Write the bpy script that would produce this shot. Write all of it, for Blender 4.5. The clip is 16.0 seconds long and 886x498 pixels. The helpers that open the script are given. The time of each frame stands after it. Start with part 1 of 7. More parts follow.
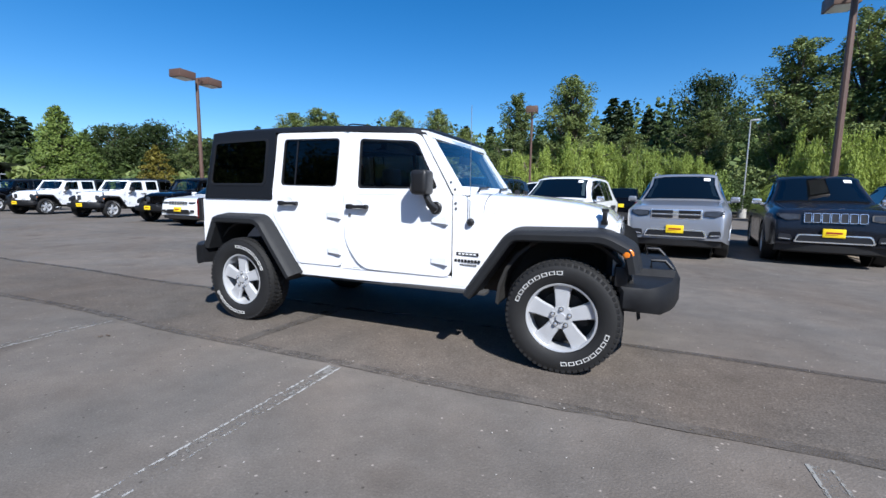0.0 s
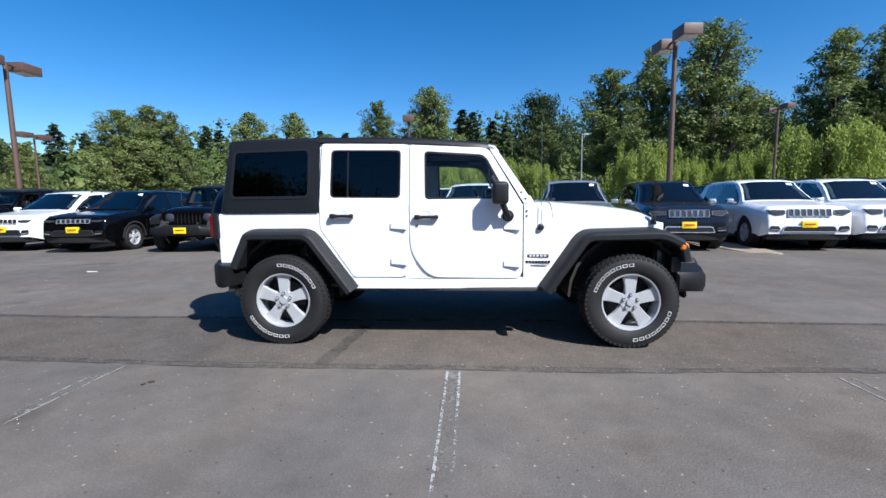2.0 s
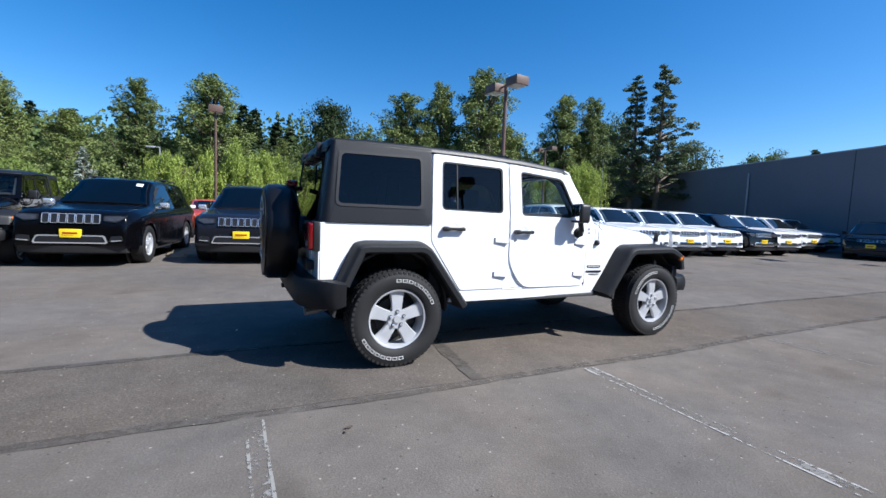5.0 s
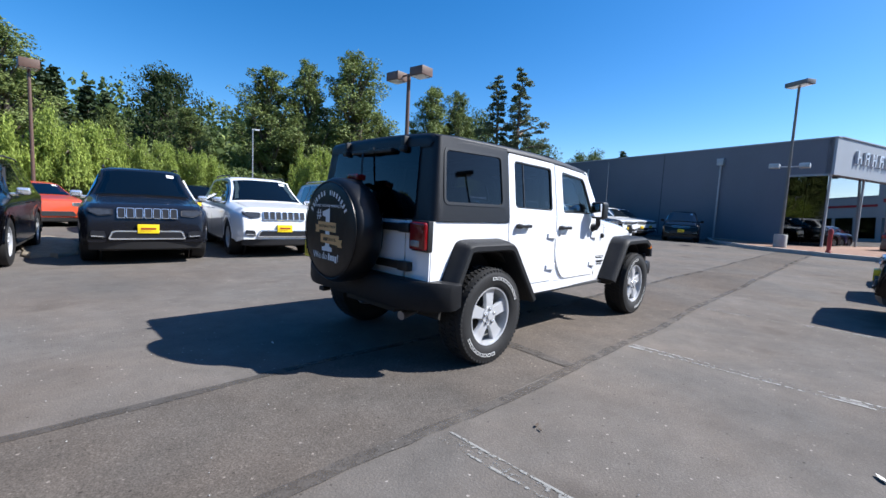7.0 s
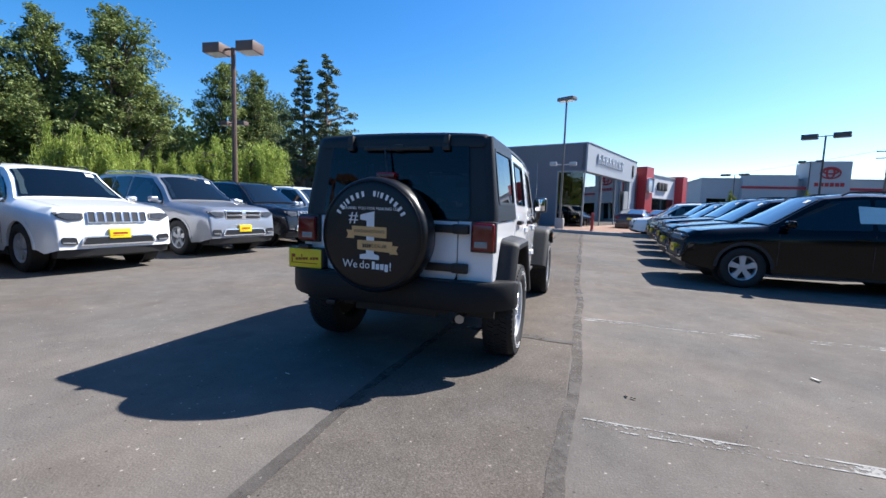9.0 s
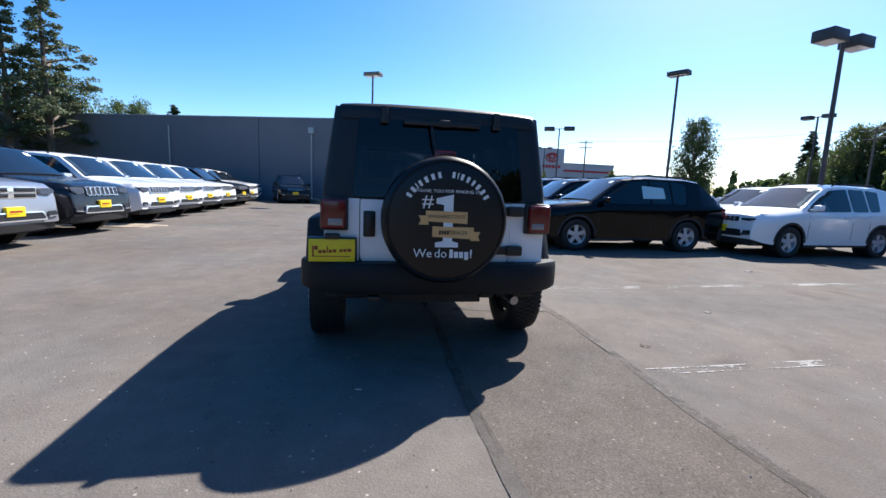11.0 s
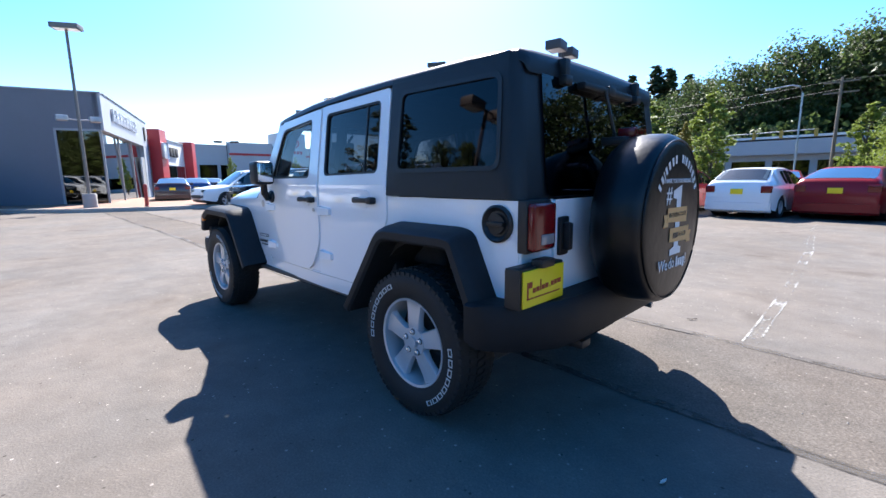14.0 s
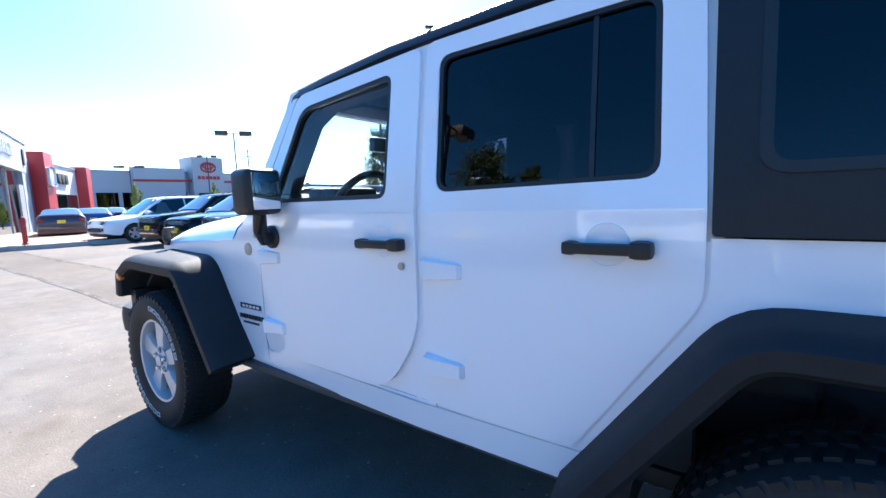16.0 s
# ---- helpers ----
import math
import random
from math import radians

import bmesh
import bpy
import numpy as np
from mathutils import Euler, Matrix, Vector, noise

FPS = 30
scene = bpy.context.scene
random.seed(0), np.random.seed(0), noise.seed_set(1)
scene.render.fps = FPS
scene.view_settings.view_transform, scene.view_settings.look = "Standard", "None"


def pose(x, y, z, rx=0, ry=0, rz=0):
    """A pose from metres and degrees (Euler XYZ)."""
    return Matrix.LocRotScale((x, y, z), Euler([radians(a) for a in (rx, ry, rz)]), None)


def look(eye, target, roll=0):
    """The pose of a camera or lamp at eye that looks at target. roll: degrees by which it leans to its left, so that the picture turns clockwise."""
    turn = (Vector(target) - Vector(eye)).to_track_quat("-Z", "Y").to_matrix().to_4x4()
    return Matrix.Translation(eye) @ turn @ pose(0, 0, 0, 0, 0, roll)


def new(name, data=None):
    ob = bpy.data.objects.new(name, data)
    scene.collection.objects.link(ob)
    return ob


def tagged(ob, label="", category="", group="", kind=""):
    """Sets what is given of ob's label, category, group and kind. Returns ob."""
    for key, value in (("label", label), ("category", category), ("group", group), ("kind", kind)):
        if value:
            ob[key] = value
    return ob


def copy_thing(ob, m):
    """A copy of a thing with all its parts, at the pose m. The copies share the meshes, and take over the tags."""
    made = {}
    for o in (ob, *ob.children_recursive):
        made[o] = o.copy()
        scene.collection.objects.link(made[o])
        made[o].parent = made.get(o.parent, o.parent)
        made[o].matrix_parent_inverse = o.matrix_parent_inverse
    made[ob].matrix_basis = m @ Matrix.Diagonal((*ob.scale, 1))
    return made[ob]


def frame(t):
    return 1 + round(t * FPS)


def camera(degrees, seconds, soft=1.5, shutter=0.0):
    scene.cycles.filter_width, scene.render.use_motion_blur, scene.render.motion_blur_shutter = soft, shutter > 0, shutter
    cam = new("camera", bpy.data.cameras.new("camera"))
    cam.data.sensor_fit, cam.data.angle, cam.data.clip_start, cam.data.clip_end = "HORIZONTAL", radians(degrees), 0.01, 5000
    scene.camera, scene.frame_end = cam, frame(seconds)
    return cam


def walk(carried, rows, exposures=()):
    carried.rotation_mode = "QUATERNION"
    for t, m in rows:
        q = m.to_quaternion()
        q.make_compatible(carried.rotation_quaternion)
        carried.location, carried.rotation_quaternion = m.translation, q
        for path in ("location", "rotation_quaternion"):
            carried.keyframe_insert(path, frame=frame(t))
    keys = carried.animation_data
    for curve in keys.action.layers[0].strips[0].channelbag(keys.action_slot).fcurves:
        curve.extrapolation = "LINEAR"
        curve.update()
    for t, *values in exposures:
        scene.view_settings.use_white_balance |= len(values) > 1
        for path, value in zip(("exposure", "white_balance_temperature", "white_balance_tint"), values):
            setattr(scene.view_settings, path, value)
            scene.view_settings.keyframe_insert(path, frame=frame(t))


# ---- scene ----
cam = camera(91.6, 16.0)
PATH = [
    (0, (1.865, -3.82, 1.197), (1.081, -2.001, 0.951), 0.8),
    (0.5, (1.478, -4.014, 1.217), (0.844, -2.138, 0.971), 0.8),
    (1, (1.081, -4.247, 1.219), (0.637, -2.319, 0.958), 1.0),
    (1.5, (0.64, -4.339, 1.226), (0.36, -2.377, 0.993), 0.5),
    (2, (0.185, -4.47, 1.225), (0.048, -2.49, 1.007), -0.6),
    (2.5, (-0.268, -4.505, 1.219), (-0.259, -2.523, 0.989), 1.1),
    (3, (-0.752, -4.491, 1.237), (-0.583, -2.512, 1.029), 2.1),
    (3.5, (-1.232, -4.463, 1.234), (-0.87, -2.511, 1.027), 2.3),
    (4, (-1.697, -4.337, 1.237), (-1.211, -2.413, 1.024), 2.8),
    (4.2, (-1.894, -4.31, 1.223), (-1.317, -2.406, 1.054), 2.4),
    (6.3, (-3.663, -3.423, 1.255), (-2.466, -1.831, 1.075), 2.9),
    (6.5, (-3.821, -3.32, 1.24), (-2.565, -1.772, 1.082), 2.4),
    (7, (-4.158, -3.02, 1.244), (-2.747, -1.616, 1.051), 2.8),
    (7.5, (-4.434, -2.655, 1.247), (-2.89, -1.405, 1.017), 3.2),
    (8, (-4.744, -2.286, 1.244), (-3.078, -1.21, 0.987), 3.5),
    (8.5, (-4.918, -1.869, 1.254), (-3.129, -1, 1.044), 3.4),
    (9, (-5.101, -1.416, 1.245), (-3.21, -0.795, 1.046), 1.9),
    (9.5, (-5.169, -0.921, 1.229), (-3.231, -0.487, 0.992), 3.1),
    (10, (-5.224, -0.448, 1.213), (-3.247, -0.252, 0.981), 3.7),
    (10.2, (-5.241, -0.247, 1.227), (-3.259, -0.186, 0.968), 3.9),
    (12.3, (-4.479, 1.622, 1.229), (-2.706, 0.739, 0.951), -1.4),
    (12.5, (-4.367, 1.752, 1.238), (-2.641, 0.788, 0.934), -0.9),
    (13, (-3.994, 2.024, 1.241), (-2.374, 0.904, 0.892), 0.1),
    (13.5, (-3.592, 2.236, 1.23), (-2.104, 0.953, 0.859), -1.4),
    (14, (-3.107, 2.284, 1.232), (-1.695, 0.904, 0.91), -0.6),
    (14.5, (-2.607, 2.308, 1.221), (-1.312, 0.81, 0.949), -0.8),
    (15, (-2.138, 2.203, 1.232), (-0.897, 0.665, 0.937), -1.7),
    (15.5, (-1.641, 2.046, 1.241), (-0.456, 0.458, 0.98), -1.7),
    (16, (-1.221, 1.845, 1.237), (-0.049, 0.242, 1.008), -2.0),
]
EXPOSURES = [(0, 0.70, 5920, 10), (4, 0.80, 5920, 10), (7, 0.98, 6020, 10.5), (9, 1.18, 6200, 11), (10, 1.18, 6250, 12), (12.5, 1.45, 6330, 13), (14, 1.93, 6250, 13), (15.3, 2.18, 6120, 13), (16, 2.28, 6080, 12)]
walk(cam, [(t, look(e, g, r)) for t, e, g, r in PATH], EXPOSURES)


# ---- light ----
SUN = Vector((0.735, -0.68, 1.0)).normalized()
world = bpy.data.worlds.new("sky")
scene.world = world
world.use_nodes = True
wn = world.node_tree
wn.nodes.clear()
sky = wn.nodes.new("ShaderNodeTexSky")
sky.sky_type = "NISHITA"
sky.sun_disc = False
sky.sun_elevation = math.asin(SUN.z)
sky.sun_rotation = math.atan2(SUN.x, SUN.y)
sky.altitude = 450
sky.air_density = 0.9
sky.dust_density = 0.7
sky.ozone_density = 2.0
bgn = wn.nodes.new("ShaderNodeBackground")
bgn.inputs[1].default_value = 0.092
won = wn.nodes.new("ShaderNodeOutputWorld")
deep = wn.nodes.new("ShaderNodeHueSaturation")
deep.inputs["Saturation"].default_value = 1.4
wn.links.new(sky.outputs[0], deep.inputs["Color"])
wn.links.new(deep.outputs[0], bgn.inputs[0])
wn.links.new(bgn.outputs[0], won.inputs[0])
sun_data = bpy.data.lights.new("sun", "SUN")
sun_data.energy = 5.0
sun_data.angle = radians(0.53)
sun_data.color = (1.0, 0.95, 0.87)
sun_lamp = new("sun", sun_data)
sun_lamp.matrix_basis = look((20, -20, 30), Vector((20, -20, 30)) - SUN)


# ---- materials ----
def node_mat(name):
    m = bpy.data.materials.new(name)
    m.use_nodes = True
    n = m.node_tree
    return m, n, n.nodes["Principled BSDF"], n.links


def mat(name, color, rough=0.5, metal=0.0, coat=0.0, vary=0.0, scale=8.0, bump=0.0, bscale=60.0, spec=0.5, rand=0.0, hue=None, scale2=None):
    """A procedural surface: base colour with two scales of variation, roughness wear and fine relief."""
    m, n, p, l = node_mat(name)
    p.inputs["Roughness"].default_value = rough
    p.inputs["Metallic"].default_value = metal
    p.inputs["Coat Weight"].default_value = coat
    p.inputs["Coat Roughness"].default_value = 0.03
    p.inputs["Specular IOR Level"].default_value = spec
    c = (*color, 1.0)
    p.inputs["Base Color"].default_value = c
    tc = n.nodes.new("ShaderNodeTexCoord")
    if vary > 0:
        a = n.nodes.new("ShaderNodeTexNoise")
        a.inputs["Scale"].default_value = scale
        a.inputs["Detail"].default_value = 6
        b = n.nodes.new("ShaderNodeTexNoise")
        b.inputs["Scale"].default_value = scale2 or scale * 9
        b.inputs["Detail"].default_value = 3
        l.new(tc.outputs["Object"], a.inputs["Vector"])
        l.new(tc.outputs["Object"], b.inputs["Vector"])
        mx = n.nodes.new("ShaderNodeMix")
        mx.inputs[0].default_value = 0.45
        l.new(a.outputs["Fac"], mx.inputs[2])
        l.new(b.outputs["Fac"], mx.inputs[3])
        mr = n.nodes.new("ShaderNodeMapRange")
        mr.inputs[1].default_value = 0.25
        mr.inputs[2].default_value = 0.75
        l.new(mx.outputs[0], mr.inputs[0])
        cm = n.nodes.new("ShaderNodeMix")
        cm.data_type = "RGBA"
        h = hue or color
        cm.inputs[6].default_value = (*[v * (1 - vary) for v in color], 1)
        cm.inputs[7].default_value = (*[min(1, v * (1 + vary)) for v in h], 1)
        l.new(mr.outputs[0], cm.inputs[0])
        out = cm.outputs[2]
        if rand > 0:
            oi = n.nodes.new("ShaderNodeObjectInfo")
            gi = n.nodes.new("ShaderNodeNewGeometry")
            ad = n.nodes.new("ShaderNodeMath")
            ad.operation = "ADD"
            l.new(oi.outputs["Random"], ad.inputs[0])
            l.new(gi.outputs["Random Per Island"], ad.inputs[1])
            rr = n.nodes.new("ShaderNodeMapRange")
            rr.inputs[2].default_value = 2.0
            rr.inputs[3].default_value = 1 - rand
            rr.inputs[4].default_value = 1 + rand
            l.new(ad.outputs[0], rr.inputs[0])
            hs = n.nodes.new("ShaderNodeHueSaturation")
            l.new(rr.outputs[0], hs.inputs["Value"])
            l.new(out, hs.inputs["Color"])
            out = hs.outputs[0]
        l.new(out, p.inputs["Base Color"])
        rm = n.nodes.new("ShaderNodeMapRange")
        rm.inputs[3].default_value = max(0.02, rough * 0.85)
        rm.inputs[4].default_value = min(1, rough * 1.15)
        l.new(b.outputs["Fac"], rm.inputs[0])
        l.new(rm.outputs[0], p.inputs["Roughness"])
    if bump > 0:
        t = n.nodes.new("ShaderNodeTexNoise")
        t.inputs["Scale"].default_value = bscale
        t.inputs["Detail"].default_value = 4
        l.new(tc.outputs["Object"], t.inputs["Vector"])
        bp = n.nodes.new("ShaderNodeBump")
        bp.inputs["Strength"].default_value = bump
        bp.inputs["Distance"].default_value = 0.01
        l.new(t.outputs["Fac"], bp.inputs["Height"])
        l.new(bp.outputs[0], p.inputs["Normal"])
    return m


def glass_mat(name, tint, ior=1.5, gloss=1.0):
    """A thin pane: light passes tinted, and the Fresnel share of it is mirrored."""
    m = bpy.data.materials.new(name)
    m.use_nodes = True
    n, l = m.node_tree, m.node_tree.links
    n.nodes.clear()
    tr = n.nodes.new("ShaderNodeBsdfTransparent")
    tr.inputs[0].default_value = (*tint, 1)
    gl = n.nodes.new("ShaderNodeBsdfGlossy")
    gl.inputs["Roughness"].default_value = 0.015
    gl.inputs["Color"].default_value = (gloss, gloss, gloss, 1)
    lw = n.nodes.new("ShaderNodeLayerWeight")
    lw.inputs[0].default_value = 0.5
    pw = n.nodes.new("ShaderNodeMath")
    pw.operation = "POWER"
    pw.inputs[1].default_value = 3.7
    fr = n.nodes.new("ShaderNodeMapRange")
    f0 = ((ior - 1) / (ior + 1)) ** 2
    fr.inputs[3].default_value = f0
    l.new(lw.outputs["Facing"], pw.inputs[0])
    l.new(pw.outputs[0], fr.inputs[0])
    mx = n.nodes.new("ShaderNodeMixShader")
    out = n.nodes.new("ShaderNodeOutputMaterial")
    l.new(fr.outputs[0], mx.inputs[0])
    l.new(tr.outputs[0], mx.inputs[1])
    l.new(gl.outputs[0], mx.inputs[2])
    l.new(mx.outputs[0], out.inputs[0])
    return m


def leaf_mat(name, color, rough=0.6, vary=0.35, back=0.25):
    """Leaves: diffuse with a share of light let through, each clump its own tone."""
    m, n, p, l = node_mat(name)
    p.inputs["Roughness"].default_value = rough
    p.inputs["Specular IOR Level"].default_value = 0.25
    gi = n.nodes.new("ShaderNodeNewGeometry")
    oi = n.nodes.new("ShaderNodeObjectInfo")
    ad = n.nodes.new("ShaderNodeMath")
    ad.operation = "ADD"
    l.new(gi.outputs["Random Per Island"], ad.inputs[0])
    l.new(oi.outputs["Random"], ad.inputs[1])
    mr = n.nodes.new("ShaderNodeMapRange")
    mr.inputs[2].default_value = 2.0
    l.new(ad.outputs[0], mr.inputs[0])
    cm = n.nodes.new("ShaderNodeMix")
    cm.data_type = "RGBA"
    cm.inputs[6].default_value = (*[v * (1 - vary) for v in color], 1)
    cm.inputs[7].default_value = (min(1, color[0] * (1 + vary) * 1.15), min(1, color[1] * (1 + vary)), color[2] * (1 + vary * 0.4), 1)
    l.new(mr.outputs[0], cm.inputs[0])
    l.new(cm.outputs[2], p.inputs["Base Color"])
    tl = n.nodes.new("ShaderNodeBsdfTranslucent")
    l.new(cm.outputs[2], tl.inputs[0])
    mx = n.nodes.new("ShaderNodeMixShader")
    mx.inputs[0].default_value = back
    out = n.nodes["Material Output"]
    l.new(p.outputs[0], mx.inputs[1])
    l.new(tl.outputs[0], mx.inputs[2])
    l.new(mx.outputs[0], out.inputs[0])
    return m


def asphalt_mat(name, base, warm=(1.12, 1.0, 0.895), stone=0.3, stain=0.25, broken=0.0, rough=0.86, gloss=0.06):
    """Worn asphalt: stone grains, wide tone patches, oil stains and light dust."""
    m, n, p, l = node_mat(name)
    tc = n.nodes.new("ShaderNodeTexCoord")

    def noise_tex(scale, detail=4, rough=0.5):
        t = n.nodes.new("ShaderNodeTexNoise")
        t.inputs["Scale"].default_value = scale
        t.inputs["Detail"].default_value = detail
        t.inputs["Roughness"].default_value = rough
        l.new(tc.outputs["Object"], t.inputs["Vector"])
        return t

    def ramp(src, a, b, lo, hi):
        r = n.nodes.new("ShaderNodeMapRange")
        r.inputs[1].default_value, r.inputs[2].default_value = a, b
        r.inputs[3].default_value, r.inputs[4].default_value = lo, hi
        l.new(src, r.inputs[0])
        return r.outputs[0]

    def mul(a, b):
        x = n.nodes.new("ShaderNodeMath")
        x.operation = "MULTIPLY"
        l.new(a, x.inputs[0])
        l.new(b, x.inputs[1])
        return x.outputs[0]

    wide = noise_tex(0.35, 5)
    mid = noise_tex(2.3, 6, 0.6)
    fine = noise_tex(90, 3, 0.7)
    vor = n.nodes.new("ShaderNodeTexVoronoi")
    vor.inputs["Scale"].default_value = 95
    l.new(tc.outputs["Object"], vor.inputs["Vector"])
    blot = noise_tex(1.1, 2)
    v = mul(ramp(wide.outputs["Fac"], 0.3, 0.7, 0.84, 1.16), ramp(mid.outputs["Fac"], 0.3, 0.7, 0.88, 1.11))
    v = mul(v, ramp(fine.outputs["Fac"], 0.3, 0.7, 1 - 0.5 * stone, 1 + 0.5 * stone))
    v = mul(v, ramp(blot.outputs["Fac"], 0.64, 0.74, 1.0, 1.0 - stain))
    sep = n.nodes.new("ShaderNodeSeparateColor")
    l.new(vor.outputs["Color"], sep.inputs[0])
    v = mul(v, ramp(sep.outputs[0], 0.9, 1.0, 1.0, 1.0 + 0.5 * stone))
    # loose light stones and dark pits, clouds of wear
    grit = n.nodes.new("ShaderNodeTexVoronoi")
    grit.inputs["Scale"].default_value = 34
    l.new(tc.outputs["Object"], grit.inputs["Vector"])
    gsep = n.nodes.new("ShaderNodeSeparateColor")
    l.new(grit.outputs["Color"], gsep.inputs[0])
    spot = ramp(grit.outputs["Distance"], 0.16, 0.30, 1.0, 0.0)
    pale = mul(spot, ramp(gsep.outputs[0], 0.968, 0.972, 0.0, 1.3))
    dark = mul(spot, ramp(gsep.outputs[1], 0.968, 0.972, 0.0, -0.5))
    both = n.nodes.new("ShaderNodeMath")
    both.operation = "ADD"
    l.new(pale, both.inputs[0])
    l.new(dark, both.inputs[1])
    one = n.nodes.new("ShaderNodeMath")
    one.operation = "ADD"
    one.inputs[1].default_value = 1.0
    l.new(both.outputs[0], one.inputs[0])
    v = mul(v, one.outputs[0])
    cloud = noise_tex(5.5, 7, 0.7)
    v = mul(v, ramp(cloud.outputs["Fac"], 0.32, 0.68, 0.91, 1.08))
    cmb = n.nodes.new("ShaderNodeCombineColor")
    tone = noise_tex(0.55, 4, 0.6)
    for k in range(3):
        g = n.nodes.new("ShaderNodeMath")
        g.operation = "MULTIPLY"
        g.inputs[1].default_value = base * warm[k]
        l.new(mul(v, ramp(tone.outputs["Fac"], 0.35, 0.65, (0.965, 1.0, 1.03)[k], (1.04, 1.0, 0.965)[k])), g.inputs[0])
        l.new(g.outputs[0], cmb.inputs[k])
    l.new(cmb.outputs[0], p.inputs["Base Color"])
    p.inputs["Roughness"].default_value = rough
    p.inputs["Specular IOR Level"].default_value = gloss
    bp = n.nodes.new("ShaderNodeBump")
    bp.inputs["Strength"].default_value = 0.3
    bp.inputs["Distance"].default_value = 0.006
    if broken:
        gap = noise_tex(2.6, 8, 0.72)
        l.new(ramp(gap.outputs["Fac"], 0.36, 0.58, 1.0 - broken, 1.0), p.inputs["Alpha"])
    hsum = n.nodes.new("ShaderNodeMath")
    hsum.operation = "ADD"
    l.new(fine.outputs["Fac"], hsum.inputs[0])
    l.new(vor.outputs["Distance"], hsum.inputs[1])
    l.new(hsum.outputs[0], bp.inputs["Height"])
    l.new(bp.outputs[0], p.inputs["Normal"])
    return m


def worn_paint_mat(name, color, base, cover=0.5):
    """Road paint worn through to the asphalt in flakes."""
    m, n, p, l = node_mat(name)
    tc = n.nodes.new("ShaderNodeTexCoord")
    a = n.nodes.new("ShaderNodeTexNoise")
    a.inputs["Scale"].default_value = 26
    a.inputs["Detail"].default_value = 8
    a.inputs["Roughness"].default_value = 0.75
    b = n.nodes.new("ShaderNodeTexNoise")
    b.inputs["Scale"].default_value = 2.2
    b.inputs["Detail"].default_value = 3
    for t in (a, b):
        l.new(tc.outputs["Object"], t.inputs["Vector"])
    s = n.nodes.new("ShaderNodeMath")
    s.operation = "ADD"
    l.new(a.outputs["Fac"], s.inputs[0])
    l.new(b.outputs["Fac"], s.inputs[1])
    r = n.nodes.new("ShaderNodeMapRange")
    r.inputs[1].default_value = 1.25 - cover * 0.4
    r.inputs[2].default_value = 1.34 - cover * 0.4
    l.new(s.outputs[0], r.inputs[0])
    cm = n.nodes.new("ShaderNodeMix")
    cm.data_type = "RGBA"
    cm.inputs[6].default_value = (color[0] * 0.8, color[1] * 0.8, color[2] * 0.8, 1)
    cm.inputs[7].default_value = (*color, 1)
    l.new(r.outputs[0], cm.inputs[0])
    l.new(cm.outputs[2], p.inputs["Base Color"])
    l.new(r.outputs[0], p.inputs["Alpha"])
    p.inputs["Roughness"].default_value = 0.8
    return m


ASPH = 0.114
M_ASPHALT = asphalt_mat("asphalt", ASPH)
M_PATCH = asphalt_mat("asphalt_patch", ASPH * 0.80, warm=(1.15, 1.0, 0.87), stone=0.7, stain=0.12)
M_TAR2 = asphalt_mat("worn_tar_seam", ASPH * 0.78, stone=0.4, stain=0.1, broken=0.9, rough=0.75, gloss=0.1)
M_TAR = asphalt_mat("tar_seam", ASPH * 0.64, stone=0.3, stain=0.0, broken=0.6, rough=0.7, gloss=0.14)
M_LINE = worn_paint_mat("worn_line_paint", (0.33, 0.325, 0.31), ASPH, 0.74)
M_LINE4 = worn_paint_mat("thin_line_paint", (0.23, 0.225, 0.21), ASPH, 0.66)
M_LINE3 = worn_paint_mat("ghost_line_paint", (0.160, 0.153, 0.142), ASPH * 1.1, 0.62)
M_ROCKER = mat("rocker_plastic", (0.055, 0.056, 0.058), 0.5, vary=0.2, scale=20, bump=0.15, bscale=400, spec=0.3)
M_LINE2 = worn_paint_mat("faint_line_paint", (0.20, 0.194, 0.182), ASPH, 0.40)
M_WHITE = mat("white_paint", (0.83, 0.84, 0.86), 0.25, coat=1.0, bump=0.035, bscale=3.5)
M_BLACKTOP = mat("black_hardtop", (0.0075, 0.0082, 0.0105), 0.46, vary=0.2, scale=30, bump=0.10, bscale=350, spec=0.42)
M_FLARE = mat("grey_plastic", (0.0165, 0.0175, 0.0195), 0.58, vary=0.2, scale=20, bump=0.15, bscale=400, spec=0.25)
M_BUMPER = mat("bumper_plastic", (0.0095, 0.0100, 0.0115), 0.55, vary=0.2, scale=20, bump=0.15, bscale=400, spec=0.25)
M_BLACK = mat("black_plastic", (0.010, 0.010, 0.011), 0.45, vary=0.2, scale=25, bump=0.08, bscale=300)
M_TRIM = mat("interior_black", (0.022, 0.022, 0.024), 0.75, vary=0.25, scale=20, bump=0.1, bscale=200)
M_SEAT = mat("seat_cloth", (0.03, 0.03, 0.034), 0.9, vary=0.3, scale=30, bump=0.2, bscale=500)
M_UNDER = mat("underbody", (0.02, 0.019, 0.018), 0.7, vary=0.4, scale=10)
M_RUBBER = mat("tyre_rubber", (0.0095, 0.0095, 0.010), 0.7, vary=0.25, scale=18, bump=0.1, bscale=180)
M_LETTER = mat("tyre_letter_white", (0.58, 0.58, 0.57), 0.6, vary=0.2, scale=30)
M_ALLOY = mat("alloy_silver", (0.50, 0.51, 0.53), 0.3, metal=0.25, vary=0.05, scale=14, coat=0.4)
M_ALLOYD = mat("alloy_shadow", (0.10, 0.10, 0.105), 0.45, metal=0.6, vary=0.2, scale=14)
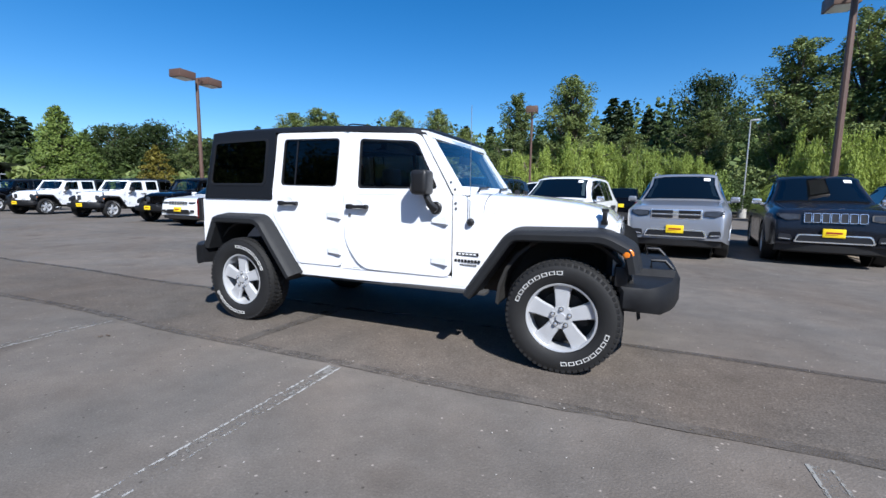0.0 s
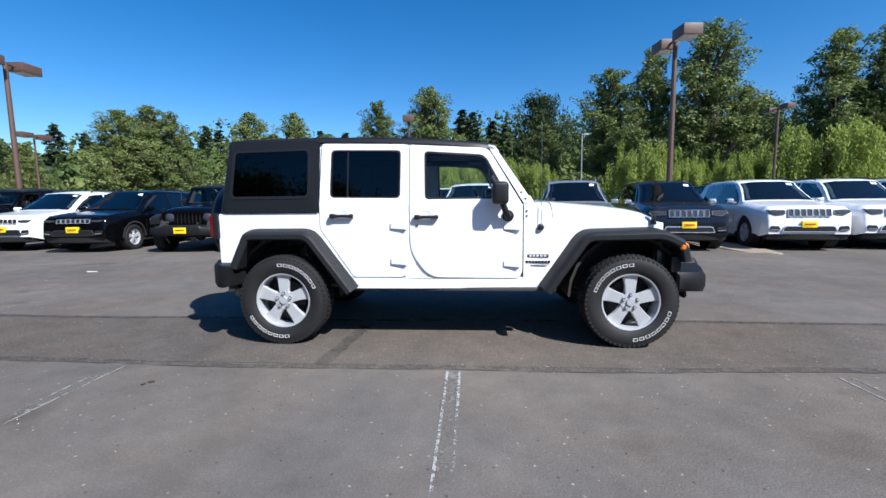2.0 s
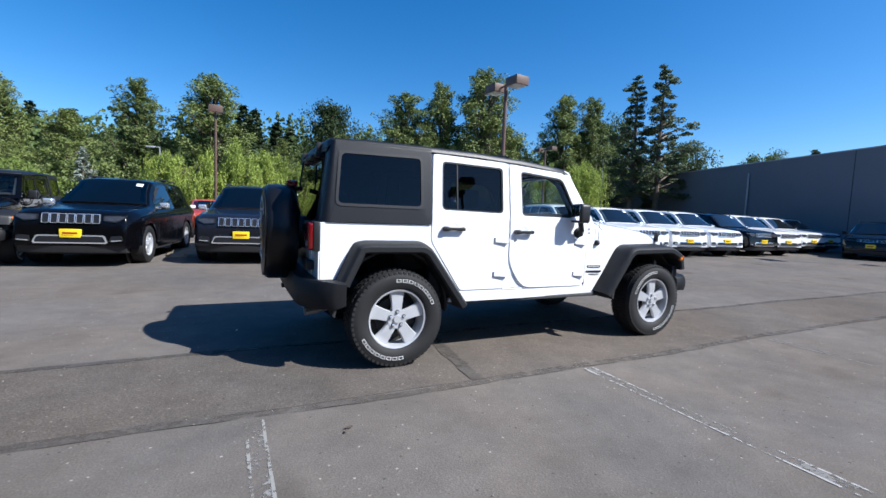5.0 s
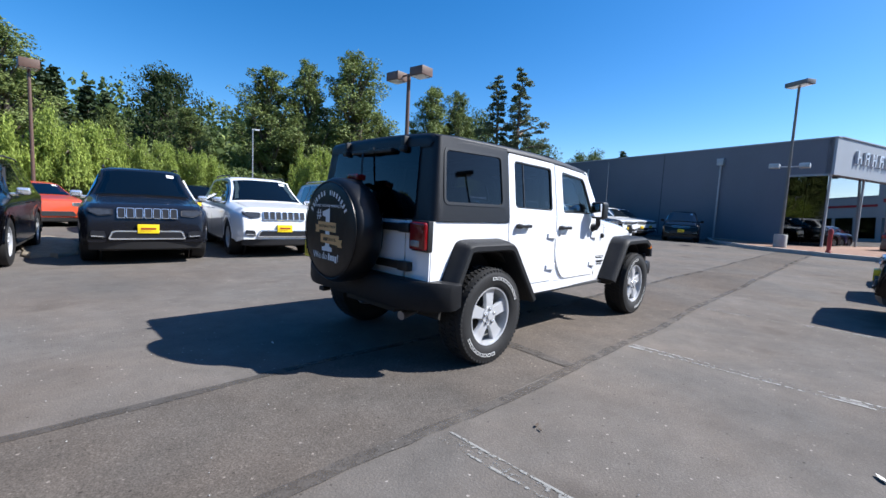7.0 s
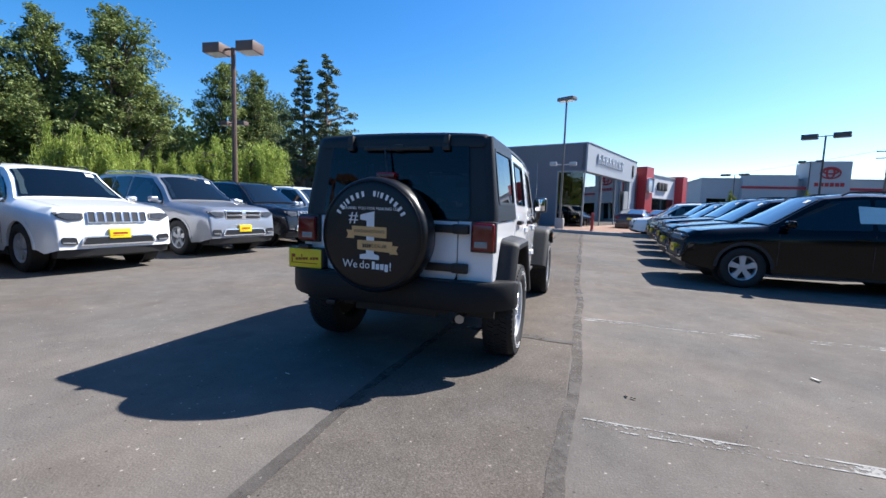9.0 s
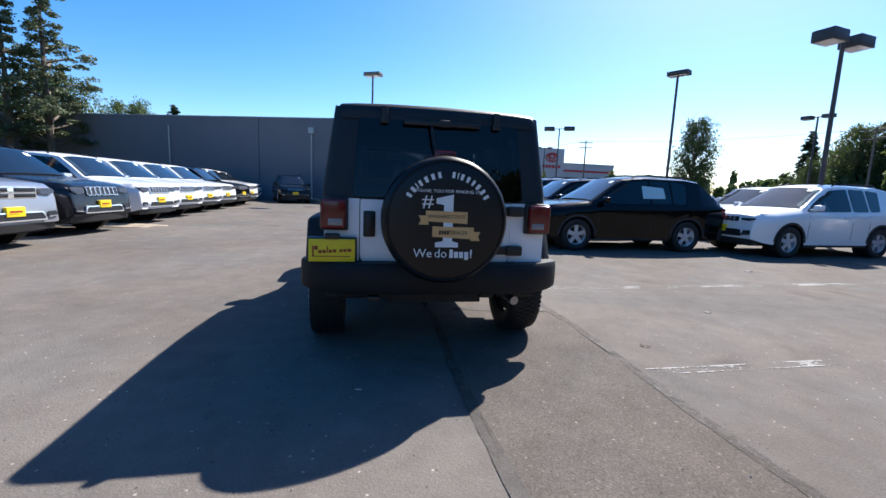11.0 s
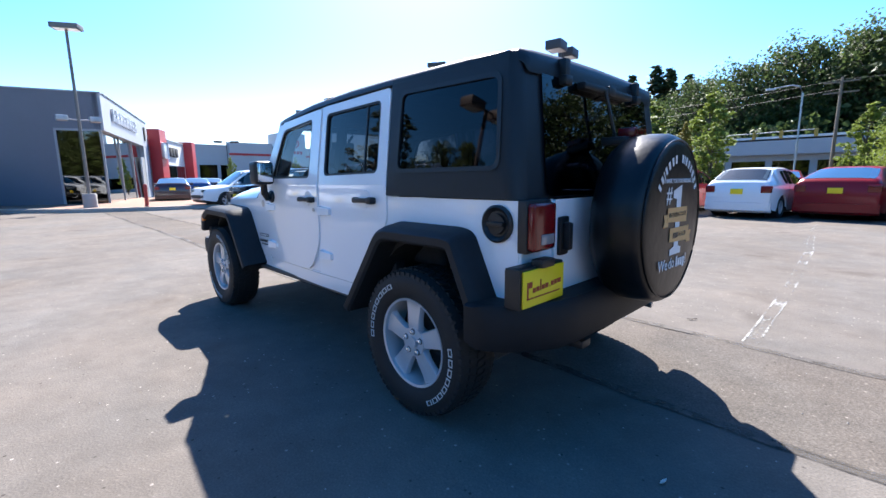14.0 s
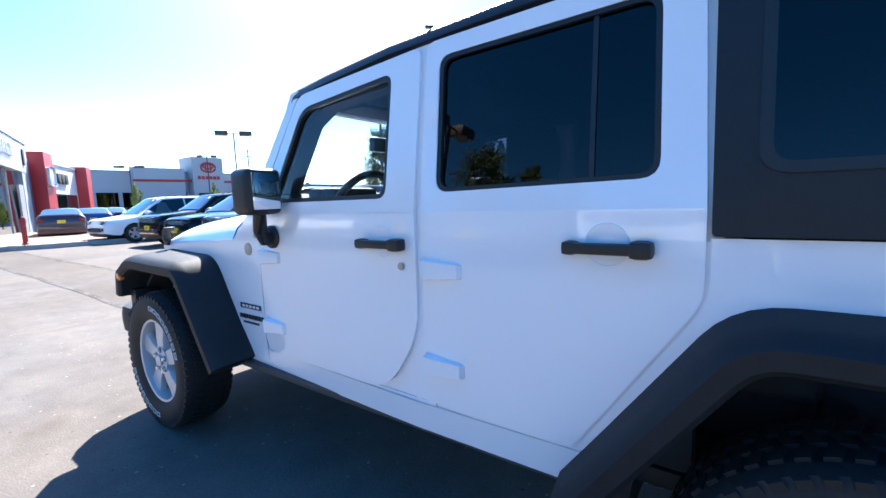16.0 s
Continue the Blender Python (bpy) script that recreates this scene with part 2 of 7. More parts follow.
M_CHROME = mat("chrome", (0.80, 0.81, 0.83), 0.14, metal=0.75, vary=0.04, scale=20)
M_STEEL = mat("steel", (0.35, 0.35, 0.36), 0.35, metal=0.9, vary=0.15, scale=20)
M_REDLENS = mat("red_lens", (0.14, 0.003, 0.005), 0.15, coat=0.25, vary=0.15, scale=40)
M_AMBER = mat("amber_lens", (0.75, 0.20, 0.015), 0.15, coat=0.8, vary=0.15, scale=40)
M_CLEAR = mat("clear_lens", (0.22, 0.22, 0.23), 0.1, coat=0.9, vary=0.25, scale=30)
M_LAMPLENS = mat("headlamp_lens", (0.040, 0.043, 0.05), 0.2, coat=0.12, vary=0.6, scale=22)
M_YELLOW = mat("plate_yellow", (0.85, 0.62, 0.012), 0.4, vary=0.05, scale=20)
M_PLRED = mat("plate_script_red", (0.30, 0.03, 0.01), 0.5)
M_VINYL = mat("black_vinyl_cover", (0.0048, 0.0048, 0.0058), 0.36, vary=0.2, scale=14, bump=0.5, bscale=7, spec=0.36)
M_PRINTW = mat("print_white", (0.72, 0.73, 0.74), 0.55, vary=0.04, scale=30)
M_PRINTO = mat("print_tan", (0.62, 0.36, 0.14), 0.55, vary=0.08, scale=20)
M_DARKTEXT = mat("dark_badge", (0.012, 0.012, 0.014), 0.4)
M_GLASS = glass_mat("clear_glass", (0.88, 0.92, 0.91), 1.5, 0.6)
M_TINT = glass_mat("privacy_glass", (0.035, 0.04, 0.055), 1.5, 0.7)
M_WSGLASS = glass_mat("windscreen_glass", (0.80, 0.86, 0.86), 1.6)
M_MIRROR = mat("mirror_face", (0.9, 0.9, 0.92), 0.02, metal=1.0)
M_PAPER = mat("paper", (0.75, 0.76, 0.76), 0.7, vary=0.06, scale=20)


# ---- mesh helpers ----
def part(name, bm, material, parent=None, label="", smooth=35):
    """Links a bmesh as one mesh object under a thing or a part."""
    bmesh.ops.recalc_face_normals(bm, faces=bm.faces[:])
    me = bpy.data.meshes.new(name)
    bm.to_mesh(me)
    bm.free()
    return finish(name, me, material, parent, label, smooth)


def finish(name, me, material, parent=None, label="", smooth=35):
    for mm in material if isinstance(material, (list, tuple)) else [material]:
        me.materials.append(mm)
    if smooth:
        me.shade_smooth()
        me.set_sharp_from_angle(angle=radians(smooth))
    ob = new(name, me)
    if parent is not None:
        ob.parent = parent
    if label:
        ob["label"] = label
    return ob


def share(name, me, parent, m=None):
    """Another object on a mesh that is already finished."""
    ob = new(name, me)
    ob.parent = parent
    if m is not None:
        ob.matrix_basis = m
    return ob


def empty(name, m, label, category, group=""):
    ob = new(name)
    ob.matrix_basis = m
    return tagged(ob, label, category, group)


def box(bm, x0, x1, y0, y1, z0, z1, bev=0.0, seg=2, m=None):
    vs = [bm.verts.new((x, y, z)) for x in (x0, x1) for y in (y0, y1) for z in (z0, z1)]
    fs = [bm.faces.new([vs[k] for k in q]) for q in ((0, 1, 3, 2), (4, 6, 7, 5), (0, 4, 5, 1), (2, 3, 7, 6), (0, 2, 6, 4), (1, 5, 7, 3))]
    if bev:
        es = list({e for f in fs for e in f.edges})
        r = bmesh.ops.bevel(bm, geom=es, offset=bev, segments=seg, affect="EDGES", profile=0.6)
        vs = list({v for f in r["faces"] for v in f.verts} | {v for v in vs if v.is_valid})
    if m is not None:
        for v in vs:
            v.co = m @ v.co
    return vs


def boxes(*rows, bev=0.0):
    bm = bmesh.new()
    for r in rows:
        box(bm, *r, bev=bev)
    return bm


def rounded(pts, r, seg=4):
    """A closed 2D outline with rounded corners; r is one radius or one for each corner."""
    out, n = [], len(pts)
    for k in range(n):
        rad = r[k] if isinstance(r, (list, tuple)) else r
        p, a, b = Vector(pts[k]), Vector(pts[k - 1]), Vector(pts[(k + 1) % n])
        da, db = (a - p), (b - p)
        la, lb = da.length, db.length
        da.normalize(), db.normalize()
        d = min(rad, la * 0.48, lb * 0.48)
        if d < 1e-5:
            out += [tuple(p)] * (seg + 1)
            continue
        s, e = p + da * d, p + db * d
        for q in range(seg + 1):
            u = q / seg
            out.append(tuple((1 - u) ** 2 * s + 2 * u * (1 - u) * p + u * u * e))
    return out


def slab(bm, loop, front, back):
    """A plate between two layers of one closed outline; front and back turn a 2D point into a place."""
    n = len(loop)
    a = [bm.verts.new(front(*p)) for p in loop]
    b = [bm.verts.new(back(*p)) for p in loop]
    bm.faces.new(a)
    bm.faces.new(b[::-1])
    for k in range(n):
        bm.faces.new((a[k], b[k], b[(k + 1) % n], a[(k + 1) % n]))


def ring(bm, outer, inner, front, back):
    """A plate with an opening; both outlines have the same number of points."""
    n = len(outer)
    L = [[bm.verts.new(f(*p)) for p in loop] for loop in (outer, inner) for f in (front, back)]
    of, ob_, nf, nb = L
    for k in range(n):
        j = (k + 1) % n
        bm.faces.new((of[k], of[j], nf[j], nf[k]))
        bm.faces.new((ob_[k], nb[k], nb[j], ob_[j]))
        bm.faces.new((of[k], ob_[k], ob_[j], of[j]))
        bm.faces.new((nf[k], nf[j], nb[j], nb[k]))


def loft(bm, rows, close_u=False, close_v=False, caps=True):
    """Skin over rows of points."""
    g = [[bm.verts.new(p) for p in r] for r in rows]
    nu, nv = len(g), len(g[0])
    for u in range(nu if close_u else nu - 1):
        for v in range(nv if close_v else nv - 1):
            q = (g[u][v], g[(u + 1) % nu][v], g[(u + 1) % nu][(v + 1) % nv], g[u][(v + 1) % nv])
            if len({tuple(x.co) for x in q}) == 4:
                bm.faces.new(q)
    if caps and close_v and not close_u:
        bm.faces.new(g[0][::-1])
        bm.faces.new(g[-1])
    return g


def lathe(bm, prof, n=32, m=None, close=False):
    """Turns a profile of (radius, along) about the y axis."""
    rows = []
    for k in range(n):
        a = 2 * math.pi * k / n
        r = [Vector((p[0] * math.cos(a), p[1], p[0] * math.sin(a))) for p in prof]
        rows.append([m @ v if m is not None else v for v in r])
    g = [[bm.verts.new(p) for p in r] for r in rows]
    nv = len(prof)
    for u in range(n):
        for v in range(nv if close else nv - 1):
            w = (v + 1) % nv
            bm.faces.new((g[u][v], g[(u + 1) % n][v], g[(u + 1) % n][w], g[u][w]))
    if not close:
        if prof[0][0] > 1e-4:
            bm.faces.new([g[u][0] for u in range(n)][::-1])
        if prof[-1][0] > 1e-4:
            bm.faces.new([g[u][-1] for u in range(n)])


def disc(bm, r, y0, y1, n=24, m=None):
    lathe(bm, [(r * 0.001 + 0.0002, y0), (r, y0), (r, y1), (r * 0.001 + 0.0002, y1)], n, m)


def tube(bm, pts, r, n=8, r1=None):
    pts = [Vector(p) for p in pts]
    rows = []
    for k, p in enumerate(pts):
        d = (pts[min(k + 1, len(pts) - 1)] - pts[max(k - 1, 0)]).normalized()
        s = d.cross(Vector((0, 0, 1)) if abs(d.z) < 0.9 else Vector((1, 0, 0))).normalized()
        u = s.cross(d)
        rr = r + ((r1 if r1 is not None else r) - r) * k / max(1, len(pts) - 1)
        rows.append([p + (s * math.cos(2 * math.pi * q / n) + u * math.sin(2 * math.pi * q / n)) * rr for q in range(n)])
    loft(bm, rows, close_v=True)


def text_mesh(body, size, depth=0.001, align="CENTER"):
    """Letters of the built-in font as a flat mesh in the xz plane, facing -y."""
    cu = bpy.data.curves.new("letters", "FONT")
    cu.body, cu.size, cu.extrude, cu.align_x, cu.align_y = body, size, depth, align, "CENTER"
    cu.resolution_u = 2
    tmp = bpy.data.objects.new("letters", cu)
    me = bpy.data.meshes.new_from_object(tmp)
    bpy.data.objects.remove(tmp)
    bpy.data.curves.remove(cu)
    return me


# ---- the off-road suv ----
WX = (-1.455, 1.48)  # axles
WZ = 0.388


def half_width(x, z):
    w = 0.80 - 0.05 * max(0.0, x + 0.3) - 0.14 * max(0.0, z - 1.2)
    return w - 0.10 * max(0.0, 0.62 - z) ** 1.0 * 0.5


def skin(side, off):
    """Turns (x, z) into a place on the body's side, off metres out."""
    return lambda x, z: (x, side * (half_width(x, z) + off), z)


def dense(loop, step=0.12):
    """More points along an outline, so that a plate follows the curved side."""
    out = []
    for k, p in enumerate(loop):
        q = loop[(k + 1) % len(loop)]
        d = math.hypot(q[0] - p[0], q[1] - p[1])
        n = max(1, int(d / step))
        out += [(p[0] + (q[0] - p[0]) * j / n, p[1] + (q[1] - p[1]) * j / n) for j in range(n)]
    return out


def pane(bm, loop, side, off):
    """A thin sheet of glass over an outline."""
    f = skin(side, off)
    bm.faces.new([bm.verts.new(f(*p)) for p in loop])


def side_plate(bm, loop, side, off=0.0, th=0.03):
    slab(bm, loop, skin(side, off), skin(side, off - th))


def band(bm, outer, inner, side, off=0.0, th=0.03):
    ring(bm, outer, inner, skin(side, off), skin(side, off - th))


def tyre_mesh(tread=True):
    bm = bmesh.new()
    w = 0.128
    prof = [(0.238, -w * 0.82), (0.262, -w * 0.95), (0.315, -w * 1.0), (0.352, -w * 0.97), (0.378, -w * 0.86), (0.384, -w * 0.7), (0.386, 0),
            (0.384, w * 0.7), (0.378, w * 0.86), (0.352, w * 0.97), (0.315, w * 1.0), (0.262, w * 0.95), (0.238, w * 0.82), (0.232, 0)]
    lathe(bm, prof, 64, close=True)
    return bm


def tread_mesh():
    bm = bmesh.new()
    n = 58
    for k in range(n):
        a = 2 * math.pi * k / n
        for row, (y0, y1, r0, r1, sh) in enumerate(((-0.122, -0.082, 0.366, 0.386, 0.0), (-0.076, -0.030, 0.38, 0.3925, 0.5), (-0.024, 0.024, 0.38, 0.393, 0.1), (0.030, 0.076, 0.38, 0.3925, 0.6), (0.082, 0.122, 0.366, 0.386, 0.2))):
            m = Matrix.Rotation(-(a + sh * 2 * math.pi / n), 4, "Y")
            h = 0.0135
            tilt = 0.006 if row % 2 else -0.006
            ya, yb = y0, y1
            vs = []
            for (x, y, r) in ((-h, ya, r0 - 0.01), (h, ya, r0 - 0.01), (h, yb, r0 - 0.01), (-h, yb, r0 - 0.01)):
                vs.append(bm.verts.new(m @ Vector((x + (tilt if y == yb else -tilt), y, r))))
            top = []
            for (x, y, rr) in ((-h, ya, r1 if abs(ya) < 0.1 else 0.376), (h, ya, r1 if abs(ya) < 0.1 else 0.376), (h, yb, r1 if abs(yb) < 0.1 else 0.376), (-h, yb, r1 if abs(yb) < 0.1 else 0.376)):
                top.append(bm.verts.new(m @ Vector((x * 0.92 + (tilt if y == yb else -tilt), y, rr))))
            bm.faces.new(top)
            for q in range(4):
                bm.faces.new((vs[q], vs[(q + 1) % 4], top[(q + 1) % 4], top[q]))
    return bm


def letter_blocks(bm, a0, a1, count, r0, r1, y, gaps=()):
    """Raised blocks in an arc on a tyre's outer wall, in place of its maker's lettering. Angles in degrees."""
    for k in range(count):
        u0 = a0 + (a1 - a0) * (k + 0.10) / count
        u1 = a0 + (a1 - a0) * (k + 0.86) / count
        n = 3
        style = 0
        def arc(ra, rb, ua, ub):
            rows = []
            for q in range(n + 1):
                a = radians(ua + (ub - ua) * q / n)
                rows.append([(ra * math.cos(a), y, ra * math.sin(a)), (rb * math.cos(a), y, rb * math.sin(a)), (rb * math.cos(a), y - 0.004, rb * math.sin(a)), (ra * math.cos(a), y - 0.004, ra * math.sin(a))])
            loft(bm, rows, close_v=True)
        t, du = 0.0034, (u1 - u0) * 0.15
        arc(r1 - t, r1, u0, u1)
        if style != 2:
            arc(r0, r0 + t, u0, u1)
        arc(r0 + t, r1 - t, u0, u0 + du)
        if style != 1:
            arc(r0 + t, r1 - t, u1 - du, u1)


def rim_mesh():
    """Five broad spokes, the outer lip and the hub, facing -y."""
    bm = bmesh.new()
    lathe(bm, [(0.236, -0.108), (0.240, -0.098), (0.236, -0.06), (0.228, -0.05), (0.224, 0.03), (0.214, 0.03), (0.214, -0.05), (0.222, -0.09), (0.224, -0.104)], 56, close=True)
    for k in range(5):
        m = Matrix.Rotation(radians(-90 + 72 * k), 4, "Y")
        rows = []
        for r, h, y, d in ((0.045, 0.040, -0.082, 0.035), (0.075, 0.044, -0.086, 0.035), (0.12, 0.047, -0.087, 0.03), (0.17, 0.054, -0.083, 0.028), (0.205, 0.062, -0.082, 0.03), (0.226, 0.068, -0.088, 0.03)):
            rows.append([m @ Vector((r, yy, hh)) for hh, yy in ((-h, y + 0.012), (-h * 0.86, y), (h * 0.86, y), (h, y + 0.012), (h, y + d), (-h, y + d))])
        loft(bm, rows, close_v=True)
    disc(bm, 0.078, -0.090, -0.03, 30)
    return bm


def rim_small_mesh():
    bm = bmesh.new()
    disc(bm, 0.031, -0.103, -0.08, 20)
    return bm


def nut_mesh():
    bm = bmesh.new()
    lathe(bm, [(0.0125, -0.092), (0.0125, -0.104), (0.008, -0.106), (0.0004, -0.106)], 8)
    return bm


def rim_hole_shade_mesh():
    # flat dark disc on the hub, painted as the shade of a nut recess
    bm = bmesh.new()
    lathe(bm, [(0.0175, -0.0895), (0.0175, -0.0915), (0.0004, -0.0915)], 12)
    return bm


def brake_mesh():
    bm = bmesh.new()
    disc(bm, 0.16, 0.0, 0.02, 32)
    disc(bm, 0.213, 0.035, 0.06, 32)
    box(bm, 0.05, 0.17, -0.02, 0.05, -0.06, 0.06, bev=0.01)
    return bm


WHEEL_MESHES = {}


def wheel(parent, x, side, z=None, lettered=True, turn=0.0, y=0.805):
    """A wheel with its rubber, rim, bolts and brake; built once, then sharing meshes."""
    if not WHEEL_MESHES:
        w = WHEEL_MESHES
        bm = bmesh.new()
        letter_blocks(bm, 128, 52, 8, 0.299, 0.324, -0.1262)
        # near-black brake disc and dark nut discs put the openings' shade into colour
        for key, b, mm, lab in (("tyre", tyre_mesh(), M_RUBBER, ""), ("tread", tread_mesh(), M_RUBBER, ""), ("raised_lettering", bm, M_LETTER, "white raised lettering"),
                                ("rim", rim_mesh(), M_ALLOY, "silver five-spoke alloy rim"), ("centre_cap", rim_small_mesh(), M_ALLOY, ""), ("wheel_nut", nut_mesh(), M_CHROME, ""), ("nut_recess", rim_hole_shade_mesh(), M_ALLOYD, ""), ("brake_disc", brake_mesh(), M_UNDER, "")):
            ob = part(key, b, mm, None, lab)
            w[key] = (ob.data, lab)
            bpy.data.objects.remove(ob)
    e = new("wheel")
    e.parent = parent
    e.matrix_basis = pose(x, side * y, WZ if z is None else z, 0, 0, 0 if side < 0 else 180) 
    for key, (me, lab) in WHEEL_MESHES.items():
        if key == "raised_lettering" and not lettered:
            continue
        if key in ("wheel_nut", "nut_recess"):
            for k in range(5):
                a = radians(-90 + 36 + 72 * k)
                share(key, me, e, Matrix.Translation((0.058 * math.cos(a), 0, 0.058 * math.sin(a))))
            continue
        for spin in ((turn, turn + 176) if key == "raised_lettering" else (0,)):
            ob = share(key, me, e, Matrix.Rotation(radians(spin), 4, "Y"))
            if lab:
                ob["label"] = lab
    return e


def flare_path(pts, r):
    p = rounded([pts[0]] + pts[1:-1] + [pts[-1]], [0.0] + r + [0.0], 5)
    out = []
    for q in p:
        if not out or math.hypot(q[0] - out[-1][0], q[1] - out[-1][1]) > 1e-4:
            out.append(q)
    return out


def flare(parent, pts, radii, side, trim):
    path = flare_path(pts, radii)
    bm = bmesh.new()
    rows = []
    c = (sum(p[0] for p in pts) / len(pts), min(p[1] for p in pts))
    for k, (x, z) in enumerate(path):
        a, b = path[max(0, k - 1)], path[min(len(path) - 1, k + 1)]
        t = Vector((b[0] - a[0], b[1] - a[1])).normalized()
        nrm = Vector((-t.y, t.x))
        if nrm.dot(Vector((c[0] - x, c[1] - z))) < 0:
            nrm = -nrm
        hw = half_width(x, z)
        row = []
        for ins, y in ((0.0, hw - 0.01), (0.004, hw + 0.012), (0.016, 0.885), (0.030, 0.925), (0.046, 0.94), (0.082, 0.938), (0.095, 0.925), (0.095, 0.80), (0.10, 0.70), (0.07, 0.70)):
            row.append((x + nrm.x * ins, side * y, z + nrm.y * ins))
        rows.append(row)
    loft(bm, rows, close_v=True)
    return part("wheel_arch_flare", bm, trim, parent, "dark grey moulded plastic flare", smooth=40)


def arch_liner(bm, x, side):
    """The dark wheel housing behind a wheel."""
    rows = []
    for k in range(13):
        a = math.pi * k / 12
        rx, rz = 0.47, 0.56
        rows.append([(x + rx * math.cos(a), side * 0.80, 0.40 + rz * math.sin(a) * 0.93), (x + rx * math.cos(a), side * 0.50, 0.40 + rz * math.sin(a) * 0.93), (x + (rx + 0.02) * math.cos(a), side * 0.50, 0.42 + rz * math.sin(a) * 0.93), (x + (rx + 0.02) * math.cos(a), side * 0.80, 0.42 + rz * math.sin(a) * 0.93)])
    loft(bm, rows, close_v=True)


def off_roader(m, label, paint, group="", full=True):
    car = empty("suv", m, label, "suv", group)
    tint = M_TINT
    trim = M_FLARE if full else M_BLACK
    for s in (-1, 1):
        # rear quarter
        q = dense(rounded([(-2.045, 0.66), (-2.045, 1.137), (-1.148, 1.137), (-1.146, 1.0), (-0.858, 0.578), (-0.91, 0.578), (-1.22, 0.93), (-1.74, 0.93), (-1.90, 0.66)], [0.02, 0.01, 0.0, 0.04, 0.0, 0.0, 0.03, 0.03, 0.0], 3))
        bm = bmesh.new()
        side_plate(bm, q, s, 0.0, 0.03)
        part("rear_quarter_panel", bm, paint, car)
        # rear door: lower panel and window frame
        low = dense(rounded([(-1.138, 1.20), (-0.375, 1.20), (-0.375, 0.578), (-0.851, 0.578), (-1.138, 1.0)], [0, 0, 0.075, 0.03, 0.04], 5))
        up_o = rounded([(-1.138, 1.20), (-1.116, 1.737), (-0.375, 1.718), (-0.375, 1.20)], [0, 0.03, 0.03, 0], 4)
        up_i = rounded([(-1.048, 1.268), (-1.036, 1.680), (-0.425, 1.668), (-0.432, 1.258)], [0.045, 0.04, 0.04, 0.045], 4)
        bm = bmesh.new()
        side_plate(bm, low, s, 0.004, 0.03)
        band(bm, up_o, up_i, s, 0.004, 0.03)
        door = part("rear_door", bm, paint, car)
        bm = bmesh.new()
        band(bm, rounded([(-1.056, 1.258), (-1.044, 1.690), (-0.417, 1.678), (-0.424, 1.248)], 0.05, 4), rounded([(-1.034, 1.280), (-1.022, 1.668), (-0.439, 1.655), (-0.446, 1.270)], 0.035, 4), s, 0.0, 0.016)
        part("window_seal", bm, M_BLACK, door)
        bm = bmesh.new()
        pane(bm, up_i, s, -0.012)
        part("window_pane", bm, tint, door, "dark tinted glass")
        bm = bmesh.new()
        side_plate(bm, dense([(-0.900, 1.265), (-0.895, 1.680), (-0.883, 1.680), (-0.888, 1.265)]), s, -0.006, 0.012)
        part("window_divider", bm, M_DARKTEXT, door)
        # front door
        low = dense(rounded([(-0.349, 1.20), (0.612, 1.20), (0.612, 0.562), (-0.19, 0.575), (-0.349, 0.80)], [0, 0, 0.075, 0.11, 0.10], 5))
        up_o = rounded([(-0.349, 1.20), (-0.349, 1.713), (0.318, 1.678), (0.606, 1.20)], [0, 0.03, 0.05, 0], 4)
        up_i = rounded([(-0.222, 1.246), (-0.226, 1.658), (0.292, 1.622), (0.497, 1.246)], [0.04, 0.04, 0.06, 0.04], 4)
        bm = bmesh.new()
        side_plate(bm, low, s, 0.004, 0.03)
        band(bm, up_o, up_i, s, 0.004, 0.03)
        door2 = part("front_door", bm, paint, car)
        bm = bmesh.new()
        band(bm, rounded([(-0.230, 1.238), (-0.234, 1.667), (0.297, 1.631), (0.511, 1.238)], [0.045, 0.045, 0.065, 0.045], 4), rounded([(-0.206, 1.262), (-0.210, 1.642), (0.283, 1.607), (0.470, 1.262)], [0.03, 0.03, 0.055, 0.03], 4), s, 0.0, 0.016)
        part("window_seal", bm, M_BLACK, door2)
        bm = bmesh.new()
        pane(bm, up_i, s, -0.012)
        part("window_pane", bm, M_GLASS, door2, "clear glass")
        # handles and hinges
        for d, hx, hz in ((door, -0.938, 1.110), (door2, -0.205, 1.096)):
            y = half_width(hx, hz)
            bm = bmesh.new()
            box(bm, hx - 0.095, hx + 0.085, s * (y + 0.022), s * (y + 0.046), hz - 0.014, hz + 0.014, bev=0.010)
            box(bm, hx - 0.105, hx - 0.055, s * (y + 0.002), s * (y + 0.05), hz - 0.021, hz + 0.021, bev=0.014)
            box(bm, hx + 0.062, hx + 0.10, s * (y + 0.002), s * (y + 0.044), hz - 0.017, hz + 0.017, bev=0.012)
            part("door_handle", bm, M_BLACK, d, "black plastic door handle")
            bm = bmesh.new()
            lathe(bm, [(0.052, 0.0), (0.05, 0.004), (0.040, 0.0015), (0.02, 0.0005), (0.0005, 0.0)], 24, Matrix.Translation((hx, s * (y + 0.0035), hz + 0.008)) @ (Matrix.Rotation(math.pi, 4, "Z") if s < 0 else Matrix.Identity(4)))
            part("handle_scoop", bm, paint, d)
        bm = bmesh.new()
        yk = half_width(-0.30, 1.02) + 0.004
        lathe(bm, [(0.013, 0.0), (0.013, 0.005), (0.0004, 0.005)], 12, Matrix.Translation((-0.29, s * yk, 1.025)) @ (Matrix.Rotation(math.pi, 4, "Z") if s < 0 else Matrix.Identity(4)))
        part("door_lock", bm, M_STEEL, door2)
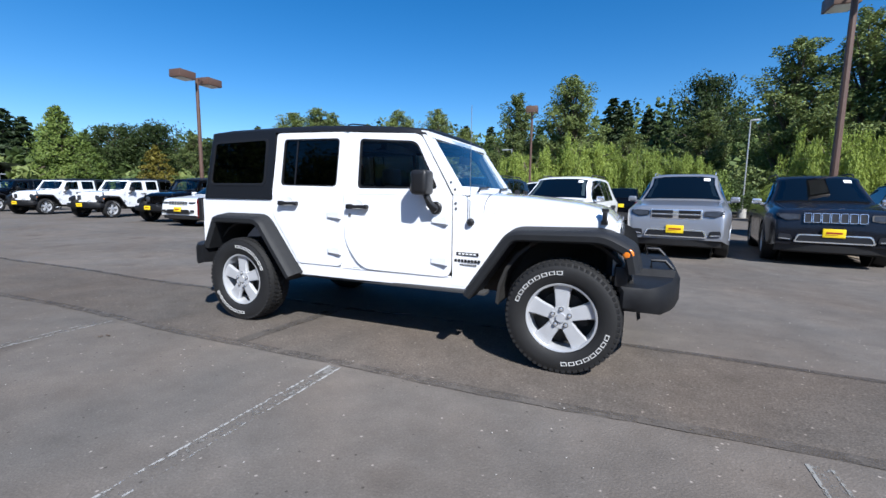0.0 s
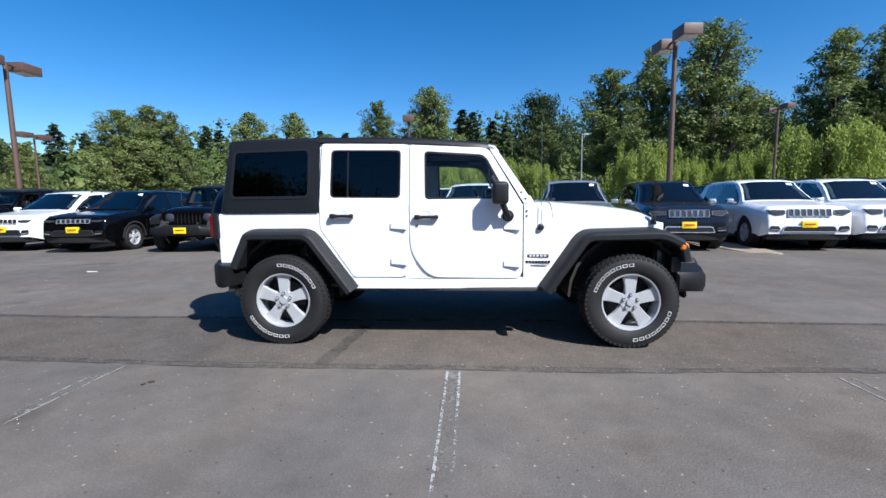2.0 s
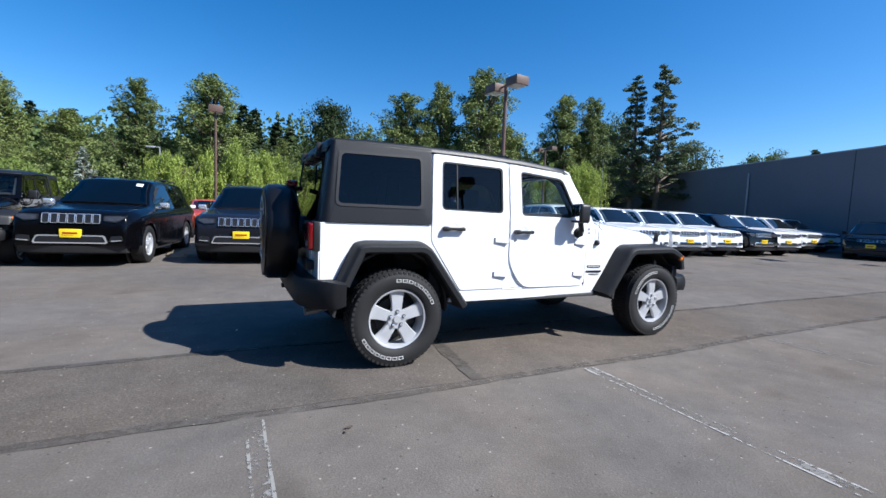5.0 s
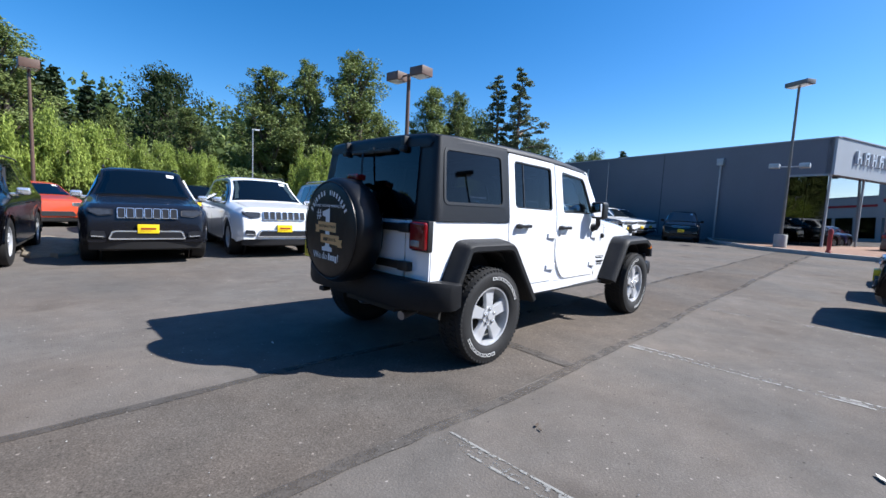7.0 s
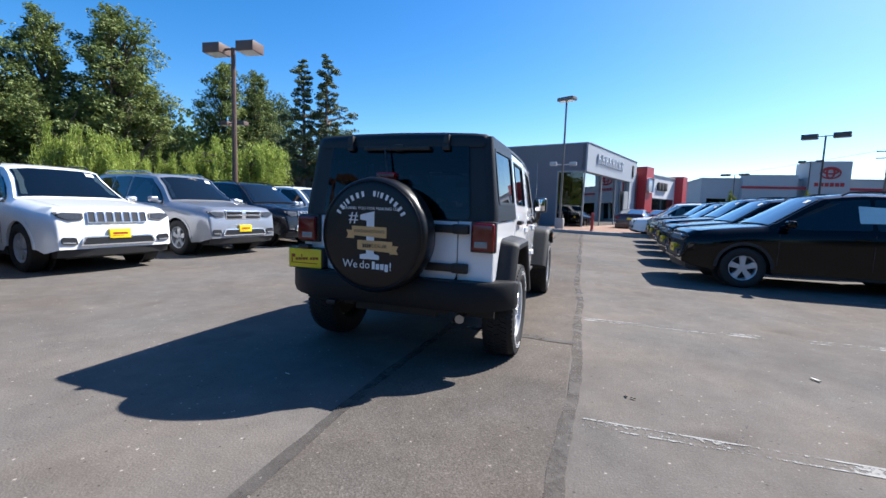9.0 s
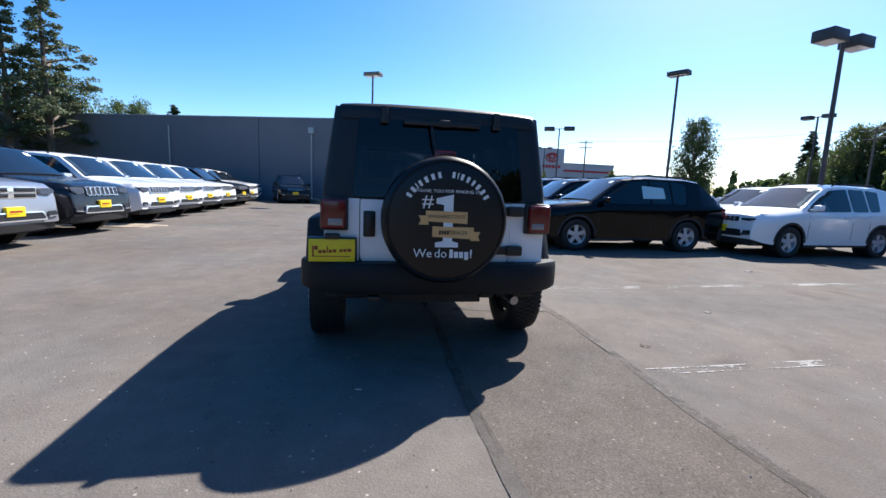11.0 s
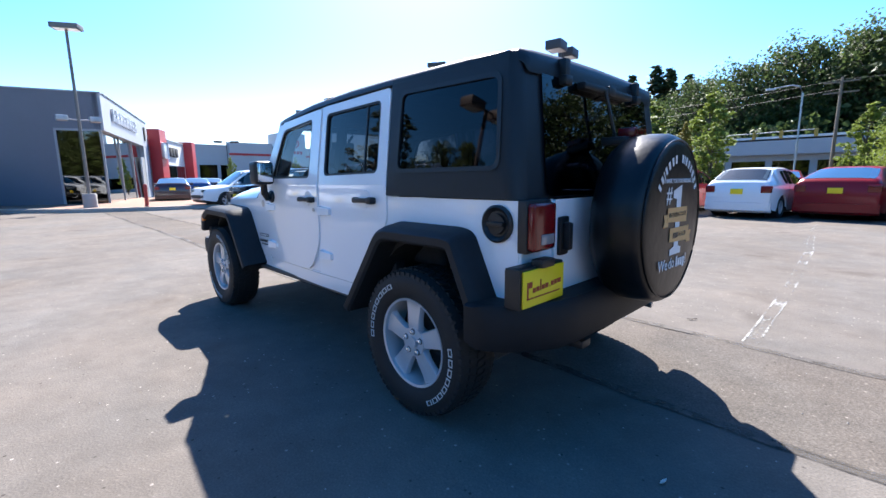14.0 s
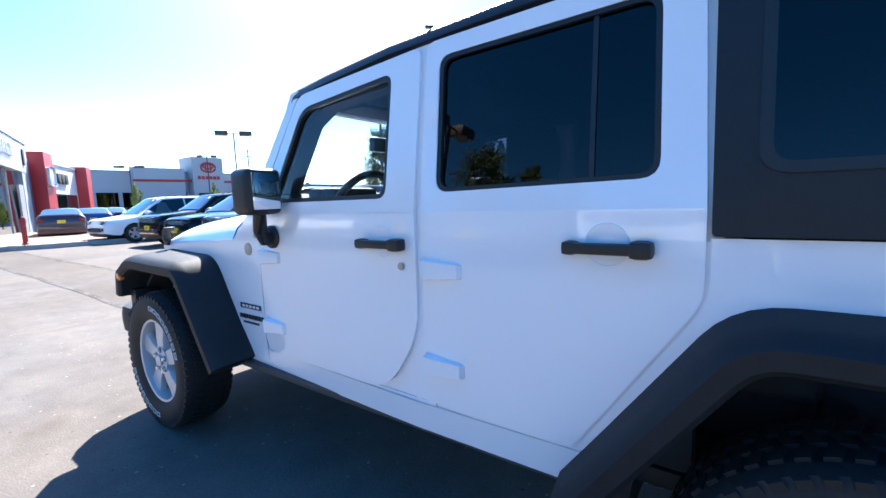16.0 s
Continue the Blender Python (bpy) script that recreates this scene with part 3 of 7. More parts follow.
        for d, hx, hzs in ((door, -0.44, (1.022, 0.715)), (door2, 0.528, (1.008, 0.690))):
            for hz in hzs:
                bm = bmesh.new()
                y0 = half_width(hx, hz)
                rows = []
                for dx, h, o in ((-0.085, 0.022, 0.006), (-0.075, 0.026, 0.018), (0.02, 0.033, 0.026), (0.055, 0.038, 0.030), (0.062, 0.038, 0.012)):
                    rows.append([(hx + dx, s * (y0 - 0.005), hz - h), (hx + dx, s * (y0 + o), hz - h * 0.8), (hx + dx, s * (y0 + o), hz + h * 0.8), (hx + dx, s * (y0 - 0.005), hz + h)])
                loft(bm, rows, close_v=True)
                part("door_hinge", bm, paint, d)
        # pillar strip between the doors, sill
        bm = bmesh.new()
        side_plate(bm, dense([(-0.40, 0.50), (-0.40, 1.72), (-0.32, 1.72), (-0.32, 0.50)]), s, -0.008, 0.05)
        side_plate(bm, dense([(-1.17, 1.10), (-1.17, 1.735), (-1.08, 1.735), (-1.08, 1.10)]), s, -0.014, 0.05)
        side_plate(bm, dense([(-1.18, 1.13), (-1.18, 0.99), (-0.92, 0.58), (-0.82, 0.58), (-1.09, 0.99), (-1.09, 1.13)]), s, -0.006, 0.03)
        side_plate(bm, dense([(-0.93, 0.49), (-0.98, 0.585), (0.66, 0.57), (0.70, 0.49)]), s, -0.008, 0.05)
        side_plate(bm, dense([(-0.40, 0.50), (-0.40, 0.92), (-0.30, 0.92), (-0.06, 0.60), (-0.06, 0.50)]), s, -0.010, 0.03)
        part("pillar", bm, paint, car)
        bm = bmesh.new()
        side_plate(bm, dense([(-0.95, 0.474), (-0.94, 0.57), (0.80, 0.56), (0.80, 0.474)]), s, -0.002, 0.03)
        part("sill_panel", bm, paint, car)
        bm = bmesh.new()
        box(bm, -0.98, 0.90, s * 0.66, s * 0.772, 0.448, 0.480, bev=0.010)
        part("rocker_strip", bm, M_ROCKER, car, "dark grey plastic rocker strip")
        # front wing
        wing = dense(rounded([(0.622, 0.50), (0.622, 1.20), (0.70, 1.205), (0.86, 1.075), (1.80, 1.022), (1.80, 0.93), (1.20, 0.93), (1.08, 0.86), (0.80, 0.50)], [0.0, 0.0, 0.03, 0.0, 0.01, 0.0, 0.04, 0.03, 0.0], 3))
        bm = bmesh.new()
        slab(bm, wing, skin(s, 0.0), skin(s, -0.03))
        part("front_wing", bm, paint, car)
        # badge: maker's marks as plain bars
        yb = half_width(0.75, 0.75)
        bm = bmesh.new()
        box(bm, 0.655, 0.835, s * (yb + 0.001), s * (yb + 0.004), 0.742, 0.766, m=None)
        part("badge_bar", bm, M_DARKTEXT, car, "dark model badge bar")
        bm = bmesh.new()
        for k in range(5):
            box(bm, 0.670 + k * 0.031, 0.691 + k * 0.031, s * (yb + 0.004), s * (yb + 0.0055), 0.748, 0.760)
        part("badge_letter_block", bm, M_PRINTW, car)
        bm = bmesh.new()
        for k in range(8):
            box(bm, 0.640 + k * 0.027, 0.660 + k * 0.027, s * (yb + 0.001), s * (yb + 0.0035), 0.690, 0.712)
        for k in range(9):
            box(bm, 0.685 + k * 0.0155, 0.696 + k * 0.0155, s * (yb + 0.001), s * (yb + 0.003), 0.666, 0.676)
        part("badge_letter_block", bm, M_DARKTEXT, car)
        # flares
        flare(car, [(-1.935, 0.70), (-1.80, 0.99), (-1.72, 1.008), (-1.19, 1.008), (-0.815, 0.495)], [0.06, 0.05, 0.10], s, trim)
        flare(car, [(0.755, 0.505), (1.085, 0.985), (1.74, 0.998), (1.93, 0.90), (1.965, 0.74)], [0.10, 0.08, 0.05], s, trim)
        bm = bmesh.new()
        lathe(bm, [(0.034, -0.02), (0.034, 0.001), (0.030, 0.006), (0.02, 0.009), (0.0005, 0.010)], 24, Matrix.Translation((1.872, s * 0.930, 0.850)) @ Matrix.Rotation(math.pi if s < 0 else 0, 4, "Z"))
        part("turn_signal", bm, M_AMBER, car, "amber side marker lamp")
        for x in WX:
            bm = bmesh.new()
            arch_liner(bm, x, s)
            part("wheel_housing", bm, M_UNDER, car)
        wheel(car, WX[0], s, turn=32 if s < 0 else -60)
        wheel(car, WX[1], s, turn=-36 if s < 0 else 40)
        # mirror
        mir = new("door_mirror")
        mir.parent = car
        mir.matrix_basis = pose(0.485, s * 0.765, 1.10, 0, 0, 0)
        bm = bmesh.new()
        box(bm, -0.140, -0.005, s * 0.025, s * 0.180, 0.10, 0.285, bev=0.035, seg=3)
        part("mirror_housing", bm, M_BLACK, mir)
        bm = bmesh.new()
        box(bm, -0.1435, -0.139, s * 0.045, s * 0.162, 0.122, 0.265, bev=0.0015)
        part("mirror_glass", bm, M_MIRROR, mir, "mirror glass")
        bm = bmesh.new()
        tube(bm, [(0.0, s * 0.0, 0.0), (0.0, s * 0.04, -0.005), (-0.02, s * 0.07, 0.03), (-0.05, s * 0.085, 0.11)], 0.034, 10, 0.026)
        lathe(bm, [(0.05, -0.004), (0.05, 0.012), (0.042, 0.02), (0.0005, 0.022)], 20, Matrix.Rotation(math.pi if s < 0 else 0, 4, "Z"))
        part("mirror_arm", bm, M_BLACK, mir)
        # hardtop side with its window
        o = rounded([(-1.982, 1.142), (-1.932, 1.765), (-1.138, 1.765), (-1.148, 1.142)], [0.002, 0.002, 0.01, 0.01], 5)
        i = rounded([(-1.935, 1.272), (-1.902, 1.680), (-1.225, 1.692), (-1.228, 1.272)], [0.05, 0.05, 0.05, 0.05], 5)
        bm = bmesh.new()
        band(bm, o, i, s, 0.012, 0.04)
        top_side = part("hardtop_side", bm, M_BLACKTOP, car, "black textured hardtop side")
        bm = bmesh.new()
        band(bm, rounded([(-1.943, 1.264), (-1.910, 1.688), (-1.217, 1.700), (-1.220, 1.264)], 0.055, 5), rounded([(-1.921, 1.286), (-1.888, 1.666), (-1.239, 1.678), (-1.242, 1.286)], 0.04, 5), s, 0.016, 0.014)
        part("window_seal", bm, M_BLACK, top_side)
        bm = bmesh.new()
        pane(bm, i, s, 0.006)
        part("window_pane", bm, tint, top_side, "dark tinted glass")
        # windscreen pillar
        bm = bmesh.new()
        pl = dense([(0.315, 1.700), (0.374, 1.692), (0.705, 1.205), (0.622, 1.205)])
        slab(bm, pl, skin(s, 0.0), skin(s, -0.075))
        part("windscreen_pillar", bm, paint, car)
        for hz, hx in ((1.30, 0.62), (1.245, 0.655), (1.14, 0.665), (1.10, 0.668)):
            bm = bmesh.new()
            lathe(bm, [(0.010, 0), (0.010, 0.006), (0.0004, 0.008)], 8, Matrix.Translation((hx - 0.02, s * half_width(hx, hz), hz)) @ Matrix.Rotation(math.pi if s < 0 else 0, 4, "Z"))
            part("hinge_bolt", bm, M_STEEL, car)
        # bonnet latch
        bm = bmesh.new()
        yl = half_width(1.71, 1.05)
        box(bm, 1.690, 1.735, s * (yl - 0.01), s * (yl + 0.022), 1.015, 1.045, bev=0.006)
        box(bm, 1.697, 1.728, s * (yl - 0.012), s * (yl + 0.03), 1.04, 1.105, bev=0.008)
        box(bm, 1.690, 1.735, s * (yl - 0.035), s * (yl + 0.02), 1.098, 1.125, bev=0.008)
        part("bonnet_latch", bm, M_BLACK, car, "black rubber bonnet latch")
    # windscreen
    yw, yw2 = half_width(0.36, 1.70) - 0.06, half_width(0.68, 1.22) - 0.06
    bm = bmesh.new()
    loft(bm, [[(0.372, -yw, 1.678), (0.372 + 0.03, 0, 1.678), (0.372, yw, 1.678)], [(0.655, -yw2, 1.255), (0.685, 0, 1.255), (0.655, yw2, 1.255)]])
    part("windscreen", bm, M_WSGLASS, car, "clear windscreen glass", smooth=60)
    bm = bmesh.new()
    loft(bm, [[(0.318, y, 1.706), (0.378, y, 1.696), (0.415, y, 1.645), (0.36, y, 1.645)] for y in (-0.70, 0, 0.70)], close_v=True)
    loft(bm, [[(0.64, y, 1.27), (0.675, y, 1.27), (0.715, y, 1.20), (0.62, y, 1.20)] for y in (-0.74, 0, 0.74)], close_v=True)
    part("windscreen_rail", bm, paint, car)
    # cowl, bonnet
    bm = bmesh.new()
    rows = []
    for x, zt, zl in ((0.63, 1.212, 1.08), (0.75, 1.216, 1.08), (0.862, 1.214, 1.076), (0.868, 1.216, 1.076), (1.1, 1.196, 1.062), (1.35, 1.172, 1.048), (1.55, 1.146, 1.036), (1.66, 1.12, 1.03), (1.74, 1.08, 1.024), (1.79, 1.03, 1.015)):
        w = half_width(x, 1.05) - 0.001
        dz = zt - zl
        half = [(0.0, zt + 0.012), (w * 0.35, zt + 0.010), (w * 0.66, zt), (w * 0.80, zt - dz * 0.10), (w * 0.90, zt - dz * 0.32), (w * 0.965, zt - dz * 0.62), (w * 0.995, zl + 0.012), (w, zl)]
        rows.append([(x, -y, z) for y, z in half[::-1]] + [(x, y, z) for y, z in half[1:]])
    loft(bm, rows)
    part("bonnet", bm, paint, car, smooth=50)
    bm = bmesh.new()
    for s in (-1, 1):
        w = half_width(0.865, 1.15)
        tube(bm, [(0.865, s * w * 0.998, 1.08), (0.865, s * w * 0.965, 1.13), (0.865, s * w * 0.90, 1.172), (0.865, s * w * 0.80, 1.203), (0.865, s * w * 0.6, 1.2155), (0.865, 0, 1.2275)], 0.0035, 5)
    part("bonnet_gap", bm, M_DARKTEXT, car)
    # grille, lamps
    bm = bmesh.new()
    wg = 0.665
    for k in range(8):
        y = -0.34 + k * 0.68 / 7
        box(bm, 1.775, 1.815, y - 0.028, y + 0.028, 0.72, 1.0, bev=0.008)
    box(bm, 1.775, 1.815, -wg, wg, 0.985, 1.03, bev=0.012)
    box(bm, 1.775, 1.815, -wg, wg, 0.66, 0.735, bev=0.012)
    for s in (-1, 1):
        box(bm, 1.775, 1.812, s * 0.60, s * wg, 0.66, 1.03, bev=0.01)
        box(bm, 1.775, 1.812, s * 0.345, s * 0.62, 0.735, 0.78, bev=0.006)
    part("grille", bm, paint, car)
    bm = boxes((1.74, 1.778, -0.66, 0.66, 0.66, 1.02))
    part("radiator", bm, M_UNDER, car)
    for s in (-1, 1):
        bm = bmesh.new()
        m9 = Matrix.Translation((1.79, s * 0.485, 0.885)) @ Matrix.Rotation(radians(-90), 4, "Z")
        lathe(bm, [(0.115, -0.02), (0.115, 0.02), (0.10, 0.032), (0.0005, 0.045)], 28, m9)
        part("headlamp", bm, M_LAMPLENS, car, "round clear headlamp")
    # bumpers
    bm = bmesh.new()
    rows = []
    for y, xf, xb, z0, z1 in ((-0.905, 1.95, 1.86, 0.50, 0.61), (-0.89, 2.03, 1.84, 0.48, 0.635), (-0.83, 2.10, 1.84, 0.465, 0.645), (-0.66, 2.17, 1.86, 0.46, 0.65), (-0.50, 2.205, 1.87, 0.45, 0.655), (-0.46, 2.215, 1.87, 0.45, 0.70), (0, 2.225, 1.87, 0.45, 0.70)):
        rows.append([(xf - 0.02, y, z0), (xf, y, z0 + 0.05), (xf, y, z1 - 0.05), (xf - 0.03, y, z1), (xb, y, z1), (xb, y, z0)])
    rows += [[(p[0], -p[1], p[2]) for p in r] for r in rows[:-1][::-1]]
    loft(bm, rows, close_v=True)
    part("front_bumper", bm, M_BUMPER, car, "dark grey plastic front bumper")
    for s in (-1, 1):
        bm = bmesh.new()
        tube(bm, [(2.03, s * 0.40, 0.69), (2.03, s * 0.40, 0.755), (2.12, s * 0.40, 0.755), (2.17, s * 0.40, 0.70)], 0.014, 8)
        part("tow_hook", bm, M_BLACK, car)
        bm = bmesh.new()
        box(bm, 1.80, 1.88, s * 0.74, s * 0.88, 0.63, 0.76, bev=0.012)
        part("bumper_bracket", bm, M_BLACK, car)
    bm = bmesh.new()
    rows = []
    for y, xr, z0, z1 in ((-0.965, -1.95, 0.51, 0.69), (-0.95, -1.99, 0.505, 0.70), (-0.89, -2.06, 0.50, 0.705), (-0.80, -2.125, 0.495, 0.705), (-0.67, -2.185, 0.49, 0.705), (-0.55, -2.205, 0.49, 0.705), (0, -2.21, 0.49, 0.705)):
        xf = -1.88
        rows.append([(xr + 0.015, y, z0), (xr, y, z0 + 0.03), (xr, y, z1 - 0.03), (xr + 0.02, y, z1), (xf, y, z1), (xf, y, z0 + 0.02)])
    rows += [[(p[0], -p[1], p[2]) for p in r] for r in rows[:-1][::-1]]
    loft(bm, rows, close_v=True)
    part("rear_bumper", bm, M_BUMPER, car, "dark grey plastic rear bumper")
    # roof
    bm = bmesh.new()
    rows = []
    for x, ze, cr in ((-1.988, 1.735, 0.0), (-1.980, 1.760, 0.010), (-1.955, 1.778, 0.022), (-1.7, 1.790, 0.03), (-1.12, 1.793, 0.032), (-0.7, 1.788, 0.032), (-0.2, 1.768, 0.03), (0.15, 1.742, 0.025), (0.36, 1.720, 0.015), (0.375, 1.705, 0.01)):
        w = half_width(x, 1.74) + 0.012 - (0.055 if x < -1.985 else 0.04 if x < -1.97 else 0.015 if x < -1.95 else 0.0)
        half = [(0, ze + cr), (w * 0.5, ze + cr * 0.8), (w * 0.82, ze + cr * 0.35), (w * 0.955, ze - 0.002), (w * 0.99, ze - 0.022), (w, ze - 0.048), (w - 0.01, ze - 0.055), (w - 0.05, ze - 0.055)]
        rows.append([(x, -y, z) for y, z in half[::-1]] + [(x, y, z) for y, z in half[1:]])
    g = [[bm.verts.new(p) for p in r] for r in rows]
    for u in range(len(g) - 1):
        for v in range(len(g[0]) - 1):
            bm.faces.new((g[u][v], g[u + 1][v], g[u + 1][v + 1], g[u][v + 1]))
    bm.faces.new(g[0]), bm.faces.new(g[-1][::-1])
    part("hardtop_roof", bm, M_BLACKTOP, car, "black hardtop roof", smooth=45)
    for x in (-0.36, -1.10):
        bm = bmesh.new()
        tube(bm, [(x, y, 1.768 + 0.058 * (1 - (y / 0.72) ** 2) ** 0.5 if abs(y) < 0.72 else 1.765) for y in (-0.715, -0.65, -0.5, -0.25, 0, 0.25, 0.5, 0.65, 0.715)], 0.006, 5)
        part("roof_gutter", bm, M_DARKTEXT, car)
    bm = boxes((-1.95, 0.34, -0.66, 0.66, 1.69, 1.705))
    part("headliner", bm, M_TRIM, car)
    # rear face
    def back(o):
        return lambda y, z: (-2.05 + 0.135 * max(0.0, z - 1.14) - o - 0.02 * max(0, abs(y) - 0.6) * -3 * 0.2, y, z)
    bm = bmesh.new()
    ow, ot = half_width(-2.0, 1.14) - 0.055, half_width(-1.97, 1.75) - 0.055
    ring(bm, rounded([(-ow, 1.142), (-ot, 1.76), (ot, 1.76), (ow, 1.142)], [0.002, 0.002, 0.002, 0.002], 4), rounded([(-0.60, 1.165), (-0.555, 1.70), (0.555, 1.70), (0.60, 1.165)], [0.04, 0.05, 0.05, 0.04], 4), back(0.0), back(-0.05))
    part("hardtop_rear_frame", bm, M_BLACKTOP, car)
    for s in (-1, 1):
        bm = bmesh.new()
        rows = []
        for q in range(9):
            z = 1.142 + 0.618 * q / 8
            xs, yb = -1.981 + 0.05 * q / 8, ow + (ot - ow) * q / 8 - 0.001
            xb, ys = -2.05 + 0.135 * (z - 1.14), half_width(xs, z) + 0.012
            arc = [math.pi / 2 * k / 8 for k in range(9)]
            rows.append([(xs - (xs - xb) * math.sin(a), s * (yb + (ys - yb) * math.cos(a)), z) for a in arc] + [(xs, s * yb, z)])
        loft(bm, rows, close_v=True)
        part("hardtop_corner", bm, M_BLACKTOP, car, "rounded black hardtop corner", smooth=60)
    bm = bmesh.new()
    bk = back(0.012)
    bm.faces.new([bm.verts.new(bk(*p)) for p in rounded([(-0.615, 1.150), (-0.568, 1.715), (0.568, 1.715), (0.615, 1.150)], [0.04, 0.05, 0.05, 0.04], 4)])
    rw = part("rear_window", bm, M_TINT, car, "dark tinted liftgate glass")
    for y in (-0.40, 0.40):
        bm = bmesh.new()
        box(bm, -2.02, -1.955, y - 0.022, y + 0.022, 1.67, 1.775, bev=0.008)
        box(bm, -2.03, -1.975, y - 0.03, y + 0.03, 1.655, 1.70, bev=0.01)
        part("glass_hinge", bm, M_BLACK, rw)
    bm = bmesh.new()
    box(bm, -2.040, -1.99, -0.28, 0.27, 1.655, 1.690, bev=0.010)
    box(bm, -2.045, -1.99, -0.06, 0.02, 1.65, 1.70, bev=0.012)
    tube(bm, [(-2.05, 0.08, 1.665), (-2.072, 0.06, 1.55), (-2.095, 0.02, 1.40)], 0.008, 6)
    part("rear_wiper", bm, M_BLACK, rw)
    bm = bmesh.new()
    box(bm, -2.21, -2.12, -0.075, 0.075, 1.425, 1.475, bev=0.012)
    part("high_brake_lamp", bm, M_REDLENS, car, "red high brake lamp")
    bm = bmesh.new()
    box(bm, -2.19, -2.06, 0.05, 0.13, 1.39, 1.43, bev=0.01)
    tube(bm, [(-2.09, 0.0, 1.05), (-2.15, 0.0, 1.38), (-2.165, 0, 1.43)], 0.03, 8)
    part("lamp_bracket", bm, M_BLACK, car)
    # tailgate and rear corners
    bm = bmesh.new()
    slab(bm, rounded([(-0.528, 0.69), (-0.528, 1.134), (0.556, 1.134), (0.556, 0.69)], [0.06, 0.01, 0.01, 0.06], 4), lambda y, z: (-2.068, y, z), lambda y, z: (-2.03, y, z))
    gate = part("tailgate", bm, paint, car)
    bm = bmesh.new()
    for s, a in ((-1, 0.534), (1, 0.562)):
        slab(bm, rounded([(s * a, 0.66), (s * a, 1.137), (s * 0.798, 1.137), (s * 0.795, 0.66)], [0, 0, 0.02, 0.0], 3), lambda y, z: (-2.058, y, z), lambda y, z: (-2.02, y, z))
    box(bm, -2.05, -2.02, -0.79, 0.79, 0.60, 0.70)
    part("rear_corner_panel", bm, paint, car)
    for z in (1.08, 0.792):
        bm = bmesh.new()
        box(bm, -2.10, -2.066, -0.535, -0.22, z - 0.030, z + 0.030, bev=0.008)
        box(bm, -2.115, -2.056, -0.62, -0.50, z - 0.036, z + 0.036, bev=0.012)
        part("gate_hinge", bm, M_BLACK, gate, "black tailgate hinge strap")
    bm = bmesh.new()
    box(bm, -2.085, -2.066, 0.452, 0.535, 0.875, 1.055, bev=0.012)
    box(bm, -2.12, -2.075, 0.475, 0.512, 0.90, 1.03, bev=0.012)
    part("gate_handle", bm, M_BLACK, gate, "black tailgate handle")
    # tail lamps
    for s in (-1, 1):
        lamp = new("tail_lamp")
        lamp.parent = car
        bm = bmesh.new()
        box(bm, -2.10, -2.05, s * 0.636, s * 0.822, 0.918, 1.142, bev=0.012)
        part("lamp_surround", bm, M_BLACK, lamp)
        bm = bmesh.new()
        box(bm, -2.135, -2.09, s * 0.650, s * 0.815, 0.930, 1.130, bev=0.018, seg=3)
        part("lens", bm, M_REDLENS, lamp, "red tail lamp lens")
        bm = bmesh.new()
        box(bm, -2.139, -2.12, s * 0.672, s * 0.768, 0.955, 1.0, bev=0.006)
        part("reversing_lens", bm, M_CLEAR, lamp)
    # plate: yellow dealer plate with a script mark as bars
    bm = bmesh.new()
    box(bm, -2.13, -2.05, 0.575, 0.905, 0.70, 0.872, bev=0.012)
    box(bm, -2.16, -2.10, 0.69, 0.79, 0.862, 0.90, bev=0.012)
    plate = part("plate_holder", bm, M_BLACK, car)
    bm = bmesh.new()
    box(bm, -2.139, -2.131, 0.588, 0.892, 0.709, 0.862, bev=0.002)
    part("licence_plate", bm, M_YELLOW, plate, "yellow dealer licence plate")
    bm = bmesh.new()
    for k, (a, b, c, d) in enumerate(((0.868, 0.858, 0.745, 0.815), (0.855, 0.832, 0.79, 0.815), (0.828, 0.806, 0.766, 0.786), (0.801, 0.779, 0.768, 0.788), (0.774, 0.766, 0.768, 0.815), (0.761, 0.739, 0.770, 0.790), (0.734, 0.712, 0.772, 0.792), (0.703, 0.697, 0.772, 0.778), (0.690, 0.670, 0.774, 0.794), (0.665, 0.645, 0.776, 0.796), (0.640, 0.612, 0.778, 0.798))):
        box(bm, -2.1405, -2.1385, b, a, c, d)
    box(bm, -2.1405, -2.1385, 0.62, 0.87, 0.742, 0.748)
    part("plate_lettering", bm, M_PLRED, plate)
    # spare wheel with cover
    spare = new("spare_wheel")
    spare.parent = car
    spare.matrix_basis = pose(-2.125, 0.01, 1.02, 0, 0, -90)
    # local -y points backwards
    bm = bmesh.new()
    R = 0.412
    lathe(bm, [(0.16, -0.02), (0.34, -0.01), (0.385, -0.03), (R, -0.07), (R + 0.003, -0.15), (R, -0.225), (R - 0.012, -0.252), (R - 0.035, -0.268), (R - 0.06, -0.2745), (0.25, -0.282), (0.12, -0.284), (0.0005, -0.284)], 72)
    for v in bm.verts:
        rr = math.hypot(v.co.x, v.co.z)
        if rr > 0.3 and v.co.y > -0.255:
            a = math.atan2(v.co.z, v.co.x)
            v.co += Vector((v.co.x, 0, v.co.z)).normalized() * 0.004 * (noise.noise((a * 4, v.co.y * 9, 1.0)) + 0.6 * noise.noise((a * 11, v.co.y * 20, 4.0)))
    cover = part("tyre_cover", bm, M_VINYL, spare, "black vinyl spare tyre cover", smooth=40)
    bm = bmesh.new()
    tube(bm, [((R - 0.03) * math.cos(a), -0.2705, (R - 0.03) * math.sin(a)) for a in [2 * math.pi * k / 72 for k in range(73)]], 0.0045, 6)
    part("cover_piping", bm, M_VINYL, cover)
    bm = bmesh.new()
    disc(bm, 0.15, -0.02, 0.09, 24)
    part("spare_mount", bm, M_BLACK, spare)
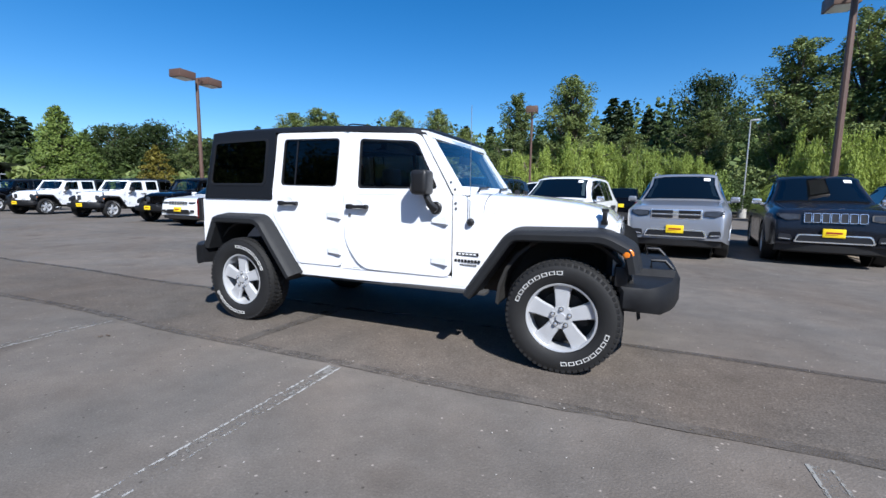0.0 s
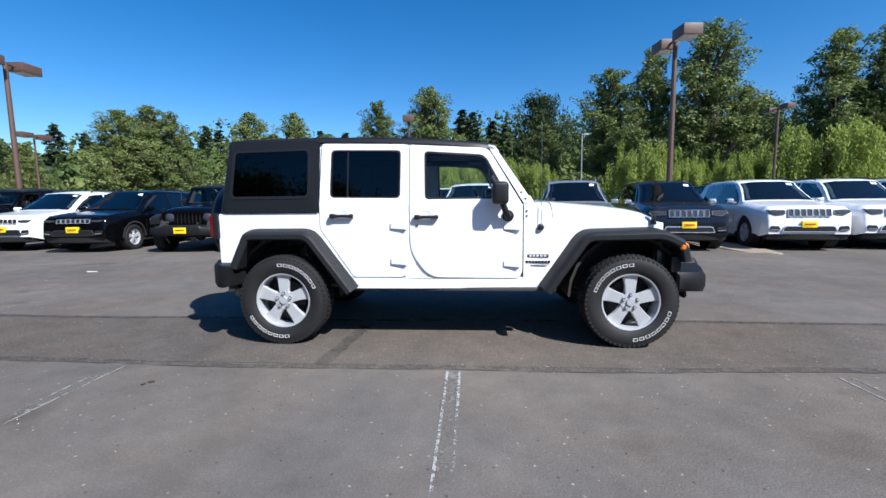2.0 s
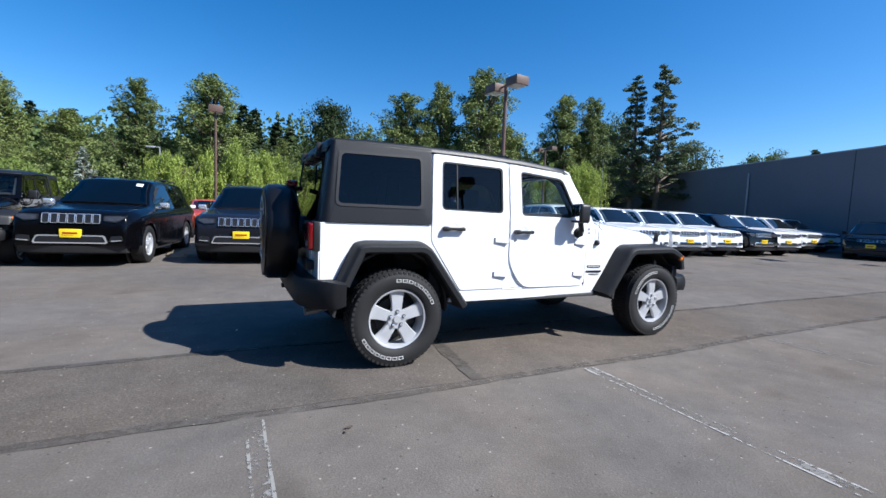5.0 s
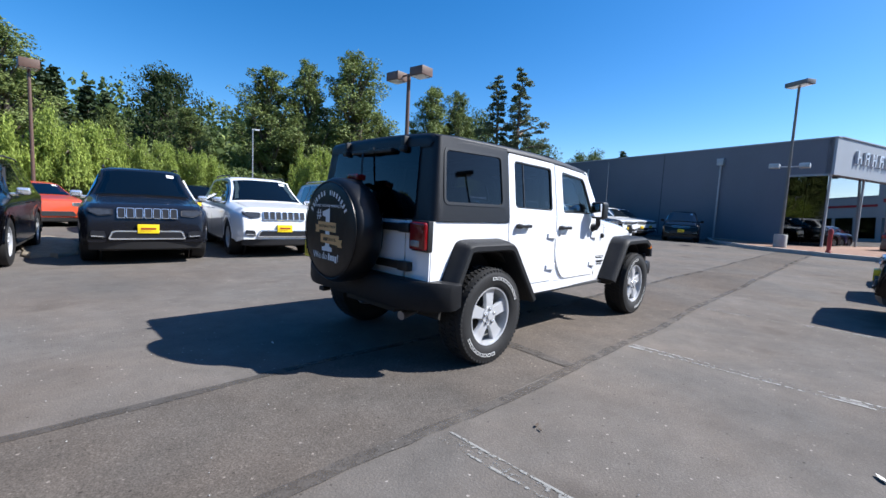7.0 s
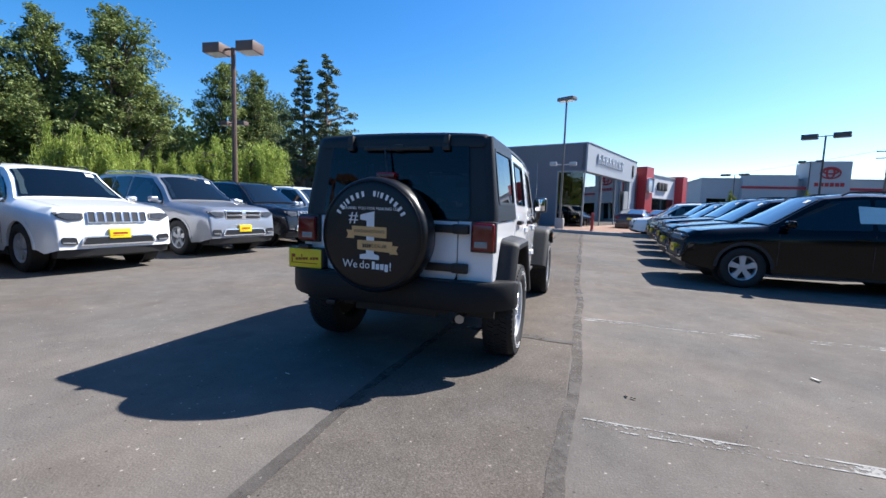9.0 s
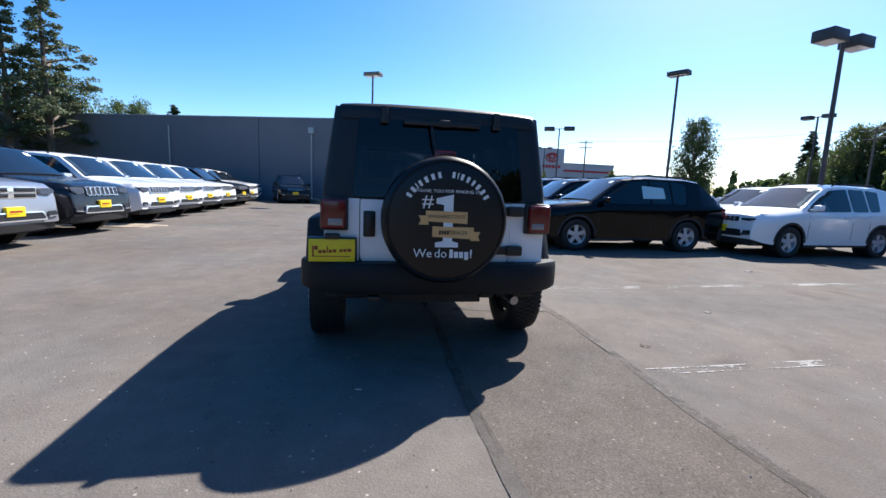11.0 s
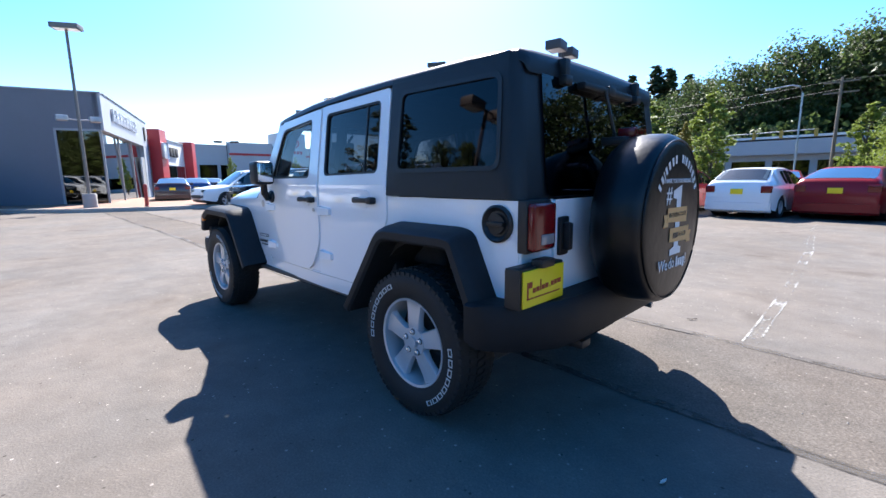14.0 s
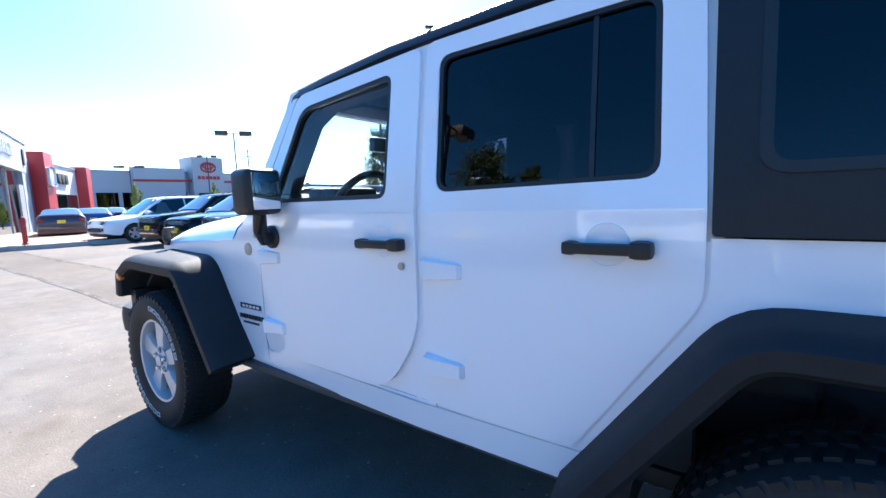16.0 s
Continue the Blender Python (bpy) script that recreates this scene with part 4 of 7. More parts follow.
    if not full:
        pf = part("licence_plate", boxes((2.226, 2.236, -0.155, 0.155, 0.50, 0.65), bev=0.002), M_YELLOW, car, "yellow dealer licence plate")
        part("plate_lettering", boxes((2.2355, 2.2372, -0.11, 0.11, 0.565, 0.595)), M_PLRED, pf, smooth=0)
    if full:
        cover_print(cover)
    else:
        part("cover_emblem", boxes((-0.12, 0.12, -0.2865, -0.2845, -0.04, 0.04)), M_PRINTW, cover)
    # fuel filler on the left side
    bm = bmesh.new()
    mf = Matrix.Translation((-1.935, half_width(-1.9, 1.035), 1.035))
    lathe(bm, [(0.083, -0.002), (0.083, 0.014), (0.074, 0.02), (0.065, 0.012), (0.057, 0.004), (0.0005, 0.004)], 32, mf)
    lathe(bm, [(0.046, 0.003), (0.044, 0.016), (0.0005, 0.018)], 20, mf)
    box(bm, -1.98, -1.89, half_width(-1.9, 1.035) + 0.015, half_width(-1.9, 1.035) + 0.03, 1.025, 1.045, bev=0.005)
    part("fuel_filler", bm, M_BLACK, car, "round black fuel filler")
    # aerial on the right side
    bm = bmesh.new()
    ya = half_width(0.754, 1.0)
    lathe(bm, [(0.03, 0), (0.028, 0.018), (0.018, 0.03), (0.0005, 0.034)], 18, Matrix.Translation((0.765, -ya, 1.0)) @ Matrix.Rotation(math.pi, 4, "Z"))
    part("aerial_base", bm, M_BLACK, car)
    bm = bmesh.new()
    tube(bm, [(0.765, -ya - 0.02, 1.0), (0.765, -ya - 0.024, 1.05), (0.762, -ya - 0.02, 1.85)], 0.0035, 6, 0.002)
    part("aerial", bm, M_STEEL, car, "thin steel aerial mast")
    bm = bmesh.new()
    lathe(bm, [(0.03, 0), (0.03, 0.004), (0.0005, 0.006)], 18, Matrix.Translation((0.72, half_width(0.72, 1.03), 1.035)))
    part("round_emblem", bm, M_STEEL, car)
    # bonnet bumpers, wiper arms
    for y in (-0.16, 0.16):
        part("bonnet_bumper", boxes((0.95, 0.99, y - 0.02, y + 0.02, 1.205, 1.25), bev=0.008), M_BLACK, car)
    for y0 in (-0.50, 0.12):
        bm = bmesh.new()
        tube(bm, [(0.74, y0, 1.235), (0.70, y0 + 0.15, 1.262), (0.69, y0 + 0.45, 1.275)], 0.009, 6)
        part("wiper", bm, M_BLACK, car)
    # floor pan and underbody
    for nm, b in (("floor_pan", (-2.02, 0.70, -0.73, 0.73, 0.50, 0.55)), ("engine_block", (0.60, 1.76, -0.50, 0.50, 0.52, 0.98)), ("frame_rail", (-2.03, 1.80, -0.44, -0.34, 0.42, 0.54)), ("frame_rail", (-2.03, 1.80, 0.34, 0.44, 0.42, 0.54)), ("gearbox", (-0.6, 0.3, -0.3, 0.3, 0.36, 0.50)), ("silencer", (-2.0, -1.75, -0.35, 0.35, 0.38, 0.50))):
        part(nm, boxes(b, bev=0.01), M_UNDER, car)
    for x in WX:
        bm = bmesh.new()
        tube(bm, [(x, -0.72, WZ), (x, 0.72, WZ)], 0.045, 10)
        lathe(bm, [(0.0005, -0.12), (0.10, -0.08), (0.13, 0), (0.10, 0.08), (0.0005, 0.12)], 14, Matrix.Translation((x, 0.1, WZ)))
        for s in (-1, 1):
            tube(bm, [(x + 0.08, s * 0.52, 0.34), (x + 0.06, s * 0.50, 0.72)], 0.035, 8)
        part("axle", bm, M_UNDER, car)
    bm = bmesh.new()
    tube(bm, [(-0.7, -0.5, 0.42), (-1.5, -0.5, 0.5), (-1.95, -0.55, 0.44), (-2.12, -0.58, 0.42)], 0.035, 8)
    lathe(bm, [(0.0005, -0.25), (0.10, -0.25), (0.10, 0.25), (0.0005, 0.25)], 14, Matrix.Translation((-1.88, 0.0, 0.46)))
    part("exhaust", bm, M_STEEL, car)
    bm = bmesh.new()
    box(bm, -2.20, -2.12, 0.42, 0.50, 0.44, 0.48, bev=0.012)
    part("tow_loop", bm, M_BLACK, car)
    # cabin
    bm = bmesh.new()
    rows = []
    for y in (-0.70, -0.3, 0.3, 0.70):
        rows.append([(0.62, y, 0.75), (0.62, y, 1.25), (0.50, y, 1.285), (0.40, y, 1.25), (0.36, y, 1.10), (0.40, y, 0.95), (0.40, y, 0.75)])
    loft(bm, rows, close_v=True)
    box(bm, 0.37, 0.48, 0.22, 0.58, 1.12, 1.31, bev=0.03)
    part("dashboard", bm, M_TRIM, car)
    bm = bmesh.new()
    mw = pose(0.275, 0.42, 1.195, 0, 0, 0) @ Matrix.Rotation(radians(-25), 4, "Y") @ Matrix.Rotation(radians(90), 4, "Z")
    rows = []
    for k in range(28):
        a = 2 * math.pi * k / 28
        c, s_ = math.cos(a), math.sin(a)
        rows.append([mw @ Vector((c * (0.185 + 0.017 * math.cos(b)), 0.017 * math.sin(b), s_ * (0.185 + 0.017 * math.cos(b)))) for b in [2 * math.pi * q / 8 for q in range(8)]])
    loft(bm, rows, close_u=True, close_v=True)
    for a in (0, math.pi, -math.pi / 2):
        tube(bm, [mw @ Vector((0.17 * math.cos(a), 0, 0.17 * math.sin(a))), mw @ Vector((0, 0, 0))], 0.02, 6)
    tube(bm, [mw @ Vector((0, 0, 0)), (0.44, 0.42, 1.14)], 0.04, 8)
    part("steering_wheel", bm, M_BLACK, car)
    def seat(x, y, w, h=1.30):
        bm = bmesh.new()
        box(bm, x - 0.05, x + 0.48, y - w, y + w, 0.72, 0.88, bev=0.05, seg=3)
        box(bm, x - 0.07, x + 0.08, y - w, y + w, 0.82, h, bev=0.06, seg=3, m=Matrix.Translation((x, y, 0.82)) @ Matrix.Rotation(radians(-12), 4, "Y") @ Matrix.Translation((-x, -y, -0.82)))
        box(bm, x - 0.20, x - 0.08, y - 0.13, y + 0.13, h + 0.0, h + 0.18, bev=0.045, seg=3)
        box(bm, x - 0.02, x + 0.4, y - w * 0.8, y + w * 0.8, 0.54, 0.73, bev=0.02)
        part("seat", bm, M_SEAT, car)
    for y in (-0.36, 0.36):
        seat(-0.42, y, 0.25)
    seat(-1.32, 0.0, 0.58, 1.22)
    bm = bmesh.new()
    for s in (-1, 1):
        tube(bm, [(0.58, s * 0.62, 1.20), (0.35, s * 0.61, 1.60), (0.20, s * 0.60, 1.66), (-0.40, s * 0.60, 1.67), (-1.25, s * 0.60, 1.67), (-1.75, s * 0.60, 1.55), (-1.88, s * 0.62, 1.0)], 0.034, 8)
        tube(bm, [(-0.40, s * 0.60, 1.67), (-0.40, s * 0.66, 1.2), (-0.40, s * 0.66, 0.6)], 0.036, 8)
    tube(bm, [(-0.40, -0.60, 1.67), (-0.40, 0.60, 1.67)], 0.036, 8)
    tube(bm, [(-1.25, -0.60, 1.67), (-1.25, 0.60, 1.67)], 0.034, 8)
    box(bm, -0.43, -0.30, -0.18, 0.18, 1.62, 1.69, bev=0.02)
    part("roll_bar", bm, M_TRIM, car)
    bm = bmesh.new()
    box(bm, 0.36, 0.40, 0.02, 0.24, 1.49, 1.565, bev=0.015)
    tube(bm, [(0.39, 0.08, 1.55), (0.41, 0.0, 1.63)], 0.012, 6)
    part("inside_mirror", bm, M_BLACK, car)
    for s in (-1, 1):
        # padded trim along the windscreen pillar and the roof edge
        bm = bmesh.new()
        edge = [(0.64, 1.20), (0.355, 1.665), (0.31, 1.69), (-1.10, 1.70), (-1.10, 1.66), (-0.30, 1.645), (0.20, 1.62), (0.315, 1.56), (0.515, 1.28), (0.56, 1.20)]
        loft(bm, [[(x, s * y, z) for x, z in edge] for y in (0.595, 0.675)], close_v=True)
        part("pillar_trim", bm, M_TRIM, car, "dark padded inside trim")
        bm = bmesh.new()
        box(bm, 0.14, 0.30, s * 0.12, s * 0.52, 1.635, 1.655, bev=0.006)
        part("sun_visor", bm, M_SEAT, car)
        bm = bmesh.new()
        box(bm, -1.12, 0.60, s * 0.66, s * 0.735, 0.56, 1.20, bev=0.01)
        box(bm, -2.02, -1.12, s * 0.60, s * 0.755, 0.94, 1.13, bev=0.01)
        part("door_card", bm, M_TRIM, car)
    return car


def arc_blocks(cover, a0, a1, widths, r0, r1, y):
    """Upright blocks set along an arc, in place of a name printed on it."""
    total = sum(widths)
    u = a0
    for w in widths:
        v = u + (a1 - a0) * w / total
        if w > 0 and w != 0.6:
            rows = []
            for q in range(3):
                a = radians(u + (v - u) * (0.26 + 0.46 * q / 2))
                rows.append([(r0 * math.cos(a), y, r0 * math.sin(a)), (r1 * math.cos(a), y, r1 * math.sin(a)), (r1 * math.cos(a), y - 0.0015, r1 * math.sin(a)), (r0 * math.cos(a), y - 0.0015, r0 * math.sin(a))])
            bm = bmesh.new()
            loft(bm, rows, close_v=True)
            part("printed_block", bm, M_PRINTW, cover)
        u = v


def put_text(name, body, size, x, z, y, material, parent, sx=1.0, bold=0.0):
    me = text_mesh(body, size, 0.0008)
    for v in me.vertices:
        v.co = Vector((x + v.co.x * sx, y - v.co.z, z + v.co.y))
    return finish(name, me, material, parent, smooth=0)


def cover_print(cover):
    """The print on the tyre cover: a number one with two ribbons, and words; names as plain blocks."""
    y = -0.2855
    arc_blocks(cover, 151, 29, [0.5, 0.55, 0.2, 0.5, 0.55, 0.55, 0.5, 0.6, 0.5, 0.2, 0.5, 0.5, 0.45, 0.55, 0.5, 0.5], 0.276, 0.314, y + 0.004)
    put_text("printed_line", "THANK YOU FOR MAKING US", 0.030, 0.0, 0.190, y, M_PRINTW, cover, 1.03)
    put_text("printed_number", "#", 0.115, -0.13, 0.125, y, M_PRINTW, cover, 1.1)
    one = [(-0.075, 0.145), (0.035, 0.172), (0.035, -0.125), (0.075, -0.135), (0.075, -0.165), (-0.075, -0.165), (-0.075, -0.135), (-0.025, -0.125), (-0.025, 0.105), (-0.075, 0.112)]
    bm = bmesh.new()
    slab(bm, one, lambda x, z: (x, y - 0.001, z), lambda x, z: (x, y, z))
    part("printed_number", bm, M_PRINTW, cover)
    for x, z, w in ((-0.005, 0.028, 0.135), (0.04, -0.070, 0.135)):
        bm = bmesh.new()
        slab(bm, [(x - w, z - 0.028), (x + w, z - 0.040), (x + w, z + 0.036), (x - w, z + 0.038)], lambda a, b: (a, y - 0.0022, b), lambda a, b: (a, y - 0.0012, b))
        s = -1 if x < 0 else 1
        slab(bm, [(x + s * w * 0.86, z - 0.05), (x + s * (w + 0.045), z - 0.05), (x + s * (w + 0.03), z - 0.022), (x + s * (w + 0.045), z + 0.008), (x + s * w * 0.86, z + 0.008)], lambda a, b: (a, y - 0.0011, b), lambda a, b: (a, y, b))
        part("printed_ribbon", bm, M_PRINTO, cover, "tan printed ribbon")
    put_text("printed_line", "WASHINGTON'S", 0.032, -0.005, 0.03, y - 0.0026, M_DARKTEXT, cover)
    put_text("printed_line", "DEALER", 0.034, 0.075, -0.07, y - 0.0026, M_DARKTEXT, cover)
    for k in range(4):
        part("printed_block", boxes((-0.052 + k * 0.017, -0.040 + k * 0.017, y - 0.004, y - 0.0024, -0.083, -0.057)), M_DARKTEXT, cover)
    put_text("printed_line", "We", 0.080, -0.152, -0.207, y, M_PRINTW, cover)
    put_text("printed_line", "do", 0.080, -0.036, -0.207, y, M_PRINTW, cover)
    for a, b, c, d in ((0.022, 0.044, -0.233, -0.179), (0.052, 0.078, -0.233, -0.193), (0.086, 0.112, -0.233, -0.193), (0.120, 0.146, -0.245, -0.193), (0.158, 0.168, -0.217, -0.179), (0.158, 0.168, -0.233, -0.223)):
        part("printed_block", boxes((a, b, y - 0.0012, y, c, d)), M_PRINTW, cover)


off_roader(Matrix.Identity(4), "white four-door off-road SUV with black hardtop on asphalt", M_WHITE)


# ---- ground ----
def sheet(name, x0, x1, y0, y1, z, material, label, kind="structure", category="ground"):
    me = bpy.data.meshes.new(name)
    me.from_pydata([(x0, y0, z), (x1, y0, z), (x1, y1, z), (x0, y1, z)], [], [(0, 1, 2, 3)])
    return tagged(finish(name, me, material, smooth=0), label, category, kind=kind)


def ribbon(name, pts, width, z, material, label, category, jitter=0.015, step=0.12, seed=0, parent=None):
    """A thin uneven strip lying on the ground along a line."""
    rng = random.Random(seed)
    line = []
    for a, b in zip(pts, pts[1:]):
        n = max(1, int(math.dist(a, b) / step))
        line += [(a[0] + (b[0] - a[0]) * k / n, a[1] + (b[1] - a[1]) * k / n) for k in range(n)]
    line.append(pts[-1])
    vs, fs = [], []
    for k, p in enumerate(line):
        a, b = line[max(0, k - 1)], line[min(len(line) - 1, k + 1)]
        d = Vector((b[0] - a[0], b[1] - a[1])).normalized()
        wob = noise.noise((p[0] * 0.6 + seed, p[1] * 0.6, 0.3)) * jitter * 2.2
        wa, wb = width / 2 * (1 + rng.uniform(-1, 1) * jitter * 6), width / 2 * (1 + rng.uniform(-1, 1) * jitter * 6)
        vs += [(p[0] - d.y * (wa + wob), p[1] + d.x * (wa + wob), z), (p[0] + d.y * (wb - wob), p[1] - d.x * (wb - wob), z)]
        if k:
            fs.append((2 * k - 2, 2 * k - 1, 2 * k + 1, 2 * k))
    me = bpy.data.meshes.new(name)
    me.from_pydata(vs, [], fs)
    ob = finish(name, me, material, parent, smooth=0)
    return tagged(ob, label, category, kind="structure")


sheet("ground", -1500, 1500, -1500, 1500, 0, M_ASPHALT, "worn grey asphalt of the car park")
sheet("asphalt_patch", -30, 20, -1.36, -0.11, 0.003, M_PATCH, "coarser darker strip of relaid asphalt", category="pavement")
ribbon("tar_seam", [(-30, -1.35), (-4.8, -1.40), (-0.9, -1.38), (1.6, -1.37), (5, -1.33), (20, -1.2)], 0.085, 0.006, M_TAR2, "dark tar seam across the asphalt", "tar seam", 0.03, seed=1)
ribbon("tar_seam", [(-30, 0.03), (-6.7, -0.05), (-3.0, -0.10), (1.9, -0.11), (20, -0.15)], 0.075, 0.006, M_TAR, "dark tar seam across the asphalt", "tar seam", 0.03, seed=2)
ribbon("tar_seam", [(-0.95, -1.38), (-0.91, -0.9), (-0.87, -0.5), (-0.86, -0.11)], 0.12, 0.0075, M_TAR, "dark tar seam across the asphalt", "tar seam", 0.03, seed=3)
for k, x in enumerate((-10.45, -7.82, -5.17, -2.52, 0.04, 2.73)):
    way = [(x, -1.47), (x + 0.02, -3.2), (x + 0.20, -7.0), (x + 0.42, -9.6)]
    ribbon("parking_line", way, 0.10, 0.0026, M_LINE3 if abs(x) < 1 else M_LINE2, "worn white parking bay line", "road marking", 0.010, seed=10 + k)
    for d in (-0.045, 0.045):
        ribbon("line_edge", [(a + d, b) for a, b in way], 0.016, 0.0034, M_LINE if abs(x) < 1 else M_LINE4 if abs(x) < 3 else M_LINE2, "broken white edge of a worn bay line", "road marking", 0.010, 0.05, seed=30 + k)
ribbon("parking_line", [(-12, -7.0), (1.5, -6.9), (3.5, -6.8)], 0.07, 0.0044, M_LINE2, "worn white parking bay line", "road marking", 0.02, seed=50)
for k, x in enumerate((-2.4, 0.2, 2.8)):
    ribbon("parking_line", [(x + 0.2, -7.05), (x + 0.45, -12.5)], 0.07, 0.0046, M_LINE2, "worn white parking bay line", "road marking", 0.02, seed=60 + k)

M_DIRT = mat("dry_dirt", (0.27, 0.22, 0.16), 0.95, vary=0.45, scale=5, bump=0.8, bscale=25)
M_MULCH = mat("red_mulch", (0.21, 0.12, 0.08), 0.95, vary=0.35, scale=4, bump=0.8, bscale=30)
M_KERB = mat("kerb_concrete", (0.34, 0.33, 0.31), 0.85, vary=0.2, scale=5, bump=0.2, bscale=40)
M_POLE = mat("brown_pole_paint", (0.105, 0.062, 0.045), 0.5, vary=0.15, scale=4)
M_POLED = mat("dark_pole_paint", (0.055, 0.05, 0.05), 0.5, vary=0.15, scale=4)
M_GALV = mat("galvanised", (0.42, 0.43, 0.44), 0.45, metal=0.5, vary=0.15, scale=6)
M_LAMPGLASS = mat("lamp_glass", (0.6, 0.6, 0.58), 0.2, coat=0.5)


def mound(name, loop, h, material, label, category, bump=0.05, seed=0):
    """A low bed with a domed, uneven top."""
    bm = bmesh.new()
    cx = sum(p[0] for p in loop) / len(loop)
    cy = sum(p[1] for p in loop) / len(loop)
    rows = []
    for s, z in ((1.0, -0.02), (0.985, h * 0.5), (0.93, h * 0.85), (0.7, h), (0.4, h * 1.05), (0.02, h * 1.08)):
        rows.append([(cx + (p[0] - cx) * s, cy + (p[1] - cy) * s, z + (noise.noise((p[0] * s, p[1] * s, seed)) * bump if s < 0.97 else 0)) for p in loop])
    loft(bm, rows, close_v=True, caps=False)
    return tagged(part(name, bm, material, smooth=60), label, category, kind="structure")


def oval(cx, cy, rx, ry, n=28, turn=0.0, rough=0.06, seed=0):
    out = []
    for k in range(n):
        a = 2 * math.pi * k / n
        r = 1 + noise.noise((math.cos(a) * 2, math.sin(a) * 2, seed)) * rough * 2
        x, y = rx * r * math.cos(a), ry * r * math.sin(a)
        out.append((cx + x * math.cos(turn) - y * math.sin(turn), cy + x * math.sin(turn) + y * math.cos(turn)))
    return out


mound("planting_bed", oval(6.75, 8.3, 0.5, 2.75, rough=0.25, seed=3), 0.035, M_DIRT, "low bed of dry bare dirt between parked cars", "planting bed")
mound("planting_bed", oval(-3.6, 9.5, 0.5, 2.4, rough=0.25, seed=5), 0.05, M_DIRT, "low bed of dry bare dirt between parked cars", "planting bed")
# kerbed bed by the dealership
bed = [(18.6, -4.6), (18.9, -2.0), (20.2, 0.8), (23.2, 3.2), (26.5, 4.2), (27, 2), (26.4, -0.4), (30, -1.6), (34, -3.2), (30.5, -5.2), (24, -5.6)]
bm = bmesh.new()
slab(bm, dense(bed, 0.6), lambda x, y: (x, y, 0.15), lambda x, y: (x, y, -0.05))
tagged(part("planting_bed", bm, M_MULCH, smooth=0), "kerbed bed of reddish bark mulch by the showroom", "planting bed", kind="structure")
bm = bmesh.new()
inner = rounded(bed, 0.5, 3)
cx0, cy0 = sum(p[0] for p in bed) / len(bed), sum(p[1] for p in bed) / len(bed)
outer = [(cx0 + (x - cx0) * 1.03, cy0 + (y - cy0) * 1.035) for x, y in inner]
ring(bm, outer, [(cx0 + (x - cx0) * 0.995, cy0 + (y - cy0) * 0.995) for x, y in inner], lambda x, y: (x, y, 0.17), lambda x, y: (x, y, -0.05))
tagged(part("kerb", bm, M_KERB, smooth=20), "pale concrete kerb round the mulch bed", "kerb", kind="structure")
# leaf litter and stones on the asphalt
M_LITTER = mat("litter_white", (0.62, 0.60, 0.55), 0.9, vary=0.2, scale=20)
M_TWIG = mat("dark_twig", (0.07, 0.05, 0.035), 0.9, vary=0.3, scale=20)


def scrap(x, y, s, material, label, turn, long=2.2):
    bm = bmesh.new()
    rows = []
    for k in range(4):
        u = k / 3 - 0.5
        w = s * (1 - abs(u) * 1.4)
        rows.append([(u * s * long, -w * 0.5, 0.010 + abs(u) * s * 0.1), (u * s * long, w * 0.5, 0.013 + abs(u) * s * 0.2), (u * s * long, w * 0.4, 0.0085), (u * s * long, -w * 0.4, 0.0085)])
    loft(bm, rows, close_v=True)
    ob = part("litter", bm, material)
    ob.matrix_basis = pose(x, y, 0, 0, 0, turn)
    return tagged(ob, label, "litter", "scraps on the asphalt")


scrap(-1.147, -3.172, 0.035, M_LITTER, "pale crumpled paper scrap lying on asphalt", 30)
scrap(-2.036, -1.75, 0.02, M_TWIG, "small dark twig lying on asphalt", 10)
scrap(-2.063, -1.79, 0.015, M_TWIG, "small dark twig lying on asphalt", 60)
scrap(-6.8, 2.9, 0.09, M_LITTER, "pale crumpled paper scrap lying on asphalt", 0)
scrap(-4.4, -3.6, 0.03, M_TWIG, "small dark twig lying on asphalt", 0)
scrap(1.2, -6.1, 0.06, M_LITTER, "pale crumpled paper scrap lying on asphalt", 20)
scrap(-2.6, 0.55, 0.02, M_LITTER, "pale crumpled paper scrap lying on asphalt", 80)
# loose pale grit
M_GRIT = mat("pale_grit", (0.33, 0.32, 0.30), 0.9, vary=0.2, scale=20)
bm = bmesh.new()
rng = random.Random(5)
for k in range(420):
    x, y, s = rng.uniform(-7, 4), rng.uniform(-5, 3.5), rng.uniform(0.002, 0.006)
    if abs(x) < 2 and abs(y) < 0.9:
        continue
    vs = [bm.verts.new((x + s * math.cos(a + k), y + s * math.sin(a + k), 0.006)) for a in (0, 1.6, 3.1, 4.7)]
    t = bm.verts.new((x, y, 0.006 + s * 0.9))
    for q in range(4):
        bm.faces.new((vs[q], vs[(q + 1) % 4], t))
grit = part("grit", bm, M_GRIT, smooth=0)
tagged(grit, "pale loose grit scattered over asphalt", "grit", kind="stuff")


